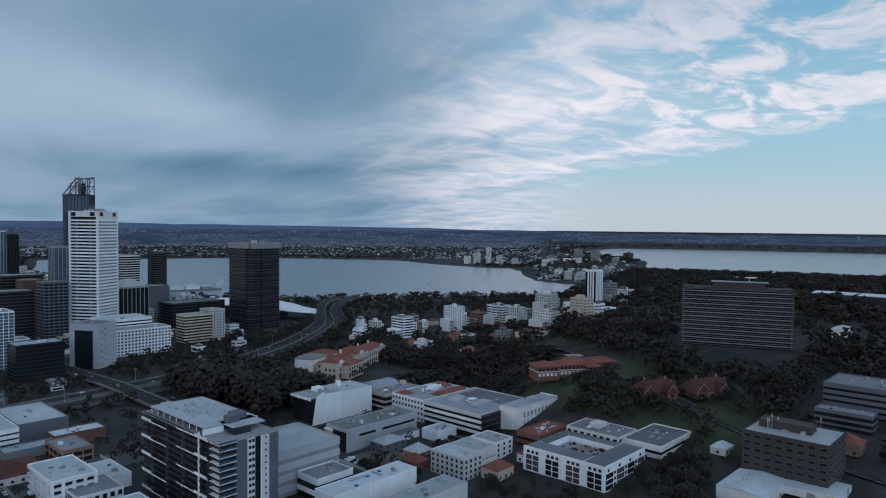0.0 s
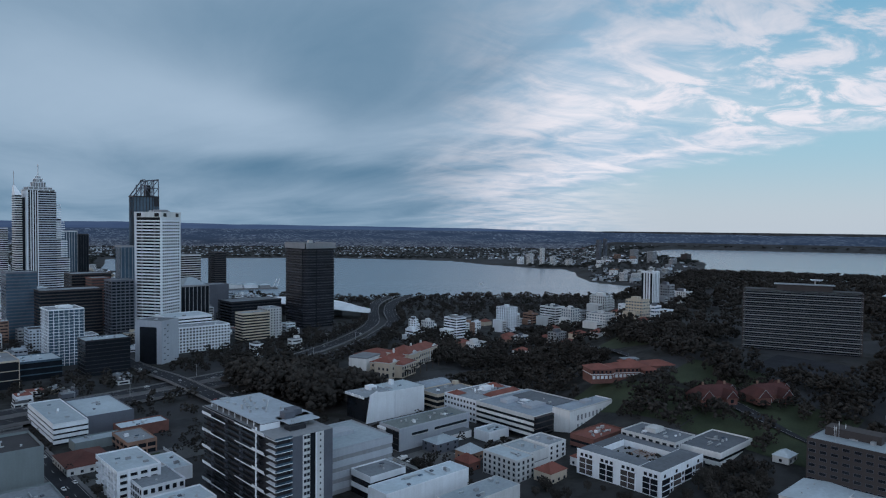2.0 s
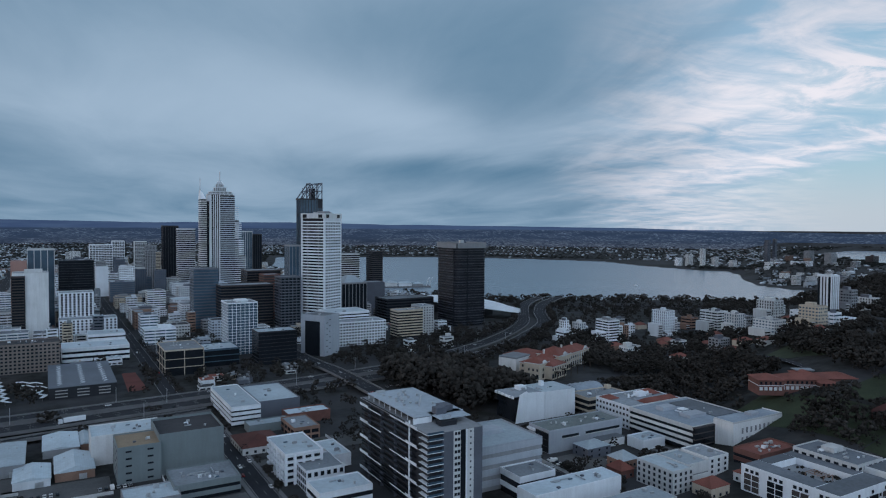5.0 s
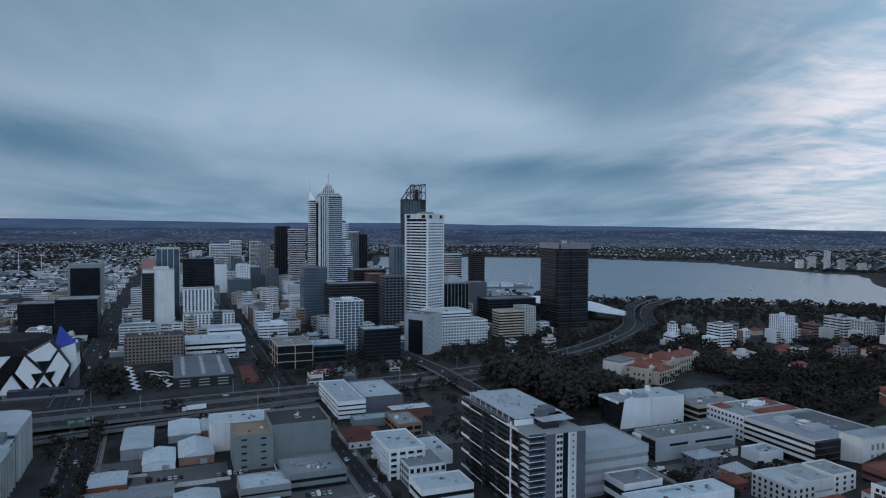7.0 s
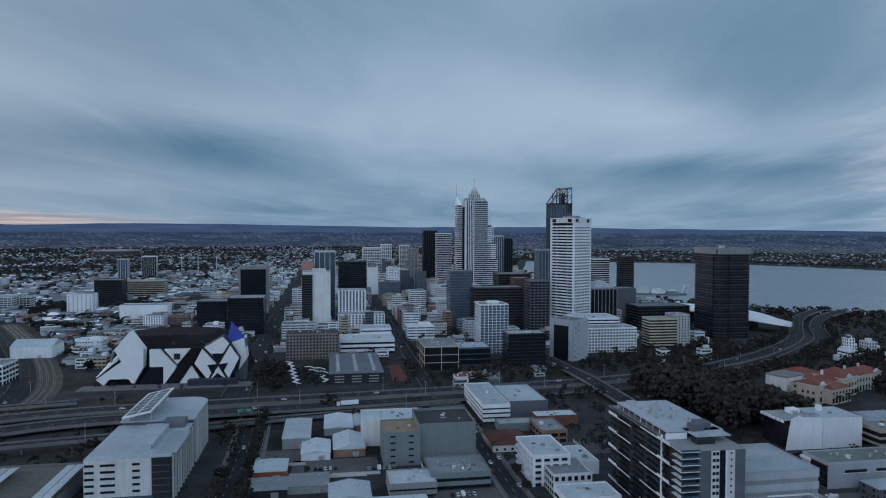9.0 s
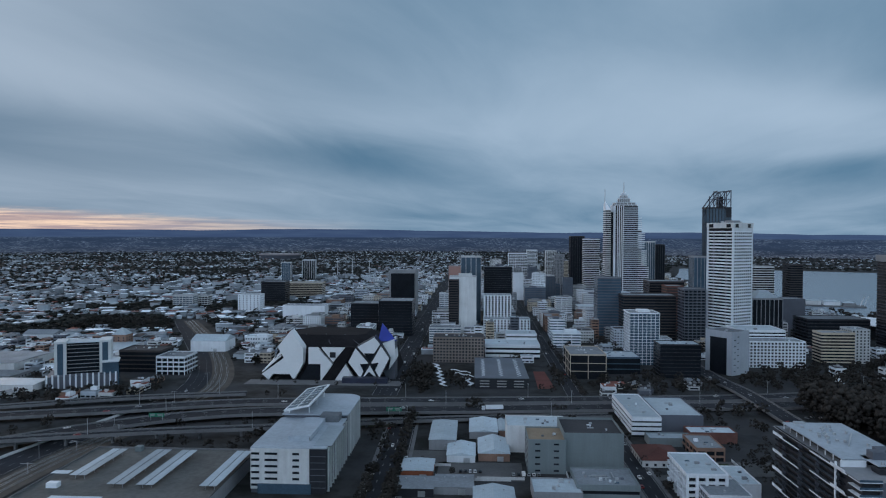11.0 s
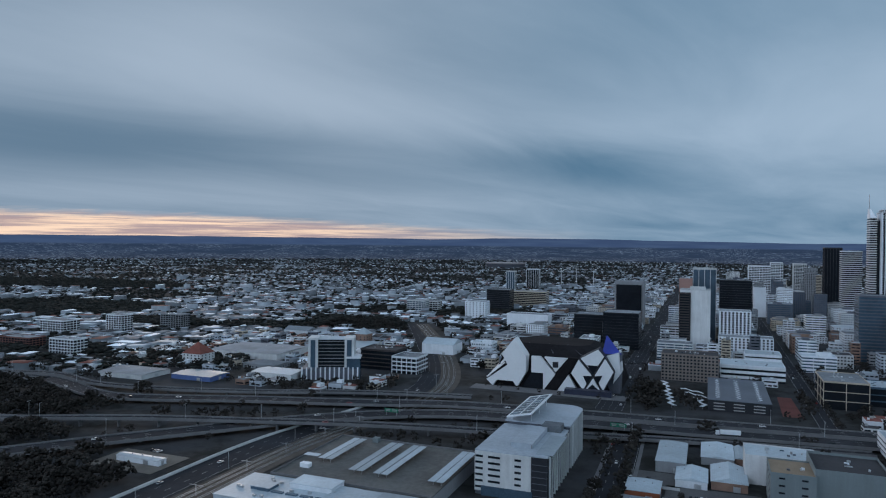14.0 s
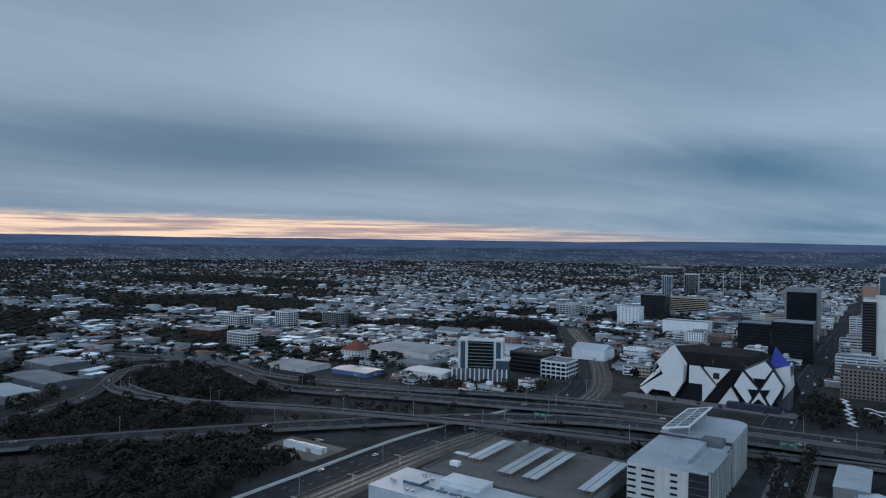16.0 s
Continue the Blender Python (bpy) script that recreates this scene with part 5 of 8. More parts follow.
building("warehouse", 222, 244, 228, 231, 9, "low white lean-to beside the workshop", "plain", WHITE, roof=ROOFG, clutter=1, category="warehouse")
building("office_building", 214, 238, 286, 304, 12, "small white office with a glazed corner", "bands", WHITE, floor=5, sp=2.6, roof=ROOFG, clutter=4)
for x, y, hh in ((392, 120, 6), (396, 122, 5), (400, 121, 7), (404, 119, 5), (414, 100, 6)):
    m = thing("antenna", x, y, 34.6, "thin pale aerial mast on a flat roof", "antenna", "aerials on the brown office")
    rod("mast", m, (0, 0, 0), (0, 0, hh + 2), 0.12, METAL)
    block("panel", m, 0.5, 0.3, 1.8, (0, 0, hh - 0.4), OFFWHITE)
shed(378, 402, 82, 108, 14, "low workshop with a wide white roof", OFFWHITE, ROOFW)
shed(350, 384, 108, 132, 15, "workshop with a broad white metal roof", OFFWHITE, ROOFW)
house(405, 150, 12, 9, 4, 3, "small pale roofed outbuilding", OFFWHITE, ROOFW)
building("office_building", 113, 134, 492, 563, 13.5, "white office box with slotted window bands", "bands", WHITE, floor=3.6, sp=2.2, roof=ROOFW, clutter=5)
building("office_building", 135, 166, 500, 556, 13.0, "blue grey office wing with a white roof", "plain", MIDGREY, roof=ROOFW, clutter=4)
house(118, 443, 26, 32, 4.5, 4.5, "wide old house with a dark red hip roof", OFFWHITE, mat("old_red_roof", (0.10, 0.038, 0.032), 0.85, vary=0.3))
building("apartment_building", 113, 135, 366, 402, 17, "white flats with open corner balconies", "grid", WHITE, GLASS, ROOFW, floor=3.4, bay=5, sp=1.4, pw=1.4, proud=1.2, clutter=5)
building("shop", 142, 160, 440, 470, 8, "brown brick shop with open bay", "grid", BRICK, floor=4, bay=7, clutter=4)
building("shop", 150, 182, 478, 494, 7, "low red brick shops with white awnings", "plain", REDBRICK, roof=ROOFW, clutter=5)
building("shop", 120, 150, 470, 484, 5, "low pale green roofed shop", "plain", GREENGREY, roof=ROOFW, clutter=2)
building("office_building", 120, 142, 351, 377, 11.3, "white office with arched windows", "punched", WHITE, floor=4, bay=3.2, win=(1.8, 2.2), clutter=4, roof=ROOFG)
building("office_building", 117, 146, 322, 342, 9.5, "low white office with a pale roof", "bands", WHITE, floor=4, sp=2.4, roof=ROOFW, clutter=4)
building("shop", 146, 158, 380, 410, 7, "white stepped shop with small terraces", "plain", WHITE, roof=ROOFW, clutter=5)
building("car_park", 55, 91, 416, 452, 22.5, "tall blank grey green parking block", "plain", GREENGREY, roof=ROOFD, clutter=5, parapet=1.6, category="car park")
building("office_building", 33, 55.5, 412, 440, 20, "green grey office with a bowed front and slot windows", "punched", GREENGREY, floor=4.2, bay=8, win=(3.0, 0.9), roof=mat("tan_roof", (0.26, 0.2, 0.14), 0.85, vary=0.2), clutter=3)
building("office_building", 22, 62, 452, 478, 17, "white roofed office behind the parking block", "plain", OFFWHITE, roof=ROOFW, clutter=8)
building("office_building", 56, 90, 370, 398, 8.5, "low grey office with rooftop fans", "bands", GREENGREY, floor=4, sp=2.4, roof=ROOFG, clutter=16)
building("office_building", 32, 58, 362, 384, 7, "low grey shop with a pale roof", "bands", GREY, floor=4, sp=2.4, roof=ROOFW, clutter=5)
shed(-30, -12, 454, 502, 7.5, "workshop with a plain white metal roof", GREY, ROOFW, False, 0.6)
shed(-43, -24, 398, 420, 6, "small workshop with a pale blue roof and orange front", mat("orange_paint", (0.22, 0.07, 0.035), 0.7, vary=0.2), ROOFW, True, 0.6)
shed(-17, 1, 429, 456, 6.5, "white sawtooth workshop with a ridged roof", WHITE, ROOFW, False, 1.8)
shed(3, 23, 433, 466, 8, "brick workshop with a stepped pale gable", BRICK, ROOFW, False, 3.0)
shed(-3, 17, 480, 516, 6.5, "pale workshop with a shallow metal roof", GREY, ROOFW, False, 1.5)
for k in range(4):
    shed(18 + 5.6 * k, 23 + 5.6 * k, 486 + 2 * k, 516 + 2 * k, 5.6, "row workshop with a small pale roof", BRICK, ROOFW, False, 1.2, ribs=False)
shed(-44, -22, 372, 392, 5, "low dark flat workshop beside the street", DARK, ROOFG, True, 0.4)
shed(-22, 0, 376, 396, 5, "low open shed with a pale roof", GREY, ROOFG, True, 0.6)
shed(0, 22, 352, 376, 7, "white gabled workshop with a pale roof", WHITE, ROOFW, True, 2.0)
shed(22, 50, 330, 352, 7, "pale workshop with a corrugated roof", GREY, ROOFW, True, 1.6)

# ---- the west side of the city ----
building("apartment_tower", 172, 205, 764, 798, 57, "white framed apartment tower with pale blue glass", "grid", WHITE, BLUEGLASS, floor=3.1, bay=4.6, sp=0.45, pw=0.5, clutter=4, plant=(0.4, 0.4, 2.5))
building("office_building", 187, 228, 695, 722, 33.5, "black glass office with thin floor lines and a pale roof", "bands", DARK, floor=3.6, sp=0.6, roof=ROOFW, clutter=8)
portal = building("office_building", 252, 280, 714, 746, 44, "pale grey office framing a tall dark glass front", "plain", PALEGREY, roof=ROOFG, clutter=4, rz=33)
block("glass_front", portal, 0.6, 20, 38, (-14.1, 0, 0), GLASS, "tall dark glass front")
for k in range(12):
    block("slot_window", portal, 2.4, 0.2, 0.7, (-9 + 5 * (k % 2), -16.05, 4 + 3.2 * k), GLASS)
building("office_building", 300, 360, 757, 786, 28, "white office with square windows and stepped roof", "punched", WHITE, floor=3.6, bay=3.6, win=(1.9, 1.7), clutter=6)
building("office_building", 300, 352, 788, 830, 36, "white office with a vaulted pale roof", "bands", WHITE, floor=3.6, sp=2, roof=ROOFW, clutter=4)
building("office_building", 387, 424, 779, 800, 35, "tan office with curved balcony bands", "bands", CREAM, floor=3.5, sp=1.6, clutter=4)
building("office_building", 424, 444, 786, 812, 38, "pale rendered office beside the tan block", "punched", OFFWHITE, floor=3.5, bay=4, clutter=3)
building("office_building", 96, 132, 686, 738, 24, "office with a yellow framed dark glass corner", "grid", CREAM, floor=8, bay=18, sp=0.6, pw=0.6, roof=ROOFG, clutter=10)
building("office_building", 133, 172, 712, 750, 17, "low blue glazed shop with a flat roof", "bands", BLUEGLASS, floor=6, sp=1, roof=ROOFW, clutter=9)
building("office_building", -36, 3, 986, 1016, 82, "tall pale concrete office with blank ribs", "plain", OFFWHITE, clutter=3, plant=(0.5, 0.5, 4))
building("office_building", -37, -22, 983.5, 986, 78, "brown glazed bay of the pale concrete office", "bands", BROWN, floor=3.6, sp=1.6, clutter=0)
building("office_tower", -22, 11, 1090, 1122, 108, "blue glass office tower with a pale crown", "fins", OFFWHITE, BLUEGLASS, bay=8, clutter=2)
building("office_building", -40, -22, 1060, 1085, 93, "office with a red brick upper storey", "plain", mat("pale_red", (0.34, 0.2, 0.17), 0.8, vary=0.15), clutter=2)
building("office_tower", 15, 59, 1079, 1110, 92, "black office tower with a ribbed crown", "bands", DARK, floor=3.6, sp=0.6, clutter=4)
building("hotel", 14, 54, 999, 1030, 54, "white ribbed hotel with dark window columns", "grid", WHITE, floor=3.2, bay=5, sp=0.6, pw=2.2, clutter=3, category="hotel")
building("hotel", 13, 78, 956, 985, 24.5, "white hotel podium with square windows", "punched", WHITE, floor=3.6, bay=4.4, win=(2, 2), clutter=6, category="hotel")
building("office_building", -153, -104, 1223, 1260, 78, "office with a big black glass front in a pale frame", "plain", GREY, clutter=4)
building("office_building", -150, -107, 1220, 1223, 72, "black glass front of the grey framed office", "bands", GLASS, floor=4, sp=0.3, clutter=0)
building("office_building", -135, -87, 957, 1005, 49, "black glass office with a thin pale frame", "bands", DARK, floor=4, sp=0.3, clutter=4, roof=ROOFG)
building("office_building", -180, -139, 985, 1030, 42, "black glass office cube with a flat roof", "bands", DARK, floor=4, sp=0.3, clutter=4, roof=ROOFG)
building("office_building", -46, 11, 765, 796, 27.5, "brown brick office with rows of square windows", "punched", mat("tan_brick", (0.22, 0.185, 0.165), 0.85, vary=0.2), floor=3.5, bay=3.4, win=(1.9, 1.6), clutter=12, roof=ROOFD)
building("office_building", -53, -27, 960, 985, 17, "low white block beside the street", "plain", WHITE, clutter=3)
building("office_building", 13, 76, 790, 830, 16, "low white market building with a stepped roof", "bands", WHITE, floor=5, sp=3, roof=ROOFW, clutter=6)
building("office_building", 41, 80, 877, 910, 16, "low white office with ribbon windows", "bands", WHITE, floor=4, sp=2.4, roof=ROOFW, clutter=5)


def zigzag_market():
    root = thing("market_hall", 26, 690, 0, "dark roofed market hall with white zigzag roof lights", "market hall")
    block("wall", root, 50, 104, 9.5, (0, 0, 0), DARK)
    block("roof", root, 51, 105, 0.5, (0, 0, 9.5), mat("slate_sheet_roof", (0.115, 0.13, 0.155), 0.6, vary=0.2, scale=0.1), "slate grey sheet roof")
    for k, x in enumerate((-17, 0, 17)):
        v, f = [], []
        n = 20
        for i in range(n + 1):
            dx = 1.6 if i % 2 else -1.6
            y = -44 + 88 * i / n
            v += [(x + dx - 0.7, y, 10.15), (x + dx + 0.7, y, 10.15)]
        f = [(2 * i, 2 * i + 1, 2 * i + 3, 2 * i + 2) for i in range(n)]
        piece("roof_light", raw_mesh("roof_light", v, f, WHITE), root, label="white zigzag roof light")
    for i in range(3):
        for j in range(3):
            block("window_band", root, 9, 0.3, 0.8, (-16 + 16 * i, -52.1, 1.5 + 2.6 * j), PAINT)


zigzag_market()
for x0, y0, x1, y1, n in ((-41, 735, -28, 628, 13), (-24, 706, -3, 690, 4), (-20, 690, 0, 672, 4), (-8, 668, -2, 632, 4)):
    root = thing("canopy", x0, y0, 4.0, "white zigzag shade canopy on thin posts", "canopy", "zigzag canopies by the market")
    v, f = [], []
    for i in range(n + 1):
        s = i / n
        wob = 2.4 if i % 2 else -2.4
        px_, py_ = (x1 - x0) * s, (y1 - y0) * s
        if abs(x1 - x0) > abs(y1 - y0):
            v += [(px_, py_ + wob - 1.5, 0), (px_, py_ + wob + 1.5, 0), (px_, py_ + wob + 1.5, 0.3), (px_, py_ + wob - 1.5, 0.3)]
        else:
            v += [(px_ + wob - 1.5, py_, 0), (px_ + wob + 1.5, py_, 0), (px_ + wob + 1.5, py_, 0.3), (px_ + wob - 1.5, py_, 0.3)]
        if i % 3 == 0:
            rod("post", root, (px_, py_, -4), (px_, py_, 0.1), 0.15, METAL)
    for i in range(n):
        k = 4 * i
        f += [(k + 3, k + 2, k + 6, k + 7), (k, k + 4, k + 5, k + 1), (k + 1, k + 5, k + 6, k + 2), (k, k + 3, k + 7, k + 4)]
    piece("canopy_sheet", raw_mesh("canopy_sheet", v, f, WHITE), root)
tagged(new("plaza", raw_mesh("plaza", [(60, 640, 0.06), (76, 640, 0.06), (74, 720, 0.06), (62, 720, 0.06)], [(0, 1, 2, 3)], mat("red_paving", (0.15, 0.052, 0.043), 0.9, vary=0.25))), "red paved court", "plaza", kind="structure")

for a in ((243, 277, 1528, 1558, 133, "white office tower with fine window bands", "bands", WHITE, GLASS), (227, 260, 1632, 1662, 139, "dark slab office tower with ribs", "fins", DARK, GLASS),
          (409, 442, 1697, 1730, 126, "pale office tower with blank wall", "fins", OFFWHITE, BLUEGLASS), (442, 464, 1690, 1722, 119, "dark narrow ribbed office tower", "fins", DARK, GLASS),
          (175, 209, 981, 1012, 82, "dark blue apartment tower with balcony lines", "bands", MIDGREY, BLUEGLASS), (205, 277, 950, 985, 60, "brown office block with ribbed bands", "bands", BROWN, GLASS),
          (268, 321, 1060, 1100, 72, "dark brown banded office block", "bands", BROWN, GLASS), (283, 308, 1018, 1050, 68, "red brown banded office block", "bands", REDBRICK, BROWN),
          (277, 305, 915, 945, 72, "dark office with framed bays", "grid", MIDGREY, GLASS), (360, 384, 1141, 1170, 108, "grey green ribbed glass tower", "fins", GREY, BLUEGLASS),
          (480, 516, 1201, 1235, 89, "pale banded office tower", "bands", OFFWHITE, GLASS), (533, 555, 1181, 1210, 94, "dark brown tower by the river", "bands", BROWN, GLASS),
          (440, 474, 1001, 1030, 52, "dark office with a white roof box", "plain", MIDGREY, GLASS), (424, 501, 887, 930, 37, "long dark low banded office", "bands", DARK, GLASS),
          (89, 138, 1796, 1830, 93, "white apartment tower with grid front", "grid", WHITE, GLASS), (152, 182, 1993, 2020, 97, "white apartment tower far off", "grid", WHITE, GLASS),
          (226, 260, 2187, 2215, 90, "pale apartment tower far off", "grid", OFFWHITE, GLASS), (85, 107, 1497, 1525, 58, "narrow blank white office tower", "plain", WHITE, GLASS),
          (-413 - 25, -413 + 25, 1384, 1420, 44, "black glass office cube among low roofs", "bands", DARK, GLASS), (-374 - 40, -374 + 40, 1485, 1520, 35, "low beige civic block with bands", "bands", CREAM, GLASS),
          (-571, -545, 2000, 2025, 57, "pale apartment tower with blue stripe", "fins", OFFWHITE, BLUEGLASS), (-532, -492, 2091, 2115, 61, "white striped apartment tower", "fins", WHITE, GLASS),
          (-429, -389, 1221, 1250, 32, "white rendered office among low roofs", "punched", WHITE, GLASS), (-325, -253, 1144, 1175, 21, "white hall with low roofs", "plain", WHITE, GLASS),
          (-580, -541, 1288, 1315, 23, "blue and white apartment block", "grid", OFFWHITE, BLUEGLASS), (-548, -524, 1320, 1345, 20, "small pale apartment block", "grid", OFFWHITE, GLASS)):
    building("office_building" if a[4] < 70 else "office_tower", *a[:5], a[5], a[6], a[7], a[8], floor=4.0, bay=6.0, clutter=0, z0=0, category="office building" if a[4] < 70 else "office tower")


def pyramid_office():
    root = building("office_building", 368, 408, 922, 960, 60, "dark glass office with pale ribs and a pyramid roof", "fins", GREY, GLASS, bay=6, clutter=0, z0=0)
    loft("pyramid", root, [(-17, -17), (17, -17), (17, 17), (-17, 17)], [(-5, -5), (5, -5), (5, 5), (-5, 5)], 60, 70, ROOFW, "pale pyramid roof")


pyramid_office()


def convention_hall():
    root = thing("convention_centre", 595, 995, -2, "low hall with a broad white curved roof", "convention centre", rz=17)
    block("wall", root, 50, 150, 12, (0, 4, 0), DARK)
    n, v, f = 20, [], []
    for i in range(n + 1):
        y = -146 + 270 * i / n
        bow = max(0.02, math.sin(math.pi * i / n)) ** 0.75
        z = 17 + 9 * math.sin(math.pi * i / n)
        v += [(-46 * bow, y, z - 5), (0, y, z + 1), (46 * bow, y, z - 5), (46 * bow, y, z - 6), (0, y, z), (-46 * bow, y, z - 6)]
    for i in range(n):
        k = 6 * i
        f += [(k + j, k + (j + 1) % 6, k + 6 + (j + 1) % 6, k + 6 + j) for j in range(6)]
    piece("roof", raw_mesh("roof", v, f, WHITE), root, label="white curved metal roof")


convention_hall()

# hotel block beyond the freeway, turned towards the city
def hotel_tower():
    root = thing("hotel", -375, 640, 0, "blue grey hotel tower with white framed wings and podium", "hotel", rz=24)
    block("glazing", root, 44, 20, 40, (0, 0, 0), GLASS)
    for x in (-19, 19):
        block("wing_wall", root, 10, 24, 42, (x, -1, 0), OFFWHITE, "white end wing")
        block("wing_panel", root, 5, 0.5, 38, (x, -13.1, 2), BLUEGLASS)
    for i in range(11):
        block("balcony", root, 28, 22, 0.5, (0, -0.4, 3.6 * i + 2), GREY)
    block("roof", root, 46, 22, 0.8, (0, 0, 40), ROOFW)
    block("podium", root, 60, 36, 11, (0, -4, 0), MIDGREY)
    for i in range(13):
        block("podium_fin", root, 1.4, 0.8, 13, (-29 + i * 4.8, -22.4, 0), WHITE)
    block("podium_wing", root, 14, 20, 22, (24, -10, 0), BLUEGLASS)
    block("podium_band", root, 14.6, 20.6, 1.2, (24, -10, 21.5), WHITE)


hotel_tower()
building("office_building", -368, -324, 690, 722, 22, "dark banded office with a flat roof", "bands", BROWN, floor=4.4, sp=1.2, roof=ROOFD, clutter=6)
building("office_building", -324, -294, 680, 712, 18, "white office with open bays", "grid", WHITE, floor=4.4, bay=6, clutter=5)
shed(-345, -302, 815, 850, 19, "white barn with a rounded roof", WHITE, ROOFW, True, 6)
house(-554, 640, 26, 24, 13, 12, "cream hall with a tall red tiled roof", OFFWHITE, TERRA)
house(-470, 655, 42, 30, 5, 3, "low shop with a pale hip roof", GREY, ROOFG)
shed(-450, -400, 600, 630, 7, "low workshop beside the ramps with pale roof", OFFWHITE, ROOFW)
shed(-520, -470, 560, 590, 6, "low yard shed with blue trim", mat("blue_trim", (0.08, 0.13, 0.3), 0.6, vary=0.2), ROOFW)
shed(-600, -540, 540, 580, 6, "long low yard shed beside the ramp", OFFWHITE, ROOFG)
shed(-580, -480, 690, 760, 9, "wide warehouse with a grey roof", OFFWHITE, ROOFG)
shed(-470, -410, 770, 830, 10, "warehouse with ribbed pale roofs", OFFWHITE, ROOFW)
shed(-600, -557, 880, 905, 14, "white hall with a pitched roof", WHITE, ROOFG, True, 5)
house(-440, 834, 18, 18, 18, 8, "old brick house with twin gables", BRICK, ROOFW)
house(-400, 700, 18, 14, 7, 4, "red roofed house beside pines", CREAM, TERRA)
house(-425, 712, 18, 14, 7, 4, "red roofed house with a pale gable", CREAM, TERRA)
house(-450, 722, 16, 14, 7, 4, "red roofed cottage beside pines", CREAM, TERRA)
for a in ((-965, -915, 760, 790, 18, "white stepped apartments", WHITE), (-890, -858, 816, 840, 24, "white apartment block", WHITE), (-776, -734, 624, 645, 18, "white framed apartments with dark bays", WHITE),
          (-888, -832, 640, 665, 12, "long red brick school block", REDBRICK), (-830, -788, 869, 890, 23, "grey apartments with pale frames", GREY)):
    building("apartment_building", *a[:5], a[5] + " beyond the ramps", "grid", a[6], floor=3.3, bay=5.5, sp=0.9, clutter=4)
shed(-745, -665, 325, 362, 9, "long depot with slate grey roofs", MIDGREY, ROOFG)
shed(-800, -745, 370, 410, 11, "depot with a grey roof", MIDGREY, ROOFG)
shed(-700, -640, 280, 310, 9, "low depot beside the trees", GREY, ROOFW)
shed(-359, -324, 338, 345, 4.4, "long white site shed on a gravel yard", WHITE, ROOFW, True, 0.6)
mark(-368, -310, 320, 366, 0)

# ---- apartments towards the river ----
for x, y, w, top, lab, wall in ((703, 626, 29, 33, "white stepped riverside apartments", WHITE), (602, 625, 29, 27, "white apartments with dark glass fronts", WHITE), (586, 690, 13, 20, "small white flats near the road", WHITE),
                                (613, 691, 18, 15, "low white flats near the road", OFFWHITE), (752, 584, 34, 34, "pale apartments with deep balconies", OFFWHITE), (733, 541, 23, 37, "pale apartments with blue glass", OFFWHITE),
                                (681, 456, 33, 43, "white apartments with balcony bands", OFFWHITE), (820, 550, 32, 48, "pale cream apartments on the slope", OFFWHITE), (693, 415, 27, 62, "cream apartments with curved balconies", CREAM),
                                (828, 456, 21, 70, "grey apartments beside the white tower", GREY), (874, 455, 25, 58, "pale apartments on the slope", OFFWHITE), (640, 640, 18, 16, "low brick flats under trees", BRICK),
                                (770, 640, 22, 18, "brick flats with a red roof", BRICK), (560, 660, 20, 12, "low white offices beside the road", WHITE), (900, 500, 20, 50, "pale flats on the slope", OFFWHITE)):
    z0 = ground_z(x, y)
    flat_root = city_block(x, x + w * 0.62, y, y + w * 0.8, top - z0, lab, ("grid", "tall", "ribbon")[int(x) % 3], wall, BLUEGLASS if x % 2 else GLASS, ROOFG, "", "apartment_building", "apartment building", 1, z0)
    for side, part in ((0.48, 0.72), (-0.44, 0.5)):
        low = (top - z0) * part
        block("wing", flat_root, w * 0.34, w * 0.6, low, (w * side, w * 0.05, 0), WHITE if side > 0 else wall)
        for k in range(int(low / 3.1)):
            block("balcony", flat_root, w * 0.28, 1.6, 0.9, (w * side, -w * 0.27, 3.1 * k + 2.2), OFFWHITE)
            block("balcony_door", flat_root, w * 0.26, 0.15, 1.6, (w * side, -w * 0.252, 3.1 * k + 0.5), GLASS)
    block("lift_house", flat_root, 5, 5, 4, (0, 0, top - z0), wall)
slim = building("apartment_tower", 799, 816, 464, 481, 88, "slim white apartment tower with dark window columns", "fins", WHITE, GLASS, bay=4.2, pw=2.0, proud=0.6, clutter=2)


def school():
    """Two-storey brick school in joined wings, with arcades and low hip roofs."""
    root = thing("school", 476, 298, ground_z(476, 298) - 0.8, "red brick school with white arcades and tiled hip roofs", "school", rz=-32)
    mark(445, 510, 268, 325, 0)
    for w, d, h, px_, py_, rise in ((34, 15, 8, 0, 0, 3.2), (18, 18, 8, -25, -2, 3.4), (22, 20, 9, 27, 2, 3.2), (14, 12, 9.5, 6, 9, 2.6), (12, 10, 7, 14, -10, 2.2)):
        block("wall", root, w, d, h + 3, (px_, py_, -3), REDBRICK)
        block("band", root, w + 0.3, d + 0.3, 0.5, (px_, py_, 3.8), OFFWHITE)
        v, f = hip(w, d, rise, 0.9)
        piece("roof", raw_mesh("roof", v, f, TERRA), root, (px_, py_, h))
        for k in range(int(w / 3.4)):
            x = px_ - w / 2 + 1.8 + k * 3.4
            block("arch", root, 2.2, 0.2, 2.4, (x, py_ - d / 2 - 0.08, 0.6), OFFWHITE)
            block("window", root, 1.5, 0.3, 1.9, (x, py_ - d / 2 - 0.08, 4.9), GLASS)
    block("end_wall", root, 0.4, 19, 8, (38.3, 2, 0.2), WHITE, "white rendered end wall")
    block("flat_roof", root, 14, 8, 0.6, (8, 12, 11.2), ROOFG)


school()
OLDTILE = mat("old_red_tiles", (0.075, 0.028, 0.026), 0.85, vary=0.35, scale=0.4)


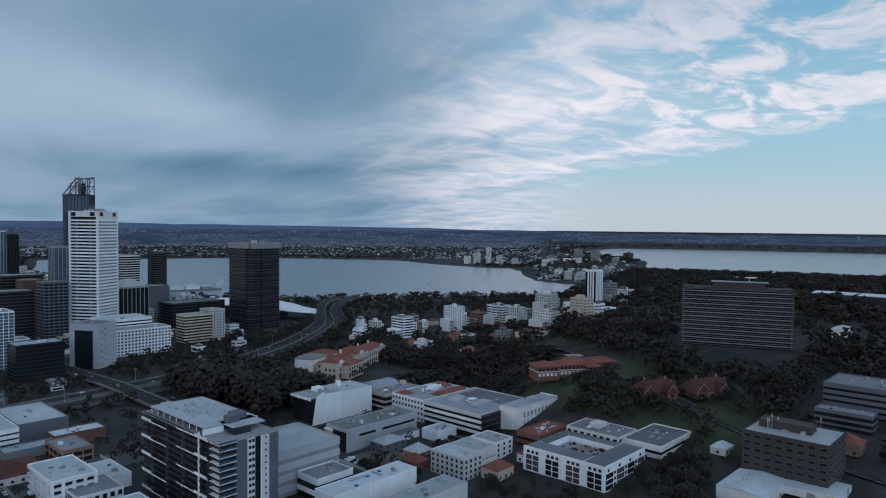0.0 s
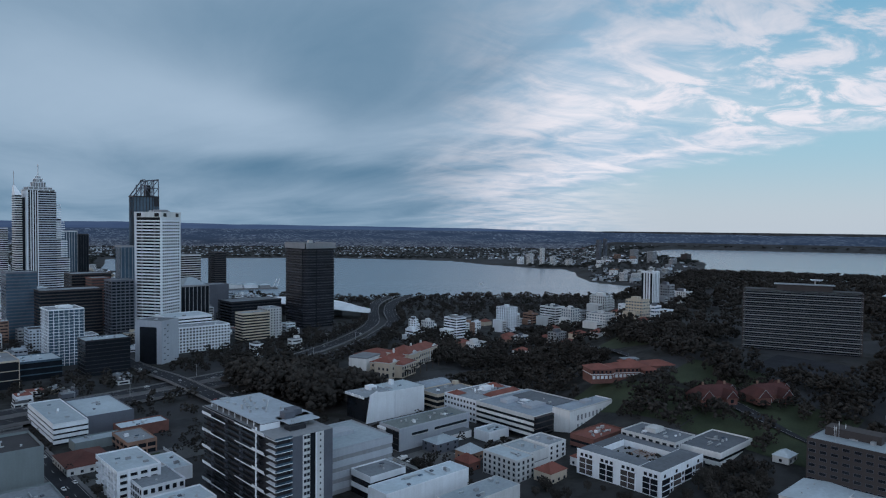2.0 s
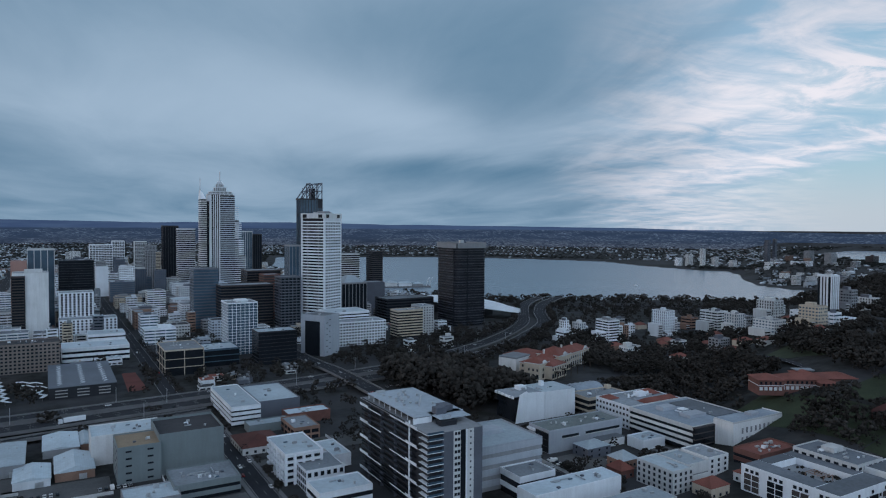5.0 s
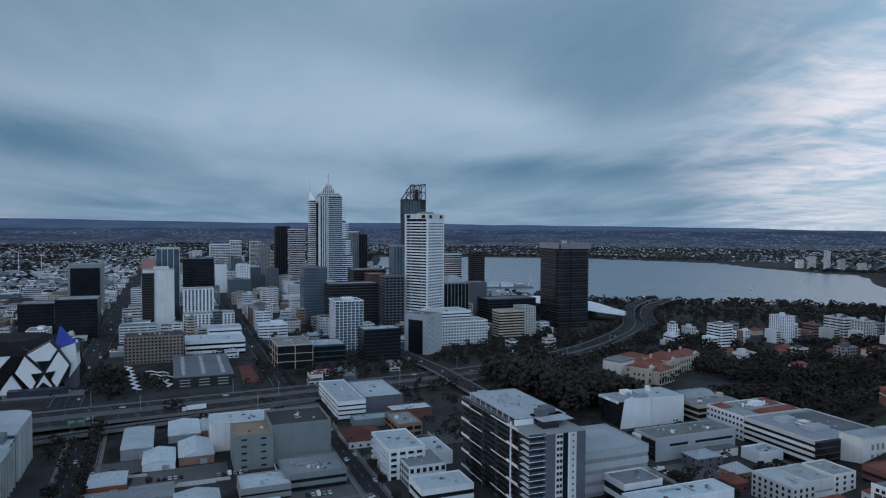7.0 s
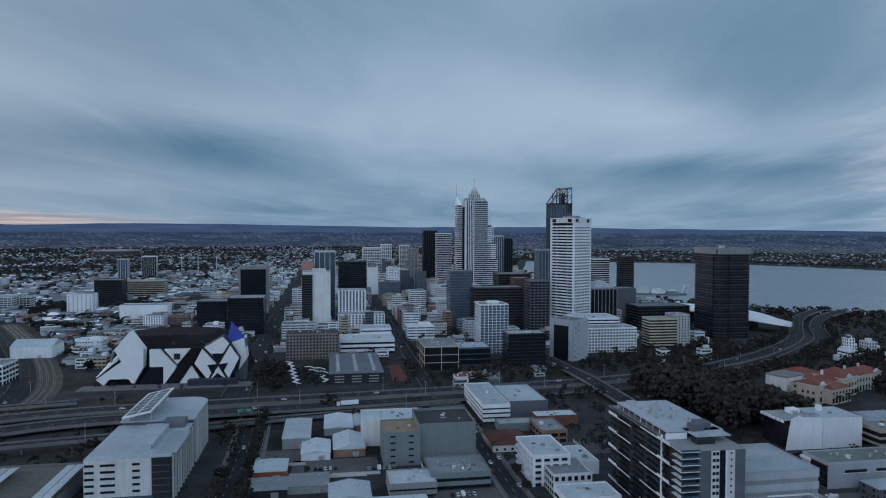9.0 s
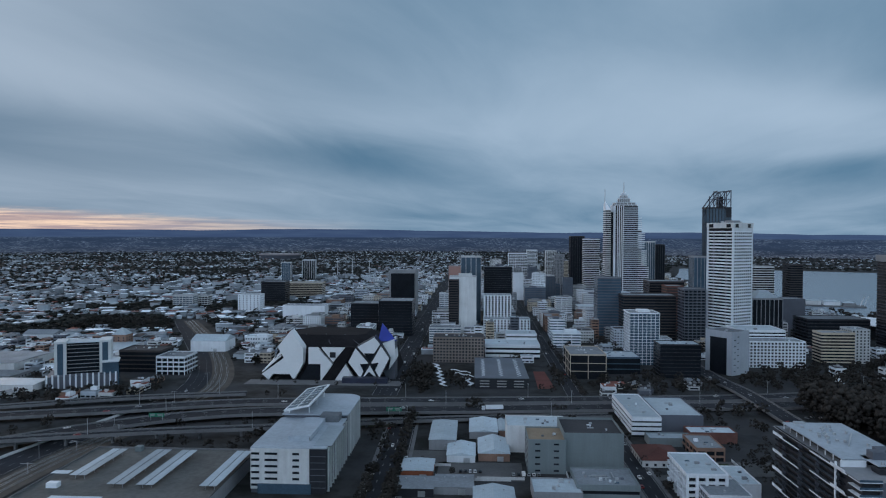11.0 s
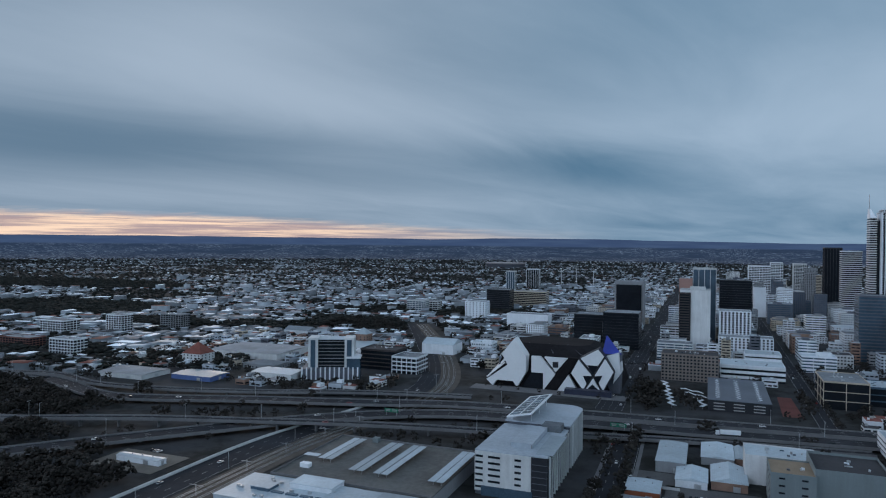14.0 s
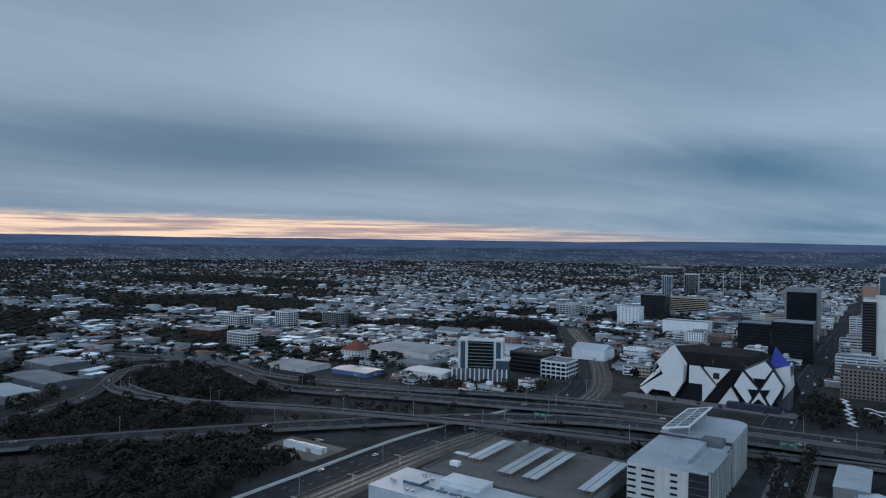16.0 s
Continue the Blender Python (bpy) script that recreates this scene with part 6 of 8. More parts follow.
def old_house(x, y, rz, wide):
    """A rambling single-storey house with a long hall, cross gables and chimneys."""
    z0 = ground_z(x, y)
    mark(x - 16, x + 16, y - 16, y + 16, 0)
    root = thing("house", x, y, z0, "rambling old brick house with steep red gables", "house", "old houses on the slope", rz)
    for w, d, h, px_, py_, rise, turn in ((wide, 13, 5, 0, 0, 6.5, 0), (12, 9, 5, -wide * 0.36, -7, 5.5, 90), (11, 8, 4.5, wide * 0.18, -7, 5, 90), (14, 10, 5, wide * 0.4, 6, 6, 90)):
        r = radians(turn)
        part = block("wall", root, w, d, h, (px_, py_, 0), REDBRICK, rz=turn)
        v, f = hip(w, d, rise, 0.7, turn == 90)
        roof = piece("roof", raw_mesh("roof", v, f, OLDTILE), root, (px_, py_, h), turn)
        if turn == 90:
            for s in (-1, 1):
                rod("bargeboard", root, (px_ + s * (d / 2 + 0.7), py_ - w / 2 - 0.72, h), (px_, py_ - w / 2 - 0.72, h + rise), 0.18, GREY)
            block("gable_window", root, 2.2, 0.2, 2.4, (px_, py_ - w / 2 - 0.06, 1.2), GLASS)
    for i in range(5):
        rod("verandah_post", root, (-wide * 0.15 + i * 1.8, -8.2, 0), (-wide * 0.15 + i * 1.8, -8.2, 3), 0.14, OFFWHITE)
    for q in (-wide * 0.2, wide * 0.3):
        block("chimney", root, 1.1, 1.1, 4.0, (q, 2, 9), BRICK)


old_house(456, 217, -30, 34)
old_house(480, 190, -30, 34)
for b, d, w, h, wall in ((51.0, 2860, 26, 70, OFFWHITE), (50.0, 2880, 36, 46, OFFWHITE), (51.9, 2850, 32, 38, OFFWHITE), (49.2, 2900, 36, 32, WHITE), (53.2, 2840, 36, 28, OFFWHITE), (55.6, 2780, 26, 84, MIDGREY), (56.1, 2800, 20, 82, MIDGREY),
                        (58.4, 2620, 40, 42, GREY), (59.8, 2500, 44, 40, GREY), (57.6, 2080, 30, 26, OFFWHITE), (58.6, 2090, 34, 24, OFFWHITE), (59.4, 2110, 20, 26, WHITE), (60.5, 2180, 36, 22, GREY), (56.8, 2240, 34, 16, OFFWHITE), (62.4, 2700, 50, 26, BROWN)):
    x, y = d * math.sin(radians(b)), d * math.cos(radians(b))
    zz = level(b, d) - 1
    city_block(x, x + w * 0.7, y, y + w * 0.5, h, "pale apartment tower on the far shore", "tall" if h > 40 else "grid", wall, GLASS, ROOFG, "towers on the far shore", "apartment_tower", "apartment tower", 0, zz)

r_pen = random.Random(12)
for k in range(34):
    b, d = r_pen.uniform(54.8, 62.0), r_pen.uniform(2150, 2750)
    if water_at(b, d) > -1.0:
        continue
    x, y = d * math.sin(radians(b)), d * math.cos(radians(b))
    w, h = r_pen.uniform(14, 30), r_pen.choice((8, 10, 12, 16, 20))
    zz = level(b, d) - 1
    city_block(x, x + w, y, y + w * 0.6, h, "low pale apartments on the far shore", r_pen.choice(("grid", "ribbon")), r_pen.choice((OFFWHITE, OFFWHITE, GREY, WHITE, BRICK)), GLASS, r_pen.choice((ROOFW, ROOFG, ROOFM)), "apartments on the far shore", "apartment_building", "apartment building", 0, zz)


def stadium():
    x, y = 3900 * math.sin(radians(-16)), 3900 * math.cos(radians(-16))
    root = thing("stadium", x, y, 0, "low oval stadium with a pale red rim", "stadium")
    ring = [(115 * math.cos(radians(a)), 85 * math.sin(radians(a))) for a in range(0, 360, 15)]
    loft("bowl", root, [(a * 0.9, c * 0.9) for a, c in ring], ring, 0, 22, MIDGREY)
    loft("roof_rim", root, ring, [(a * 1.05, c * 1.05) for a, c in ring], 22, 28, mat("stadium_rim", (0.40, 0.36, 0.37), 0.7, vary=0.1), "pale roof rim")


stadium()


# crane shapes stand in for the pale arches of the far bridge
def crane(x, y, h, turn):
    root = thing("tower_crane", x, y, 0, "pale crane shape standing in for a far bridge arch", "crane", "cranes over the city", turn)
    rod("mast", root, (0, 0, 0), (0, 0, h), 1.0, OFFWHITE)
    rod("jib", root, (0, 0, h), (34, 0, h + 14), 0.8, OFFWHITE)
    rod("counter_jib", root, (0, 0, h), (-12, 0, h), 0.9, OFFWHITE)
    rod("tie", root, (-12, 0, h + 1), (0, 0, h + 10), 0.3, METAL)
    rod("tie", root, (0, 0, h + 10), (34, 0, h + 14), 0.3, METAL)
    rod("apex", root, (0, 0, h), (0, 0, h + 10), 0.6, OFFWHITE)


for b, d, h, turn in ((-11.4, 2300, 50, 30), (-10.2, 2350, 56, 150), (-8.8, 2400, 48, 60)):
    crane(d * math.sin(radians(b)), d * math.cos(radians(b)), h, turn)


def boat(b, d, turn):
    root = thing("boat", d * math.sin(radians(b)), d * math.cos(radians(b)), WATER_Z, "small white motor boat on the river", "boat", "boats on the river", turn)
    loft("hull", root, [(-7, -1.6), (6, -1.6), (9, 0), (6, 1.6), (-7, 1.6)], [(-7.5, -2.2), (6, -2.2), (10.5, 0), (6, 2.2), (-7.5, 2.2)], -0.3, 1.6, WHITE)
    block("cabin", root, 7, 3.2, 2.2, (-1, 0, 1.6), WHITE)
    block("windscreen", root, 7.1, 3.3, 0.7, (-1, 0, 2.6), GLASS)


boat(36.9, 1545, 20)
boat(38.1, 1560, 160)
boat(46.0, 1900, 70)

r_houses = random.Random(5)
for k in range(58):
    b, d = r_houses.uniform(42.5, 61), r_houses.uniform(760, 1010)
    x, y = d * math.sin(radians(b)), d * math.cos(radians(b))
    if not free(x, y, 10):
        continue
    w = r_houses.uniform(12, 20)
    if r_houses.random() < 0.45:
        house(x, y, w, w * 0.7, 6, 3.5, "brick house with a red tiled hip roof among trees", r_houses.choice((BRICK, CREAM, OFFWHITE)), TERRA, windows=False, group="houses among the trees")
    else:
        h = r_houses.uniform(9, 16)
        z0 = ground_z(x, y)
        city_block(x, x + w, y, y + w * 0.7, h, "low pale flats among trees", r_houses.choice(("grid", "ribbon")), r_houses.choice((WHITE, OFFWHITE, OFFWHITE, GREY)), r_houses.choice((GLASS, BLUEGLASS)), r_houses.choice((ROOFW, ROOFG)), "flats among the trees", "apartment_building", "apartment building", 1, z0)


def ferry_terminal():
    root = thing("ferry_terminal", 784, 1560, WATER_Z, "low ferry terminal with pale roofs on a jetty", "ferry terminal", rz=-18)
    block("jetty", root, 150, 34, 3.0, (0, 0, 0), CONCRETE)
    for x, w, h, m in ((-58, 26, 7, WHITE), (-26, 30, 9, OFFWHITE), (10, 32, 8, WHITE), (44, 24, 6, GREY)):
        block("hall", root, w, 20, h, (x, 0, 3), m)
        v, f = hip(w, 20, 3.0, 1.0)
        piece("roof", raw_mesh("roof", v, f, ROOFW), root, (x, 0, 3 + h))
    for x in (66, 74):
        rod("arch", root, (x, 0, 3), (x + 8, 0, 24), 0.8, WHITE)
    for k in range(7):
        block("landing", root, 3, 16, 1.2, (-66 + 20 * k, 24, 0), CONCRETE)


ferry_terminal()
for y0 in (150, 202):
    shed(962, 1008, y0, y0 + 46, 66, "covered reservoir with a wide pale roof", DARK, ROOFW, False, 1.5, "reservoir", ribs=False)
house(742, 163, 22, 14, 9, 2.5, "pale roofed lodge among dark trees", OFFWHITE, ROOFW)
r_far = random.Random(44)
for k in range(60):
    b, d = r_far.uniform(1.2, 9.5), r_far.uniform(1480, 2350)
    x, y = d * math.sin(radians(b)), d * math.cos(radians(b))
    w = r_far.uniform(18, 30)
    if not free(x + w / 2, y + w / 2, w * 0.6):
        continue
    h = r_far.choice((30, 36, 42, 50, 58, 66, 76, 84))
    wall, pane = r_far.choice(((WHITE, GLASS), (WHITE, BLUEGLASS), (OFFWHITE, GLASS), (GREY, GLASS), (MIDGREY, BLUEGLASS), (CREAM, GLASS)))
    city_block(x, x + w, y, y + w * 0.8, h, "slim city apartment tower with window rows", r_far.choice(("grid", "tall", "ribbon")), wall, pane, ROOFG, "slim towers of the east city", "apartment_tower", "apartment tower", 1)


# ---- roads ----
def curve_points(pts, gap=7.0):
    """Points along a smooth line through the given ones."""
    out = []
    q = [pts[0]] + list(pts) + [pts[-1]]
    for i in range(1, len(q) - 2):
        p0, p1, p2, p3 = (Vector(p) for p in q[i - 1:i + 3])
        n = max(2, int((p2 - p1).length / gap))
        for k in range(n):
            t = k / n
            out.append(0.5 * (2 * p1 + (p2 - p0) * t + (2 * p0 - 5 * p1 + 4 * p2 - p3) * t * t + (3 * p1 - p0 - 3 * p2 + p3) * t ** 3))
    return out + [Vector(q[-1])]


def ribbon(line, off0, off1, dz0, dz1):
    """A strip with thickness along a line, between two sideways offsets and two heights."""
    v, f = [], []
    for i, p in enumerate(line):
        t = (line[min(i + 1, len(line) - 1)] - line[max(i - 1, 0)])
        s = Vector((t.y, -t.x, 0)).normalized()
        a, b = p + s * off0, p + s * off1
        v += [(a.x, a.y, a.z + dz0), (b.x, b.y, b.z + dz0), (b.x, b.y, b.z + dz1), (a.x, a.y, a.z + dz1)]
    for i in range(len(line) - 1):
        k = 4 * i
        f += [(k + 3, k + 2, k + 6, k + 7), (k, k + 4, k + 5, k + 1), (k + 1, k + 5, k + 6, k + 2), (k, k + 3, k + 7, k + 4)]
    n = 4 * (len(line) - 1)
    return v, f + [(0, 1, 2, 3), (n, n + 3, n + 2, n + 1)]


ROADS = {}


def road(key, label, pts, width, lanes=2, barrier=False, raised=False, surface=ASPHALT, edge=True):
    pts = [(x, y, z + (0.0 if raised else ground_z(x, y) + 0.12)) for x, y, z in pts]
    line = curve_points(pts)
    ROADS[key] = (line, width, lanes)
    for p in line:
        mark(p.x - width / 2, p.x + width / 2, p.y - width / 2, p.y + width / 2, 0.0)
    h = width / 2
    root = new("road")
    tagged(root, label, "road", kind="structure")
    piece("carriageway", raw_mesh("carriageway", *ribbon(line, -h, h, -1.1 if raised else -0.4, 0), surface), root)
    if barrier:
        for s in (-1, 1):
            piece("barrier", raw_mesh("barrier", *ribbon(line, s * (h - 0.1), s * (h + 0.35), -1.3 if raised else -0.3, 0.95), CONCRETE), root, label="pale concrete barrier")
    if raised:
        for i in range(3, len(line) - 2, 4):
            p = line[i]
            g = ground_z(p.x, p.y)
            if p.z - g > 2.2:
                block("pillar", root, 1.6, 1.6, p.z - 1.1 - g, (p.x, p.y, g), CONCRETE)
    # paint
    bm_v, bm_f = [], []
    for k in range(lanes + 1):
        off = -h + 0.8 + (width - 1.6) * k / lanes
        solid = k in (0, lanes)
        if solid and not edge:
            continue
        for i in range(0, len(line) - 1, 1 if solid else 2):
            a, b = line[i], line[i + 1]
            if not solid:
                b = a + (b - a) * 0.6
            t = (b - a)
            s = Vector((t.y, -t.x, 0)).normalized()
            j = len(bm_v)
            for p, o in ((a, off - 0.12), (a, off + 0.12), (b, off + 0.12), (b, off - 0.12)):
                w = p + s * o
                bm_v.append((w.x, w.y, w.z + 0.03))
            bm_f.append((j, j + 1, j + 2, j + 3))
    piece("lane_marking", raw_mesh("lane_marking", bm_v, bm_f, PAINT), root)
    return line


road("north", "wide dark freeway carriageway with concrete barriers", [(900, 1075, 1), (800, 1000, 1), (715, 905, 1), (640, 800, 1), (555, 725, 1), (465, 660, 1), (350, 605, 1), (235, 580, 2), (105, 562, 3.2), (0, 549, 3.6), (-100, 538, 4.0),
     (-200, 522, 4.0), (-282, 474, 4.0), (-357, 396, 4.5), (-427, 313, 5), (-500, 215, 5), (-570, 110, 4.5), (-640, 0, 4)], 20, 4, True, True)
road("south", "wide dark freeway carriageway beside the first", [(870, 1098, 1), (770, 1015, 1), (688, 915, 1), (612, 815, 1), (530, 742, 1), (440, 682, 1), (335, 634, 1), (228, 606, 2), (105, 588, 3.2), (0, 577, 3.6), (-100, 567, 4),
     (-200, 556, 4), (-290, 527, 4), (-382, 500, 4), (-456, 473, 4), (-514, 464, 4), (-618, 497, 3), (-730, 500, 2), (-820, 480, 1)], 18, 4, True, True)
road("flyover", "long curved concrete flyover on pillars", [(-610, 372, 6), (-561, 363, 6.5), (-501, 367, 7), (-462, 384, 7), (-400, 408, 7.5), (-327, 431, 7.5), (-262, 452, 7.2), (-200, 468, 6.8), (-140, 484, 5.5), (-38, 516, 3.6), (50, 531, 3), (107, 540, 2.6)], 9, 2, True, True)
road("loop", "curved freeway loop ramp on pillars", [(-462, 384, 7), (-510, 362, 7), (-561, 352, 7), (-620, 362, 6), (-665, 392, 5.5), (-690, 440, 5), (-668, 490, 4), (-625, 500, 4)], 9, 2, True, True)
road("outer", "outer freeway ramp joining the loop", [(-760, 330, 3), (-735, 400, 4), (-748, 455, 4), (-730, 492, 3), (-640, 520, 3), (-560, 500, 3.5), (-480, 505, 4), (-390, 530, 4), (-300, 566, 4), (-200, 590, 4)], 9, 2, True, True)
road("west", "road bridge ramp rising past dark trees", [(-500, 120, 4), (-562, 241, 5), (-592, 320, 5.5), (-640, 375, 6), (-690, 420, 5)], 11, 2, True, True)
road("corridor", "broad worn freeway corridor with a pale edge wall", [(-296, 180, 0), (-294, 300, 0), (-292, 400, 0), (-280, 470, 0), (-264, 540, 0), (-266, 640, 0), (-308, 760, 0), (-388, 920, 0), (-480, 1100, 0)], 24, 3, False)
v, f = ribbon(curve_points([(-308, 180, 0.1), (-306, 300, 0.1), (-304, 400, 0.1), (-292, 470, 0.1), (-276, 540, 0.1)]), -0.5, 0.5, 0, 1.6)
tagged(new("edge_wall", raw_mesh("edge_wall", v, f, OFFWHITE)), "long pale concrete edge wall beside the freeway", "wall", kind="structure")
BALLAST = mat("track_ballast", (0.085, 0.074, 0.064), 0.95, vary=0.35, scale=0.3)
track = curve_points([(-270, 180, 0.1), (-268, 300, 0.1), (-266, 400, 0.1), (-256, 470, 0.1), (-241, 540, 0.1), (-244, 640, 0.1), (-286, 760, 0.1), (-366, 920, 0.1), (-466, 1100, 0.1)])
railway = tagged(new("railway"), "railway tracks on brown ballast beside the freeway", "railway", kind="structure")
piece("ballast", raw_mesh("ballast", *ribbon(track, -11, 11, -0.3, 0.15), BALLAST), railway)
for p in track:
    mark(p.x - 11, p.x + 11, p.y - 4, p.y + 4, 0.0)
for off in (-8, -6.4, -3, -1.4, 3, 4.6):
    piece("rail", raw_mesh("rail", *ribbon(track, off, off + 0.16, 0.15, 0.36), METAL), railway)
for i in range(6, 44, 6):
    q = track[i]
    block("catenary_mast", railway, 0.3, 0.3, 7, (q.x, q.y, 0.1), METAL)
    block("catenary_arm", railway, 9, 0.2, 0.2, (q.x, q.y, 6.4), METAL)
road("wellington", "straight city street running between tall blocks", [(-80, 606, 0), (-80, 1000, 0), (-80, 1500, 0), (-80, 2300, 0)], 24, 4)
road("murray", "narrow city street between low blocks", [(90, 602, 0), (90, 900, 0), (90, 1400, 0), (90, 2100, 0)], 14, 2)
road("office_street", "tree lined street beside the white office", [(-52, 150, 0), (-52, 300, 0), (-52, 420, 0), (-55, 545, 0)], 20, 4)
road("bridge_street", "city street crossing the freeway", [(240, 480, 3.5), (240, 560, 4.5), (240, 620, 4.5), (240, 700, 1.5), (240, 860, 0.5)], 16, 3, True, True)
road("side_street", "narrow street between white flats", [(101, 280, 0), (101, 400, 0), (101, 530, 0)], 12, 2)
road("west_street", "narrow street between office blocks", [(255, 180, 0), (255, 300, 0), (256, 400, 0), (262, 480, 0)], 12, 2)
road("back_street", "service street behind low workshops", [(-60, 345, 0), (20, 345, 0), (100, 345, 0)], 10, 2)
road("cross_street", "city street crossing between blocks", [(-300, 860, 0), (-80, 850, 0), (90, 845, 0), (300, 840, 0), (420, 836, 0)], 14, 2)
road("hill_road", "road rising past dark trees", [(420, 60, 0), (436, 140, 0), (470, 230, 0), (530, 330, 0), (600, 420, 0)], 12, 2)
road("shore", "riverside freeway behind a line of trees", [(760, 960, 0.5), (860, 1010, 0.5), (980, 980, 0.5), (1090, 900, 0.5), (1215, 800, 0.5), (1330, 772, 0.5), (1480, 790, 0.5), (1600, 826, 0.8), (1705, 862, 1), (1830, 925, 1), (1960, 1000, 1), (2170, 1130, 1), (2400, 1300, 1)], 22, 4)
for y in (1010, 1180, 1360, 1560, 1780, 2000):
    road("street", "cross street between city blocks", [(-240, y, 0), (90, y - 4, 0), (300, y - 8, 0), (460, y - 12, 0)], 12, 2)


# ---- cars ----
def car_model(colour, van=False):
    root = new("van" if van else "car")
    L, W, H = (5.2, 2.0, 2.1) if van else (4.5, 1.8, 1.45)
    bm = bmesh.new()
    prof = [(-L / 2, 0.35), (L / 2, 0.35), (L / 2, 0.75), (L * 0.3, 0.92), (-L / 2, 0.95)] if not van else [(-L / 2, 0.35), (L / 2, 0.35), (L / 2, 0.9), (L * 0.36, 1.2), (L * 0.26, H), (-L / 2, H)]
    a = [bm.verts.new((x, -W / 2, z)) for x, z in prof]
    b = [bm.verts.new((x, W / 2, z)) for x, z in prof]
    bm.faces.new(a)
    bm.faces.new(b[::-1])
    for i in range(len(a)):
        j = (i + 1) % len(a)
        bm.faces.new((a[j], a[i], b[i], b[j]))
    bmesh.ops.recalc_face_normals(bm, faces=bm.faces)
    n = len(bm.faces)
    for x in (-L * 0.31, L * 0.31):
        for y in (-W / 2 + 0.1, W / 2 - 0.1):
            bmesh.ops.create_cone(bm, cap_ends=True, segments=8, radius1=0.33, radius2=0.33, depth=0.24, matrix=Matrix.Translation((x, y, 0.33)) @ Matrix.Rotation(radians(90), 4, "X"))
    bm.faces.ensure_lookup_table()
    for i, face in enumerate(bm.faces):
        face.material_index = 0 if i < n else 1
    piece("body", mesh_from("body", bm, (colour, DARK)), root)
    if not van:
        loft("cabin", root, [(-L * 0.42, -0.8), (L * 0.22, -0.8), (L * 0.22, 0.8), (-L * 0.42, 0.8)], [(-L * 0.3, -0.62), (L * 0.06, -0.62), (L * 0.06, 0.62), (-L * 0.3, 0.62)], 0.9, 1.4, GLASS, "dark cabin glass")
        block("cabin_roof", root, L * 0.36, 1.24, 0.06, (-L * 0.12, 0, 1.4), colour)
    return root


CAR_PAINT = [("white", mat("car_white", (0.7, 0.7, 0.7), 0.3)), ("silver", mat("car_silver", (0.4, 0.41, 0.43), 0.3, 0.4)), ("black", mat("car_black", (0.02, 0.02, 0.022), 0.25)), ("red", mat("car_red", (0.3, 0.03, 0.03), 0.3))]
MODELS = []
for cname, cm in CAR_PAINT:
    MODELS.append(tagged(car_model(cm), f"{cname} car driving on the road", "car", "cars on the roads"))
MODELS.append(tagged(car_model(CAR_PAINT[0][1], True), "white van driving on the road", "van", "cars on the roads"))
rc = random.Random(4)
used = set()


def put_car(m, x, y, z, a):
    k = MODELS.index(m)
    pose_m = Matrix.Translation((x, y, z)) @ Matrix.Rotation(a, 4, "Z")
    if k not in used:
        used.add(k)
        m.matrix_basis = pose_m
    else:
        copy_thing(m, pose_m)


for key, count, lo, hi in (("north", 14, 0.25, 0.95), ("south", 14, 0.25, 0.9), ("wellington", 14, 0.02, 0.4), ("corridor", 7, 0.05, 0.5), ("office_street", 6, 0.2, 0.95), ("bridge_street", 5, 0.1, 0.9), ("flyover", 2, 0.3, 0.9),
                           ("murray", 3, 0.05, 0.3), ("side_street", 4, 0.1, 0.9), ("west", 2, 0.3, 0.8), ("loop", 2, 0.2, 0.7), ("west_street", 3, 0.2, 0.9)):
    line, width, lanes = ROADS[key]
    for c in range(count):
        i = int((lo + (hi - lo) * (c + rc.random() * 0.8) / count) * (len(line) - 2))
        t = line[i + 1] - line[i]
        lane = rc.randrange(lanes)
        off = -width / 2 + 0.8 + (width - 1.6) * (lane + 0.5) / lanes
        s = Vector((t.y, -t.x, 0)).normalized()
        p = line[i] + s * off
        a = math.atan2(t.y, t.x) + (math.pi if key in ("south", "flyover") or (lanes % 2 == 0 and lane < lanes / 2 and key not in ("north",)) else 0)
        put_car(rc.choices(MODELS, (5, 4, 3, 1, 1))[0], p.x, p.y, p.z + 0.02, a)
for i in range(14):
    put_car(rc.choices(MODELS, (5, 4, 3, 1, 1))[0], 44 + 6.2 * (i % 7) + rc.uniform(-.3, .3), 486 + 22 * (i // 7), 0.1, math.pi / 2)
for i in range(10):
    put_car(rc.choices(MODELS, (5, 4, 3, 1, 1))[0], 262 + 5.5 * i, 548 + 3 * (i % 2), ground_z(262 + 5.5 * i, 548) + 0.1, math.pi / 2)


def lorry():
    p = ROADS["north"][0]
    q = min(p, key=lambda a: abs(a.x - 12))
    root = thing("lorry", q.x, q.y - 5, q.z + 0.02, "white articulated lorry driving on the freeway", "lorry", rz=8)
    block("trailer", root, 14, 2.6, 2.9, (3, 0, 1.1), WHITE)
    block("cab", root, 2.6, 2.5, 2.8, (-6, 0, 0.6), WHITE)
    block("windscreen", root, 0.1, 2.2, 1.0, (-7.32, 0, 2.0), GLASS)
    for x in (-6, 5, 6.4, 7.8):
        for y in (-1.1, 1.1):
            rod("wheel", root, (x, y - 0.15, 0.5), (x, y + 0.15, 0.5), 0.5, DARK)


lorry()


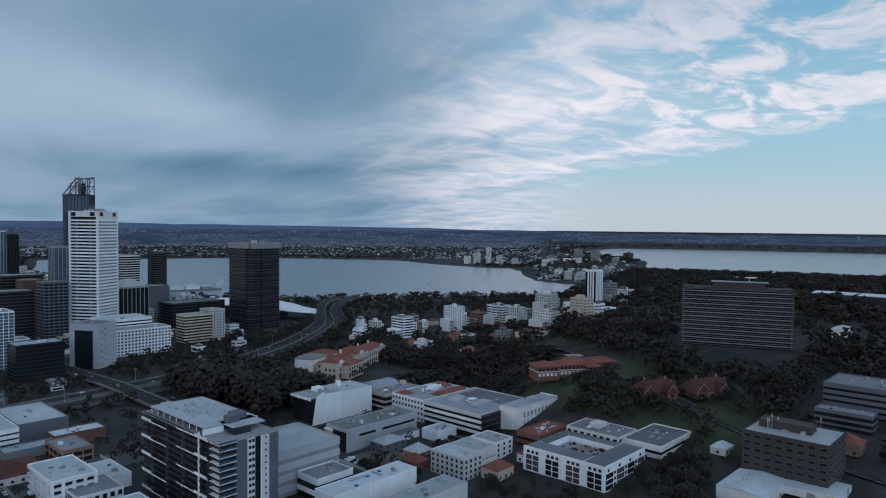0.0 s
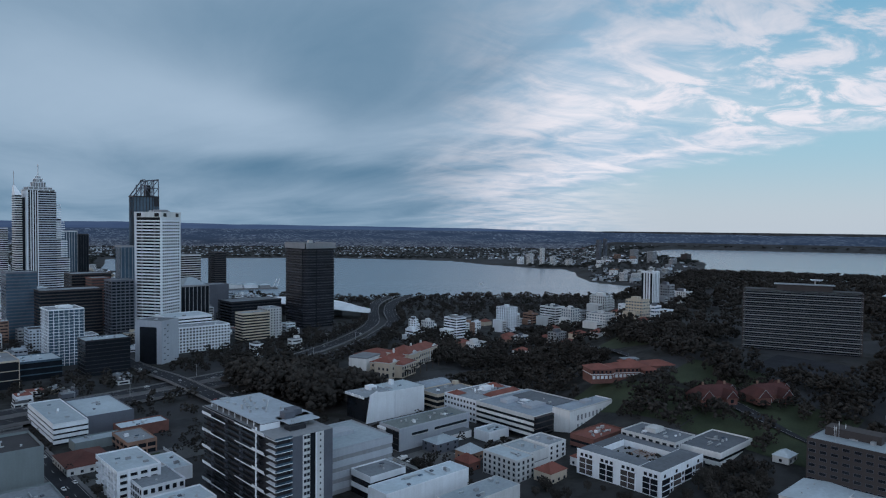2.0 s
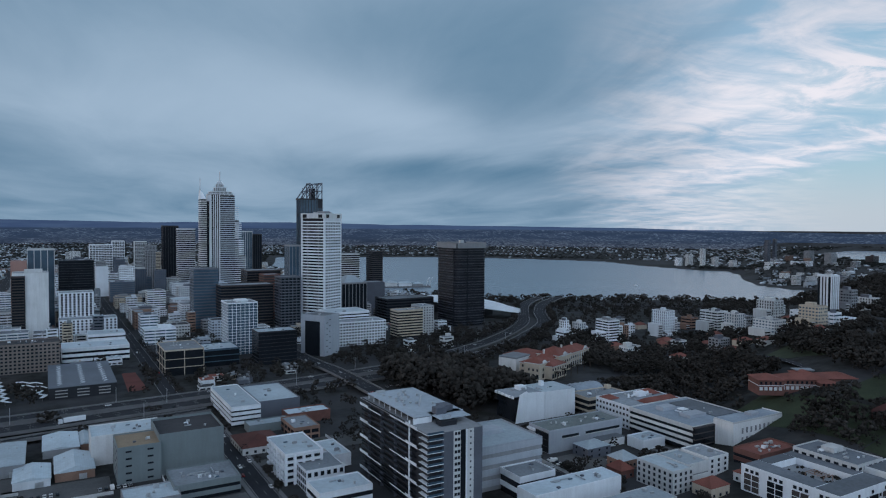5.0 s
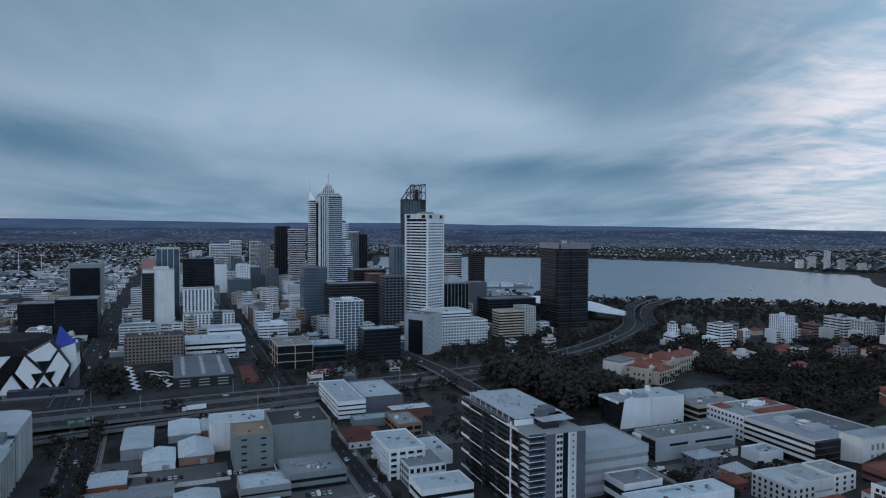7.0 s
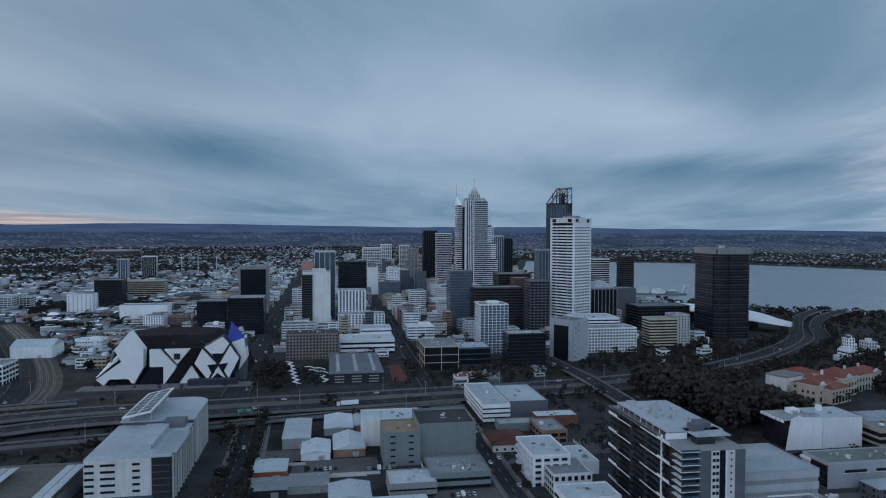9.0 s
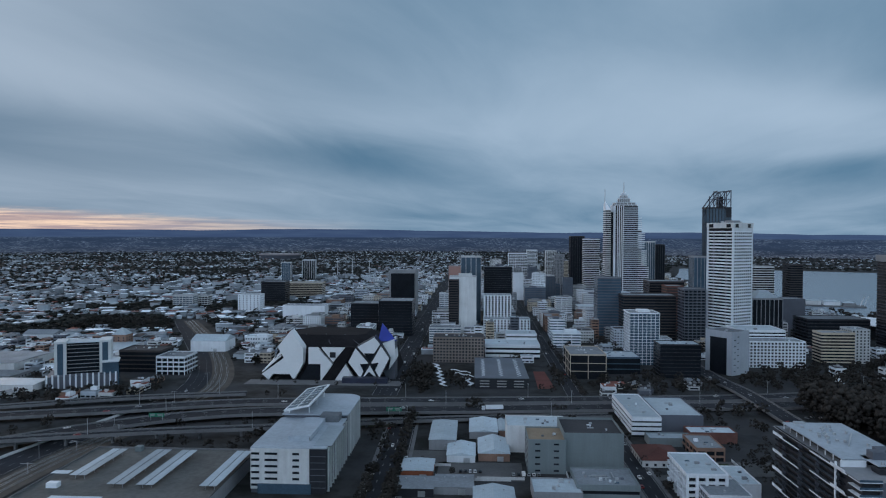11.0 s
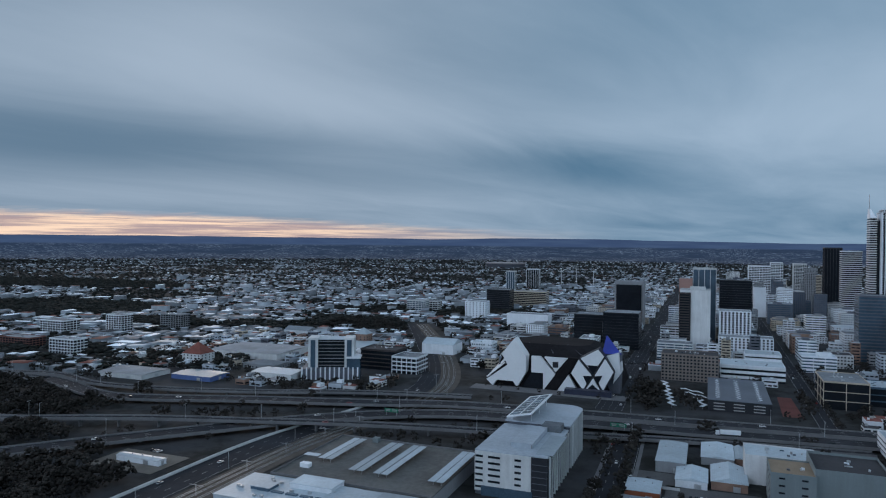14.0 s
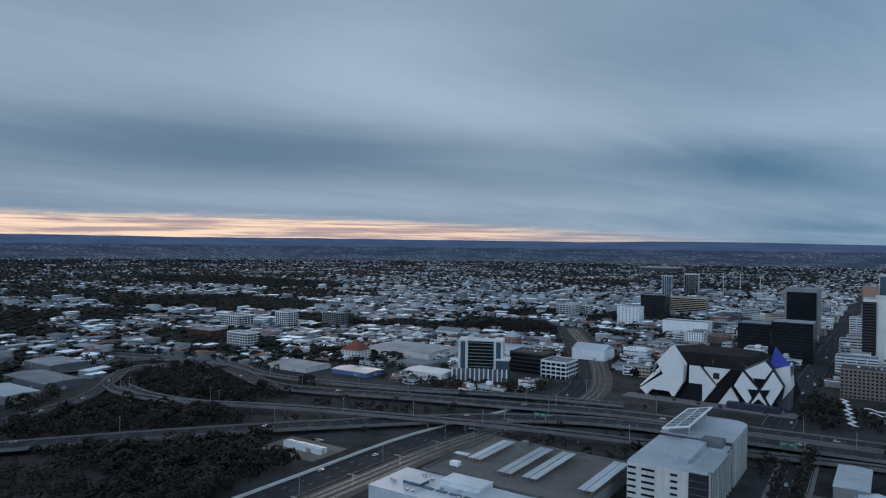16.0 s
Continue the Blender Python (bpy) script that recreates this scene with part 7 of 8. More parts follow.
# ---- street lamps and road signs ----
def lamp_post():
    root = thing("street_lamp", 0, 0, 0, "tall grey freeway lamp post with two arms", "street lamp", "freeway lamp posts")
    rod("pole", root, (0, 0, 0), (0, 0, 11.5), 0.16, METAL)
    rod("arm", root, (-2.2, 0, 11.8), (2.2, 0, 11.8), 0.1, METAL)
    for x in (-2.3, 2.3):
        block("lantern", root, 0.9, 0.35, 0.2, (x, 0, 11.6), GREY)
    return root


post = lamp_post()
first = True
for key in ("north", "south", "corridor", "loop", "outer", "flyover"):
    line, width, _ = ROADS[key]
    for i in range(4, len(line) - 1, 15 if key != "corridor" else 10):
        if line[i].length > 900:
            continue
        t = line[i + 1] - line[i]
        s = Vector((t.y, -t.x, 0)).normalized()
        p = line[i] + s * (width / 2 + 0.1)
        m = Matrix.Translation(p) @ Matrix.Rotation(math.atan2(s.y, s.x), 4, "Z")
        if first:
            post.matrix_basis, first = m, False
        else:
            copy_thing(post, m)
GREEN = mat("sign_green", (0.02, 0.16, 0.10), 0.5, vary=0.1)
for x, y, z in ((-62, 527, 4.0), (-238, 500, 4.0), (690, 940, 1.0)):
    root = thing("road_sign", x, y, z, "green freeway direction sign with white bars", "road sign", "freeway direction signs")
    for a in (-4.5, 4.5):
        rod("post", root, (a, 0, 0), (a, 0, 4.5), 0.15, METAL)
    block("panel", root, 12, 0.15, 3.0, (0, 0, 2.4), GREEN)
    for a in (-3, 2.5):
        block("text_bar", root, 4, 0.05, 0.5, (a, -0.12, 4.2), PAINT)
        block("text_bar", root, 3, 0.05, 0.5, (a, -0.12, 3.2), PAINT)


# ---- trees ----
def tree_trunk():
    bm = bmesh.new()

    def limb(a, b, r0, r1):
        a, b = Vector(a), Vector(b)
        m = Matrix.Translation((a + b) / 2) @ (b - a).to_track_quat("Z", "Y").to_matrix().to_4x4()
        bmesh.ops.create_cone(bm, cap_ends=False, segments=5, radius1=r0, radius2=r1, depth=(b - a).length, matrix=m)
    limb((0, 0, 0), (0.02, 0, 0.5), 0.045, 0.03)
    limb((0.02, 0, 0.45), (0.16, 0.05, 0.8), 0.028, 0.01)
    limb((0.02, 0, 0.42), (-0.15, 0.08, 0.75), 0.028, 0.01)
    limb((0.02, 0, 0.48), (0.0, -0.14, 0.8), 0.025, 0.01)
    return mesh_from("trunk", bm, BARK)


TRUNK = tree_trunk()
CROWNS = [clump_mesh(200 + i, 130, 1.0, 0.85, (0.11, 0.22)) for i in range(5)]
TREES = 0


def tree(x, y, h, r, k, z=None, label="broad dark evergreen tree", group="trees"):
    global TREES
    TREES += 1
    z = ground_z(x, y) if z is None else z
    root = thing("tree", x, y, z, label, "tree", group)
    t = piece("trunk", TRUNK, root)
    t.scale = (h, h, h)
    c = piece("crown", CROWNS[k % 5], root, (0, 0, h * 0.62))
    c.scale = (r, r, h * 0.45)
    c.rotation_euler = (0, 0, k * 1.3)


def tri_mesh(name, verts, tris, mats, index=None):
    me = bpy.data.meshes.new(name)
    n = len(tris)
    me.vertices.add(len(verts))
    me.vertices.foreach_set("co", np.asarray(verts, np.float32).ravel())
    me.loops.add(3 * n)
    me.loops.foreach_set("vertex_index", np.asarray(tris, np.int32).ravel())
    me.polygons.add(n)
    me.polygons.foreach_set("loop_start", np.arange(0, 3 * n, 3, dtype=np.int32))
    for m in mats:
        me.materials.append(m)
    if index is not None:
        me.polygons.foreach_set("material_index", np.asarray(index, np.int32))
    me.update(calc_edges=True)
    return me


def tufts(n, seed, size):
    me = clump_mesh(seed, n, 1.0, 0.85, size)
    v = np.array([tuple(p.co) for p in me.vertices])
    f = np.array([tuple(p.vertices) for p in me.polygons])
    return v, f


LEAVES = mat("woodland_leaves", (0.033, 0.030, 0.027), 0.9, vary=0.5, scale=0.08, spec=0.1, island=0.4)


def woods(name, spots, n, seed, size, label, leaves=LEAVES):
    """spots: x, y, z, height, radius. One joined wood of many ragged crowns."""
    if not spots:
        return
    sp = np.array(spots)
    rr = np.random.RandomState(seed)
    vs, fs, base = [], [], 0
    forms = [tufts(n, seed + i, size) for i in range(4)]
    pick = rr.randint(0, 4, len(sp))
    for k in range(4):
        s = sp[pick == k]
        if not len(s):
            continue
        v, f = forms[k]
        a = rr.uniform(0, 6.28, len(s))
        c, q = np.cos(a), np.sin(a)
        x = (v[None, :, 0] * c[:, None] - v[None, :, 1] * q[:, None]) * s[:, 4:5] + s[:, 0:1]
        y = (v[None, :, 0] * q[:, None] + v[None, :, 1] * c[:, None]) * s[:, 4:5] + s[:, 1:2]
        z = v[None, :, 2] * s[:, 3:4] * 0.5 + s[:, 2:3] + s[:, 3:4] * 0.55
        vs.append(np.stack([x, y, z], -1).reshape(-1, 3))
        fs.append((f[None] + (np.arange(len(s)) * len(v))[:, None, None]).reshape(-1, 3) + base)
        base += len(s) * len(v)
    ob = new(name, tri_mesh(name, np.concatenate(vs), np.concatenate(fs), [leaves]))
    tagged(ob, label, "trees", kind="stuff")


def polar(b, d):
    return d * math.sin(radians(b)), d * math.cos(radians(b))


rt = random.Random(77)
near_spots, mid_spots = [], []


def scatter(n, x0, x1, y0, y1, hmin=7, hmax=14, test=None, r=3.0):
    for i in range(n):
        x, y = rt.uniform(x0, x1), rt.uniform(y0, y1)
        if not free(x, y, r) or (test and not test(x, y)):
            continue
        h = rt.uniform(hmin, hmax)
        near_spots.append((x, y, ground_z(x, y), h, h * rt.uniform(0.38, 0.55)))


def along(key, off, gap, hmin, hmax, lo=0.0, hi=1.0):
    line = ROADS[key][0]
    n = len(line)
    for i in range(int(lo * n), int(hi * n) - 1, gap):
        t = line[i + 1] - line[i]
        s = Vector((t.y, -t.x, 0)).normalized()
        p = line[i] + s * (off + rt.uniform(-1.5, 1.5))
        h = rt.uniform(hmin, hmax)
        near_spots.append((p.x, p.y, ground_z(p.x, p.y), h, h * rt.uniform(0.4, 0.55)))


for x, y, h in ((312, 292, 8), (318, 297, 9), (324, 290, 8), (330, 296, 9), (336, 288, 7), (322, 284, 7), (344, 284, 8), (296, 290, 6), (282, 300, 7), (276, 312, 6), (262, 300, 7), (268, 284, 6), (312, 240, 6), (350, 238, 7)):
    near_spots.append((x, y, ground_z(x, y), h, h * 0.55))
along("office_street", 6, 1, 7, 12, 0.1, 0.95)
along("office_street", -7.5, 2, 6, 10, 0.1, 0.9)
along("side_street", 7.5, 3, 5, 8)
along("west_street", 7.5, 3, 5, 9)
along("murray", 8, 2, 6, 9, 0.0, 0.2)
scatter(26, -78, -40, 606, 680, 8, 14)
scatter(60, 160, 330, 500, 640, 8, 14)
scatter(380, 268, 376, 440, 572, 18, 29)
along("north", -15, 1, 8, 15, 0.02, 0.38)
along("south", 13, 1, 8, 15, 0.04, 0.40)
scatter(60, 300, 380, 600, 680, 7, 13)
for cx, cy in ((456, 217), (480, 190)):
    for k in range(22):
        a = rt.uniform(0, 6.28)
        x, y, h = cx + 18 * math.cos(a), cy + 17 * math.sin(a), rt.uniform(6, 10)
        near_spots.append((x, y, ground_z(x, y), h, h * 0.55))
scatter(160, 400, 640, 600, 800, 7, 14)
scatter(120, 470, 560, 470, 600, 8, 14)
scatter(120, 470, 640, 430, 600, 9, 16)
scatter(120, 392, 470, 100, 265, 5, 10)
scatter(60, 470, 520, 130, 230, 6, 12)
scatter(80, 362, 412, 170, 268, 6, 11)
scatter(50, 376, 404, 260, 420, 5, 9)
scatter(26, 200, 300, 640, 700, 7, 12)
scatter(50, 400, 470, 420, 520, 8, 15)
scatter(150, 255, 420, 190, 410, 4, 8)
scatter(160, 100, 300, 300, 560, 4, 8)
scatter(420, 195, 420, 175, 430, 4, 8, None, 0.5)
scatter(220, 92, 195, 350, 560, 4, 7, None, 0.5)
scatter(30, -10, 100, 520, 545, 5, 9)
scatter(20, -140, -60, 500, 532, 6, 12)
scatter(30, -260, -140, 430, 560, 5, 10)
scatter(120, -60, 100, 330, 545, 3, 7)
# the interchange
scatter(620, -560, -320, 230, 372, 7, 15)
scatter(260, -470, -315, 150, 300, 6, 12)
scatter(330, -650, -470, 372, 490, 8, 15)
scatter(120, -700, -560, 180, 330, 8, 15)
scatter(60, -420, -320, 372, 470, 5, 10)
scatter(200, -420, -130, 400, 600, 5, 11)
along("wellington", 13.5, 3, 5, 8, 0.03, 0.2)
along("wellington", -13.5, 3, 5, 8, 0.03, 0.2)
scatter(70, -760, -560, 500, 560, 6, 11)
scatter(150, -600, -405, 965, 1085, 9, 15)
scatter(60, -800, -640, 410, 480, 7, 13)
scatter(80, -760, -640, 240, 330, 7, 13)
# the school grounds, park and hillside
for k in range(14):
    x, y, h = 448 + 2.6 * k + rt.uniform(-3, 3), 285 - 1.7 * k + rt.uniform(-4, 4), rt.uniform(5, 9)
    near_spots.append((x, y, ground_z(x, y), h, h * 0.55))
hill_test = lambda x, y: not (425 < x < 470 and 262 < y < 312) and not (528 < x < 585 and 160 < y < 222)
scatter(1300, 400, 640, 60, 440, 8, 16, hill_test)
scatter(200, 330, 420, 110, 180, 6, 11)
for x, y, h in ((-60, 640, 19), (-52, 655, 21), (-46, 640, 18), (-60, 672, 17), (-53, 622, 14), (-44, 662, 19), (-47, 680, 17), (-56, 700, 15), (-20, 648, 15), (-14, 632, 13), (-24, 660, 14), (-8, 645, 12), (-45, 615, 11), (-10, 622, 9), (82, 640, 13), (80, 655, 14), (82, 670, 13), (80, 690, 12), (81, 710, 12), (-2, 553, 13), (4, 557, 12), (66, 549, 9), (72, 551, 8), (62, 628, 8), (72, 622, 8), (110, 640, 9), (120, 655, 9), (140, 660, 10), (152, 640, 9),
                (-130, 640, 5), (-150, 642, 6), (-172, 645, 6), (-190, 648, 7), (-205, 652, 6), (20, 519, 9), (34, 522, 6), (-20, 506, 7), (52, 524, 6), (75, 528, 6), (-70, 470, 10), (-66, 486, 11), (-72, 500, 9)):
    near_spots.append((x, y, 0.0, h, h * 0.5))
near_spots.sort(key=lambda s: math.hypot(s[0], s[1]))
for k, (x, y, z, h, r) in enumerate(near_spots[:220]):
    tree(x, y, h, r, k, z)
mid_spots += near_spots[220:]


def sector(n, b0, b1, d0, d1, hmin, hmax, test=None):
    for i in range(n):
        b, d = rt.uniform(b0, b1), math.sqrt(rt.uniform(d0 * d0, d1 * d1))
        x, y = polar(b, d)
        if not free(x, y, 4) or water_at(b, d) > -0.8 or (test and not test(b, d)):
            continue
        h = rt.uniform(hmin, hmax)
        mid_spots.append((x, y, level(b, d), h, h * rt.uniform(0.4, 0.6)))


sector(2000, 58, 92, 560, 1750, 10, 20, lambda b, d: not (66 < b < 75 and d < 640))
sector(1100, 62, 86, 1500, 2000, 10, 18)
sector(90, 60, 84, 900, 1250, 20, 31)
sector(70, 74, 83, 900, 965, 17, 22)
sector(650, 40, 62, 600, 900, 9, 17, lambda b, d: not (50 < b < 56 and d < 660))
sector(300, 30, 62, 880, 1300, 6, 12)
sector(120, 28, 42, 600, 1000, 6, 12)
sector(900, 27, 60, 1300, 1560, 9, 17, lambda b, d: water_at(b, d) > -6.5)
sector(420, 38, 60, 1000, 1400, 7, 13)
sector(180, 10, 30, 640, 1000, 5, 10)
sector(520, 52, 61, 1980, 2750, 6, 11)
sector(260, -32, 12, 780, 1500, 6, 12)


def palm(x, y, h):
    """Slim trunk under a round head of drooping fronds."""
    root = thing("palm_tree", x, y, ground_z(x, y), "tall date palm before the arcaded building", "palm", "palms before the arcades")
    rod("trunk", root, (0, 0, 0), (0.2, 0, h), 0.35, BARK)
    v, f = [], []
    for i in range(18):
        a, lift = i * 2.4, 0.9 - 1.5 * (i / 18)
        c, q = math.cos(a), math.sin(a)
        j = len(v)
        for r, z, wd in ((0.2, 0.0, 0.15), (1.8, lift, 0.5), (3.4, lift - 1.0, 0.1)):
            v += [(c * r - q * wd, q * r + c * wd, h + z), (c * r, q * r, h + z + 0.18), (c * r + q * wd, q * r - c * wd, h + z)]
        for k in (0, 3):
            f += [(j + k, j + k + 1, j + k + 4, j + k + 3), (j + k + 1, j + k + 2, j + k + 5, j + k + 4), (j + k, j + k + 3, j + k + 5, j + k + 2)]
    piece("crown", raw_mesh("fronds", v, f, FOLIAGE), root)


for k in range(6):
    palm(412 + 13 * k, 494 + 5.4 * k, 8.5 + 0.6 * (k % 3))

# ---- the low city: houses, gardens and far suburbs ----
# roof and wall colours lean to blue to stand in for haze over the suburbs
ROOF_TONES = [mat("hazed_pale_roofs", (0.74, 0.81, 0.88), 0.6, vary=0.15, scale=0.05, island=0.5), mat("hazed_grey_roofs", (0.17, 0.20, 0.235), 0.7, vary=0.3, scale=0.05, island=0.5), mat("pale_tile", (0.22, 0.235, 0.255), 0.8, vary=0.25, scale=0.05, island=0.35), TERRA, ROOFD]
WALLS = mat("hazed_suburb_walls", (0.30, 0.335, 0.37), 0.85, vary=0.35, scale=0.02, island=0.5)


def suburbs():
    rs = random.Random(9)
    verts, tris, idx, trees = [], [], [], []

    def put(b, d):
        w = water_at(b, d)
        if w > -0.7:
            return
        x, y = polar(b, d)
        if d < 2300 and not free(x, y, 8):
            return
        if w > -2.4 and d > 2500:
            k, _ = far(d, 0)
            px, py, pz = place(b, d, level(b, d))
            for q in range(2):
                h = rs.uniform(7, 12) * k / d
                trees.append((px + rs.uniform(-9, 9), py + rs.uniform(-9, 9), pz, h, h * rs.uniform(0.9, 1.4)))
            if rs.random() < 0.75:
                return
        n1 = noise.noise((x * 0.0026, y * 0.0048, 0.0)) + 0.6 * noise.noise((x * 0.010, y * 0.014, 5.0))
        green = 0.20 + 0.46 * step((d - 1250) / 2200) + (0.12 if b > 14 else 0.0) + (0.16 if b < -50 else 0)
        grove = any(((x - p) / r) ** 2 + ((y - q) / e) ** 2 < 1 for p, q, r, e in ((-1950, 1600, 520, 170), (-1270, 1050, 270, 130), (-830, 640, 130, 60), (-540, 1050, 140, 45), (-900, 930, 120, 40), (-490, 1035, 100, 60)))
        belt = grove or n1 > 0.27 - 0.22 * step((d - 1400) / 2000) - (0.16 if b < -50 else 0)
        k, _ = far(d, 0)
        sc = k / d
        px, py, pz = place(b, d, level(b, d))
        leafy = belt or rs.random() < green
        if leafy:
            for q in range(4 if grove else 2 if d < 1500 else 1):
                h = rs.uniform(5, 9.5) * sc
                ox, oy = rs.uniform(-10, 10) * sc, rs.uniform(-10, 10) * sc
                trees.append((px + ox, py + oy, pz, h, h * rs.uniform(0.8, 1.35)))
        if (belt and rs.random() < (1.0 if grove else 0.93)) or (leafy and rs.random() < 0.55):
            return
        big = rs.random() < (0.34 if d < 1500 and b > -50 else 0.20 if d < 2200 else 0.07)
        W, D, H = (rs.uniform(15, 32), rs.uniform(10, 17), rs.uniform(4, 9)) if big else (rs.uniform(7, 13), rs.uniform(6, 10.5), rs.uniform(2.8, 5.5))
        W, D, H = W * sc, D * sc, H * sc
        if big and 1350 < d < 2600 and rs.random() < 0.22:
            H = rs.uniform(9, 16) * sc
        rise = (0.5 if big else rs.uniform(0.7, 1.9)) * sc
        v, f = hip(W, D, rise, 0.4 * sc, rs.random() < 0.4)
        a = radians(rs.choice((0, 90)) + rs.uniform(-4, 4) + (12 if b < -20 else 0))
        c, s = math.cos(a), math.sin(a)
        j = len(verts)
        pts = [(sx * W / 2, sy * D / 2, z) for z in (-2 * sc, H) for sx, sy in ((-1, -1), (1, -1), (1, 1), (-1, 1))] + [(p[0], p[1], p[2] + H) for p in v]
        verts.extend((px + x0 * c - y0 * s, py + x0 * s + y0 * c, pz + z0) for x0, y0, z0 in pts)
        for q in range(4):
            r = (q + 1) % 4
            tris.extend(((j + q, j + r, j + r + 4), (j + q, j + r + 4, j + q + 4)))
            idx.extend((5, 5))
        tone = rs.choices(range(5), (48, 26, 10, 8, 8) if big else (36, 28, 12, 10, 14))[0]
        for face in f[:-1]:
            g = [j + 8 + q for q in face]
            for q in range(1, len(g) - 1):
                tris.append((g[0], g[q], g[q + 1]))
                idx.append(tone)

    def sweep(b0, b1, d0, d1, gap):
        d = d0
        while d < d1:
            g = gap * max(1.0, d / 1500.0) ** 0.75
            db = math.degrees(g / d)
            b = b0 + rs.random() * db
            while b < b1:
                put(b + rs.uniform(-0.3, 0.3) * db, d + rs.uniform(-0.35, 0.35) * g)
                b += db
            d += g
    sweep(-80, 3, 800, 5600, 16)
    sweep(3, 17, 1150, 5600, 18)
    sweep(17, 56, 3300, 5600, 22)
    sweep(50, 64, 2000, 4600, 24)
    sweep(57, 84, 4480, 5000, 40)
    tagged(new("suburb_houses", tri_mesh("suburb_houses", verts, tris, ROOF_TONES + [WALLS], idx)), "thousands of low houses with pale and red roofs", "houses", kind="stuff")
    woods("suburb_trees", trees, 3, 700, (0.5, 0.72), "dark garden trees among the low houses", mat("garden_leaves", (0.022, 0.024, 0.022), 0.9, vary=0.4, scale=0.03, spec=0.1, island=0.4))


PALEBLUE = MATS["pale_blue_cladding"]


def city_fill():
    rs = random.Random(31)
    n = 0
    for x0, x1 in ((-300, -96), (-64, 80), (100, 250), (252, 400)):
        y = {-300: 880, -64: 850, 100: 760, 252: 800}[x0]
        while y < 1500:
            x = x0 + rs.uniform(0, 6)
            row = rs.uniform(26, 40)
            while x < x1 - 14:
                w, d = min(rs.uniform(20, 46), x1 - x), row - rs.uniform(2, 6)
                if free(x + w / 2, y + d / 2, min(w, d) * 0.5) and n < 110:
                    h = rs.choice((8, 10, 12, 15, 18, 22, 28)) + rs.uniform(0, 4) + (18 if rs.random() < 0.14 and y > 1100 else 0)
                    if x0 < -200:
                        h *= 0.6
                    wall = rs.choice((WHITE, WHITE, WHITE, OFFWHITE, OFFWHITE, PALEBLUE, PALEBLUE, CREAM, GREY, MIDGREY, BRICK))
                    style = rs.choice(("grid", "grid", "ribbon", "tall"))
                    city_block(x, x + w, y, y + d, h, {"grid": "city block with rows of small square windows", "ribbon": "city block with long window ribbons", "tall": "city block with narrow upright windows"}[style],
                               style, wall, rs.choice((GLASS, GLASS, BLUEGLASS)), rs.choice((ROOFW, ROOFG, ROOFG, ROOFM, ROOFD)), "city blocks", clutter=3 if y < 1000 else 1)
                    n += 1
                x += w + rs.uniform(1, 8)
            y += row + (14 if rs.random() < 0.35 else 2)


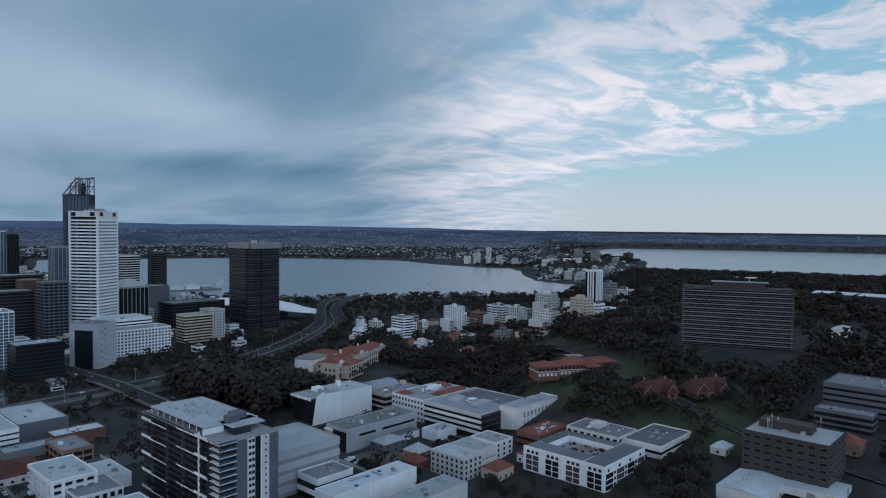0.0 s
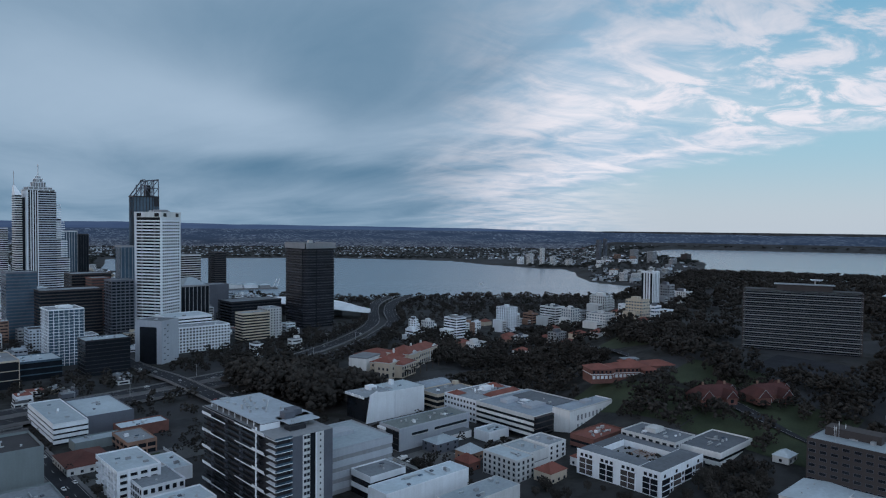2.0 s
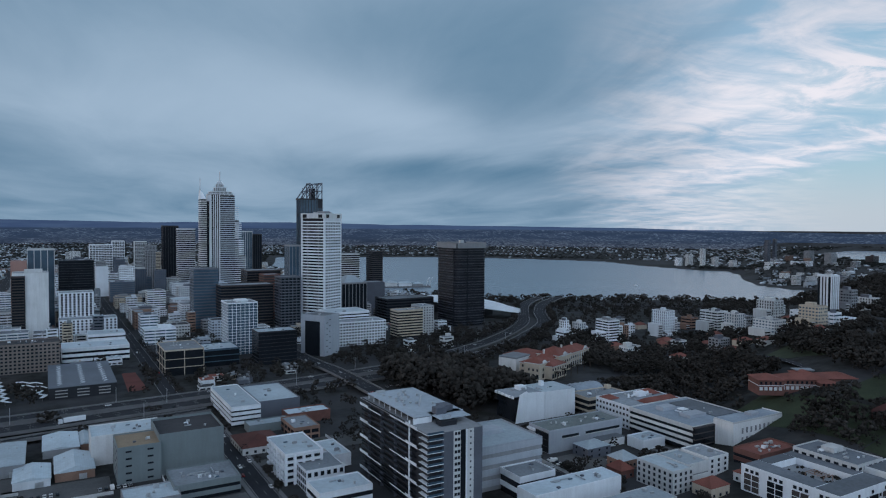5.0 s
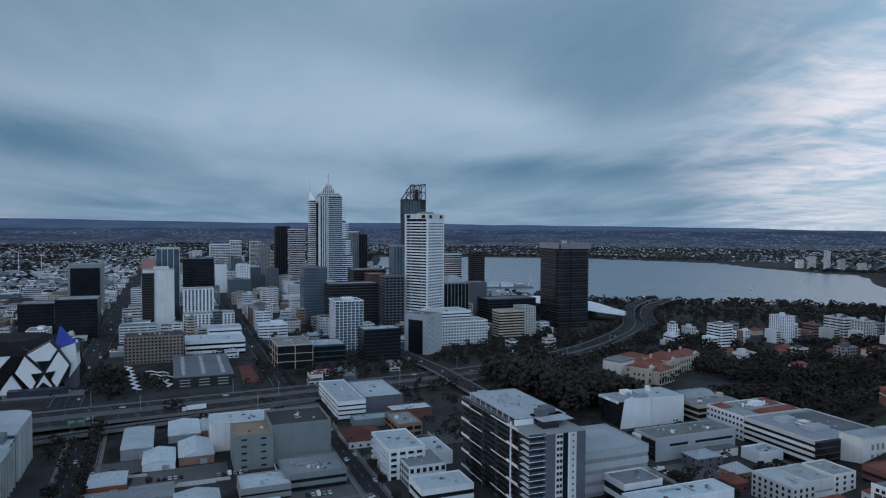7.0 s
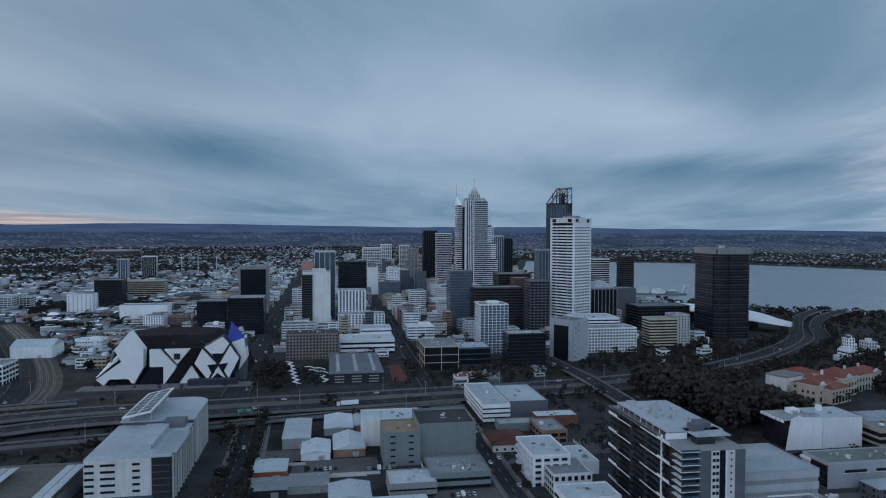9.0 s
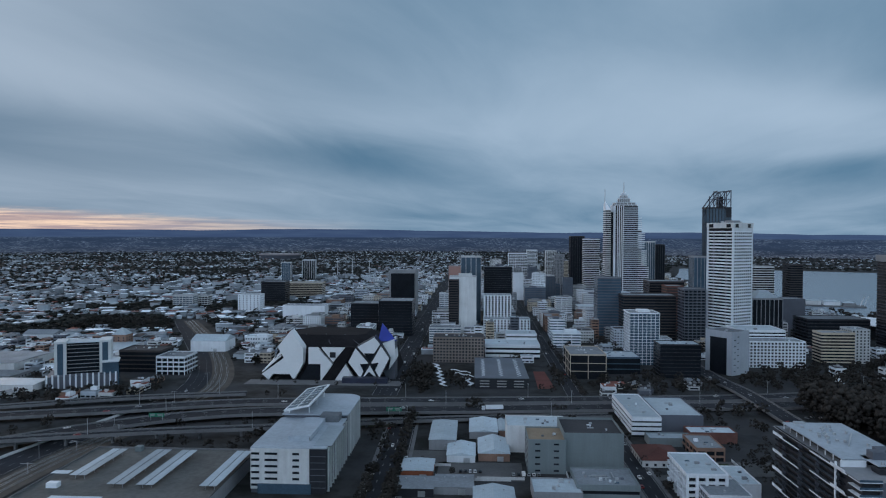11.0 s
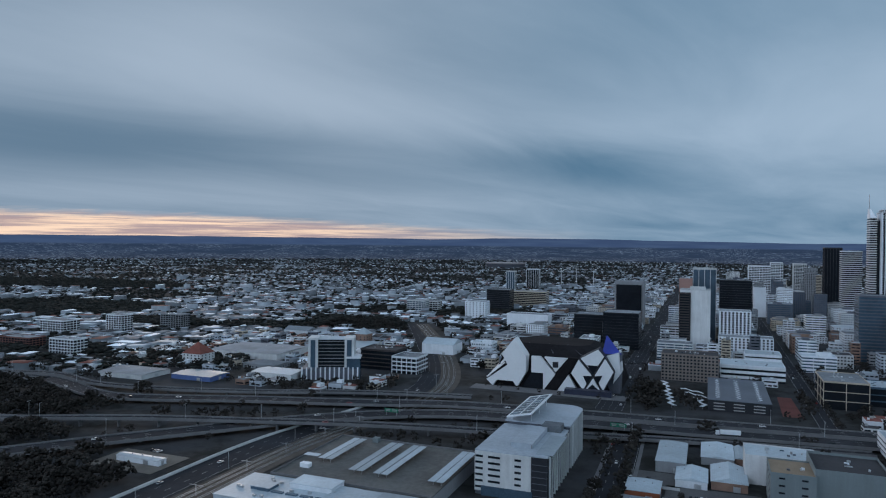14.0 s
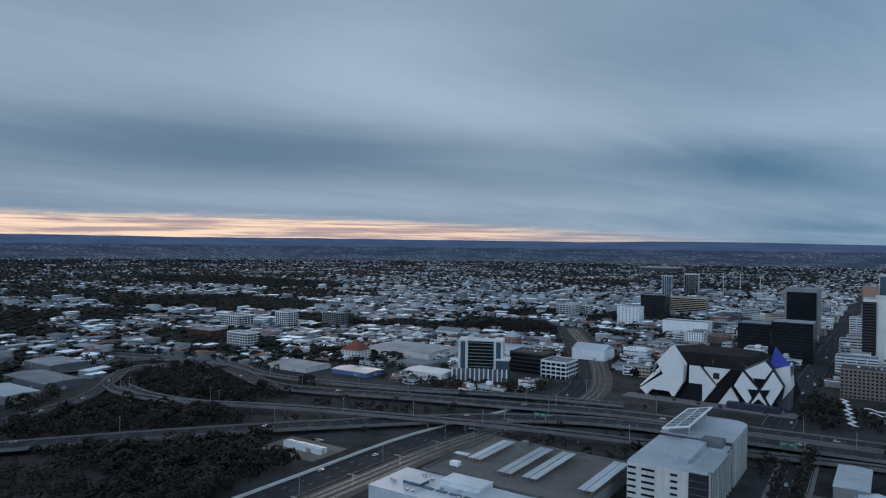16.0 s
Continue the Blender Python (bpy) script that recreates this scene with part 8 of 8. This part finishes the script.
def low_city():
    """Shops, workshops and small offices that fill the blocks between the larger buildings."""
    rs = random.Random(58)
    kinds = [PALEBLUE, WHITE, OFFWHITE, CREAM, GREY, MIDGREY, BRICK, BROWN, GLASS, ROOFW, ROOFG, ROOFD, METAL, TERRA]
    verts, quads, idx = [], [], []

    def solid(x0, x1, y0, y1, z0, z1, m):
        j = len(verts)
        verts.extend([(x0, y0, z0), (x1, y0, z0), (x1, y1, z0), (x0, y1, z0), (x0, y0, z1), (x1, y0, z1), (x1, y1, z1), (x0, y1, z1)])
        quads.extend([(j + 4, j + 5, j + 6, j + 7), (j, j + 1, j + 5, j + 4), (j + 1, j + 2, j + 6, j + 5), (j + 2, j + 3, j + 7, j + 6), (j + 3, j, j + 4, j + 7)])
        idx.extend([kinds.index(m)] * 5)

    y = 560.0
    while y < 2350:
        size = 15 + 9 * step((y - 900) / 700)
        x = -660.0 if y < 860 else -300.0
        while x < (480 if y < 900 else 620):
            w, d = size * rs.uniform(0.62, 1.0), size * rs.uniform(0.62, 1.0)
            cx, cy = x + size / 2, y + size / 2
            x += size + rs.uniform(0, 4)
            if not free(cx, cy, size * 0.42) or water_at(math.degrees(math.atan2(cx, cy)), math.hypot(cx, cy)) > -1.5:
                continue
            if -225 < cx < 98 and cy < (770 if cx > -62 else 800):
                continue
            if rs.random() < (0.9 if cy < 790 and cx > 215 else 0.62 if cy < 700 else 0.16):
                for q in range(2):
                    h = rs.uniform(6, 12)
                    mid_spots.append((cx + rs.uniform(-5, 5), cy + rs.uniform(-5, 5), ground_z(cx, cy), h, h * 0.5))
                continue
            if rs.random() < 0.06:
                continue
            z = ground_z(cx, cy)
            h = rs.choice((4, 5, 6, 7, 9, 11)) + rs.uniform(0, 2)
            if y > 900 and x > -70:
                h += rs.choice((0, 0, 3, 6, 9, 14, 20))
            if cy < 700:
                h = rs.uniform(3.5, 6)
            wall = rs.choice((WHITE, WHITE, WHITE, OFFWHITE, OFFWHITE, PALEBLUE, PALEBLUE, GREY, CREAM, MIDGREY, BRICK))
            x0, x1, y0, y1 = cx - w / 2, cx + w / 2, cy - d / 2, cy + d / 2
            solid(x0, x1, y0, y1, z - 2, z + h, wall)
            roof = rs.choice((ROOFW, ROOFW, ROOFG, ROOFG, ROOFD, TERRA if h < 8 else ROOFG))
            solid(x0 + 0.4, x1 - 0.4, y0 + 0.4, y1 - 0.4, z + h, z + h + 0.25, roof)
            for q in range(rs.randrange(1, 4)):
                a, c = rs.uniform(x0 + 1.5, x1 - 3), rs.uniform(y0 + 1.5, y1 - 3)
                e = rs.uniform(1.0, 2.6)
                solid(a, a + e, c, c + rs.uniform(1, 2.4), z + h + 0.2, z + h + rs.uniform(1, 2.4), rs.choice((METAL, GREY, wall)))
            if rs.random() < 0.35:
                solid(x0 + w * 0.5, x1 - w * 0.1, y0 + d * 0.4, y1 - d * 0.1, z + h + 0.2, z + h + 3.2, rs.choice((wall, WHITE, ROOFG)))
            floors = max(1, int(h / 3.4))
            for k in range(floors):
                zc = z + 0.9 + k * h / floors
                bays = 1 if rs.random() < 0.5 else max(2, int(w / 4))
                for q in range(bays):
                    a = x0 + w * (q + 0.12) / bays
                    solid(a, a + w * 0.76 / bays, y0 - 0.08, y0 + 0.1, zc, zc + 1.5, GLASS)
                s = x0 if cx > 0 else x1
                solid(s - 0.08, s + 0.08, y0 + d * 0.1, y1 - d * 0.1, zc, zc + 1.5, GLASS)
        y += size + rs.uniform(0, 4)
    me = bpy.data.meshes.new("low_city")
    me.from_pydata(verts, [], quads)
    for m in kinds:
        me.materials.append(m)
    me.polygons.foreach_set("material_index", idx)
    me.update()
    tagged(new("low_city_blocks", me), "closely packed low shops and offices with flat roofs", "buildings", kind="stuff")


city_fill()
low_city()
suburbs()
woods("woodland", mid_spots, 20, 400, (0.16, 0.31), "dark evergreen woodland on the hill and along roads")


# ---- lawns and yards ----
def lawn(label, x0, x1, y0, y1, material=GRASS, dz=0.08, name="lawn"):
    n = 6
    v = [(x0 + (x1 - x0) * i / n, y0 + (y1 - y0) * j / n, ground_z(x0 + (x1 - x0) * i / n, y0 + (y1 - y0) * j / n) + dz + 0.25) for j in range(n + 1) for i in range(n + 1)]
    f = [(j * (n + 1) + i, j * (n + 1) + i + 1, (j + 1) * (n + 1) + i + 1, (j + 1) * (n + 1) + i) for j in range(n) for i in range(n)]
    tagged(new(name, raw_mesh(name, v, f, material)), label, name, kind="structure")


lawn("mown school oval of dark green grass", 408, 462, 215, 318)
lawn("rough grass slope beside the car park", 470, 526, 205, 266)
lawn("dark garden round the old houses", 404, 484, 132, 214)
lawn("park lawn on the hillside", 560, 640, 330, 400)
lawn("grass courtyard behind white flats", 140, 160, 415, 436)
lawn("sandy gravel yard beside the freeway", -372, -318, 325, 360, mat("gravel", (0.16, 0.145, 0.125), 0.95, vary=0.25), name="yard")
lawn("asphalt car park in front of the long slab", 528, 585, 162, 224, ASPHALT, name="car_park_ground")
lawn("asphalt car park under the freeway", 40, 100, 480, 545, ASPHALT, name="car_park_ground")
lawn("dry grass beside the flyover", -150, -60, 505, 525, GRASS)


# ---- parked cars, kerbs and low walls between the foreground blocks ----
for x, y, n, turn in ((140, 432, 5, 0), (196, 420, 7, 0), (66, 360, 5, 0), (-8, 412, 5, 0), (24, 408, 6, 0), (148, 470, 4, 0), (300, 300, 4, 90), (345, 300, 5, 0), (268, 318, 4, 90), (-352, 362, 3, 0)):
    for i in range(n):
        a = radians(turn)
        put_car(rc.choices(MODELS, (5, 4, 3, 1, 1))[0], x + 3.0 * i * math.cos(a) + rc.uniform(-.2, .2), y + 3.0 * i * math.sin(a), ground_z(x, y) + 0.3, a + math.pi / 2)
for key, gap in (("side_street", 3), (("west_street"), 3), ("office_street", 4), ("back_street", 4)):
    line, width, _ = ROADS[key]
    for i in range(4, len(line) - 2, gap):
        t = line[i + 1] - line[i]
        side = Vector((t.y, -t.x, 0)).normalized() * (width / 2 - 1.2) * rc.choice((-1, 1))
        if rc.random() < 0.7:
            put_car(rc.choices(MODELS, (5, 4, 3, 1, 1))[0], line[i].x + side.x, line[i].y + side.y, line[i].z + 0.02, math.atan2(t.y, t.x))
for key in ("side_street", "west_street", "office_street", "back_street"):
    line, width, _ = ROADS[key]
    for s in (-1, 1):
        v, f = ribbon(line, s * (width / 2), s * (width / 2 + 2.4), -0.2, 0.14)
        tagged(new("pavement", raw_mesh("pavement", v, f, CONCRETE)), "pale concrete footpath beside the street", "pavement", kind="structure")
for x0, x1, y0, y1 in ((108, 160, 404, 414), (140, 200, 414, 440), (56, 92, 340, 368), (-22, 30, 398, 430), (262, 300, 296, 330), (338, 352, 280, 330), (2, 34, 466, 482), (-46, -14, 424, 452)):
    lawn("worn concrete yard between buildings", x0, x1, y0, y1, mat("yard_concrete", (0.095, 0.096, 0.098), 0.9, vary=0.3, scale=0.2), -0.02, "yard")
for x0, y0, x1, y1 in ((138, 412, 164, 412), (164, 412, 164, 440), (-46, 422, -14, 422), (2, 400, 30, 400), (262, 296, 262, 330), (56, 366, 56, 412), (-22, 398, 22, 398)):
    v, f = ribbon([Vector((x0, y0, 0.1)), Vector((x1, y1, 0.1))], -0.12, 0.12, 0, 1.8)
    tagged(new("boundary_wall", raw_mesh("boundary_wall", v, f, OFFWHITE)), "low pale boundary wall round a yard", "wall", kind="structure")
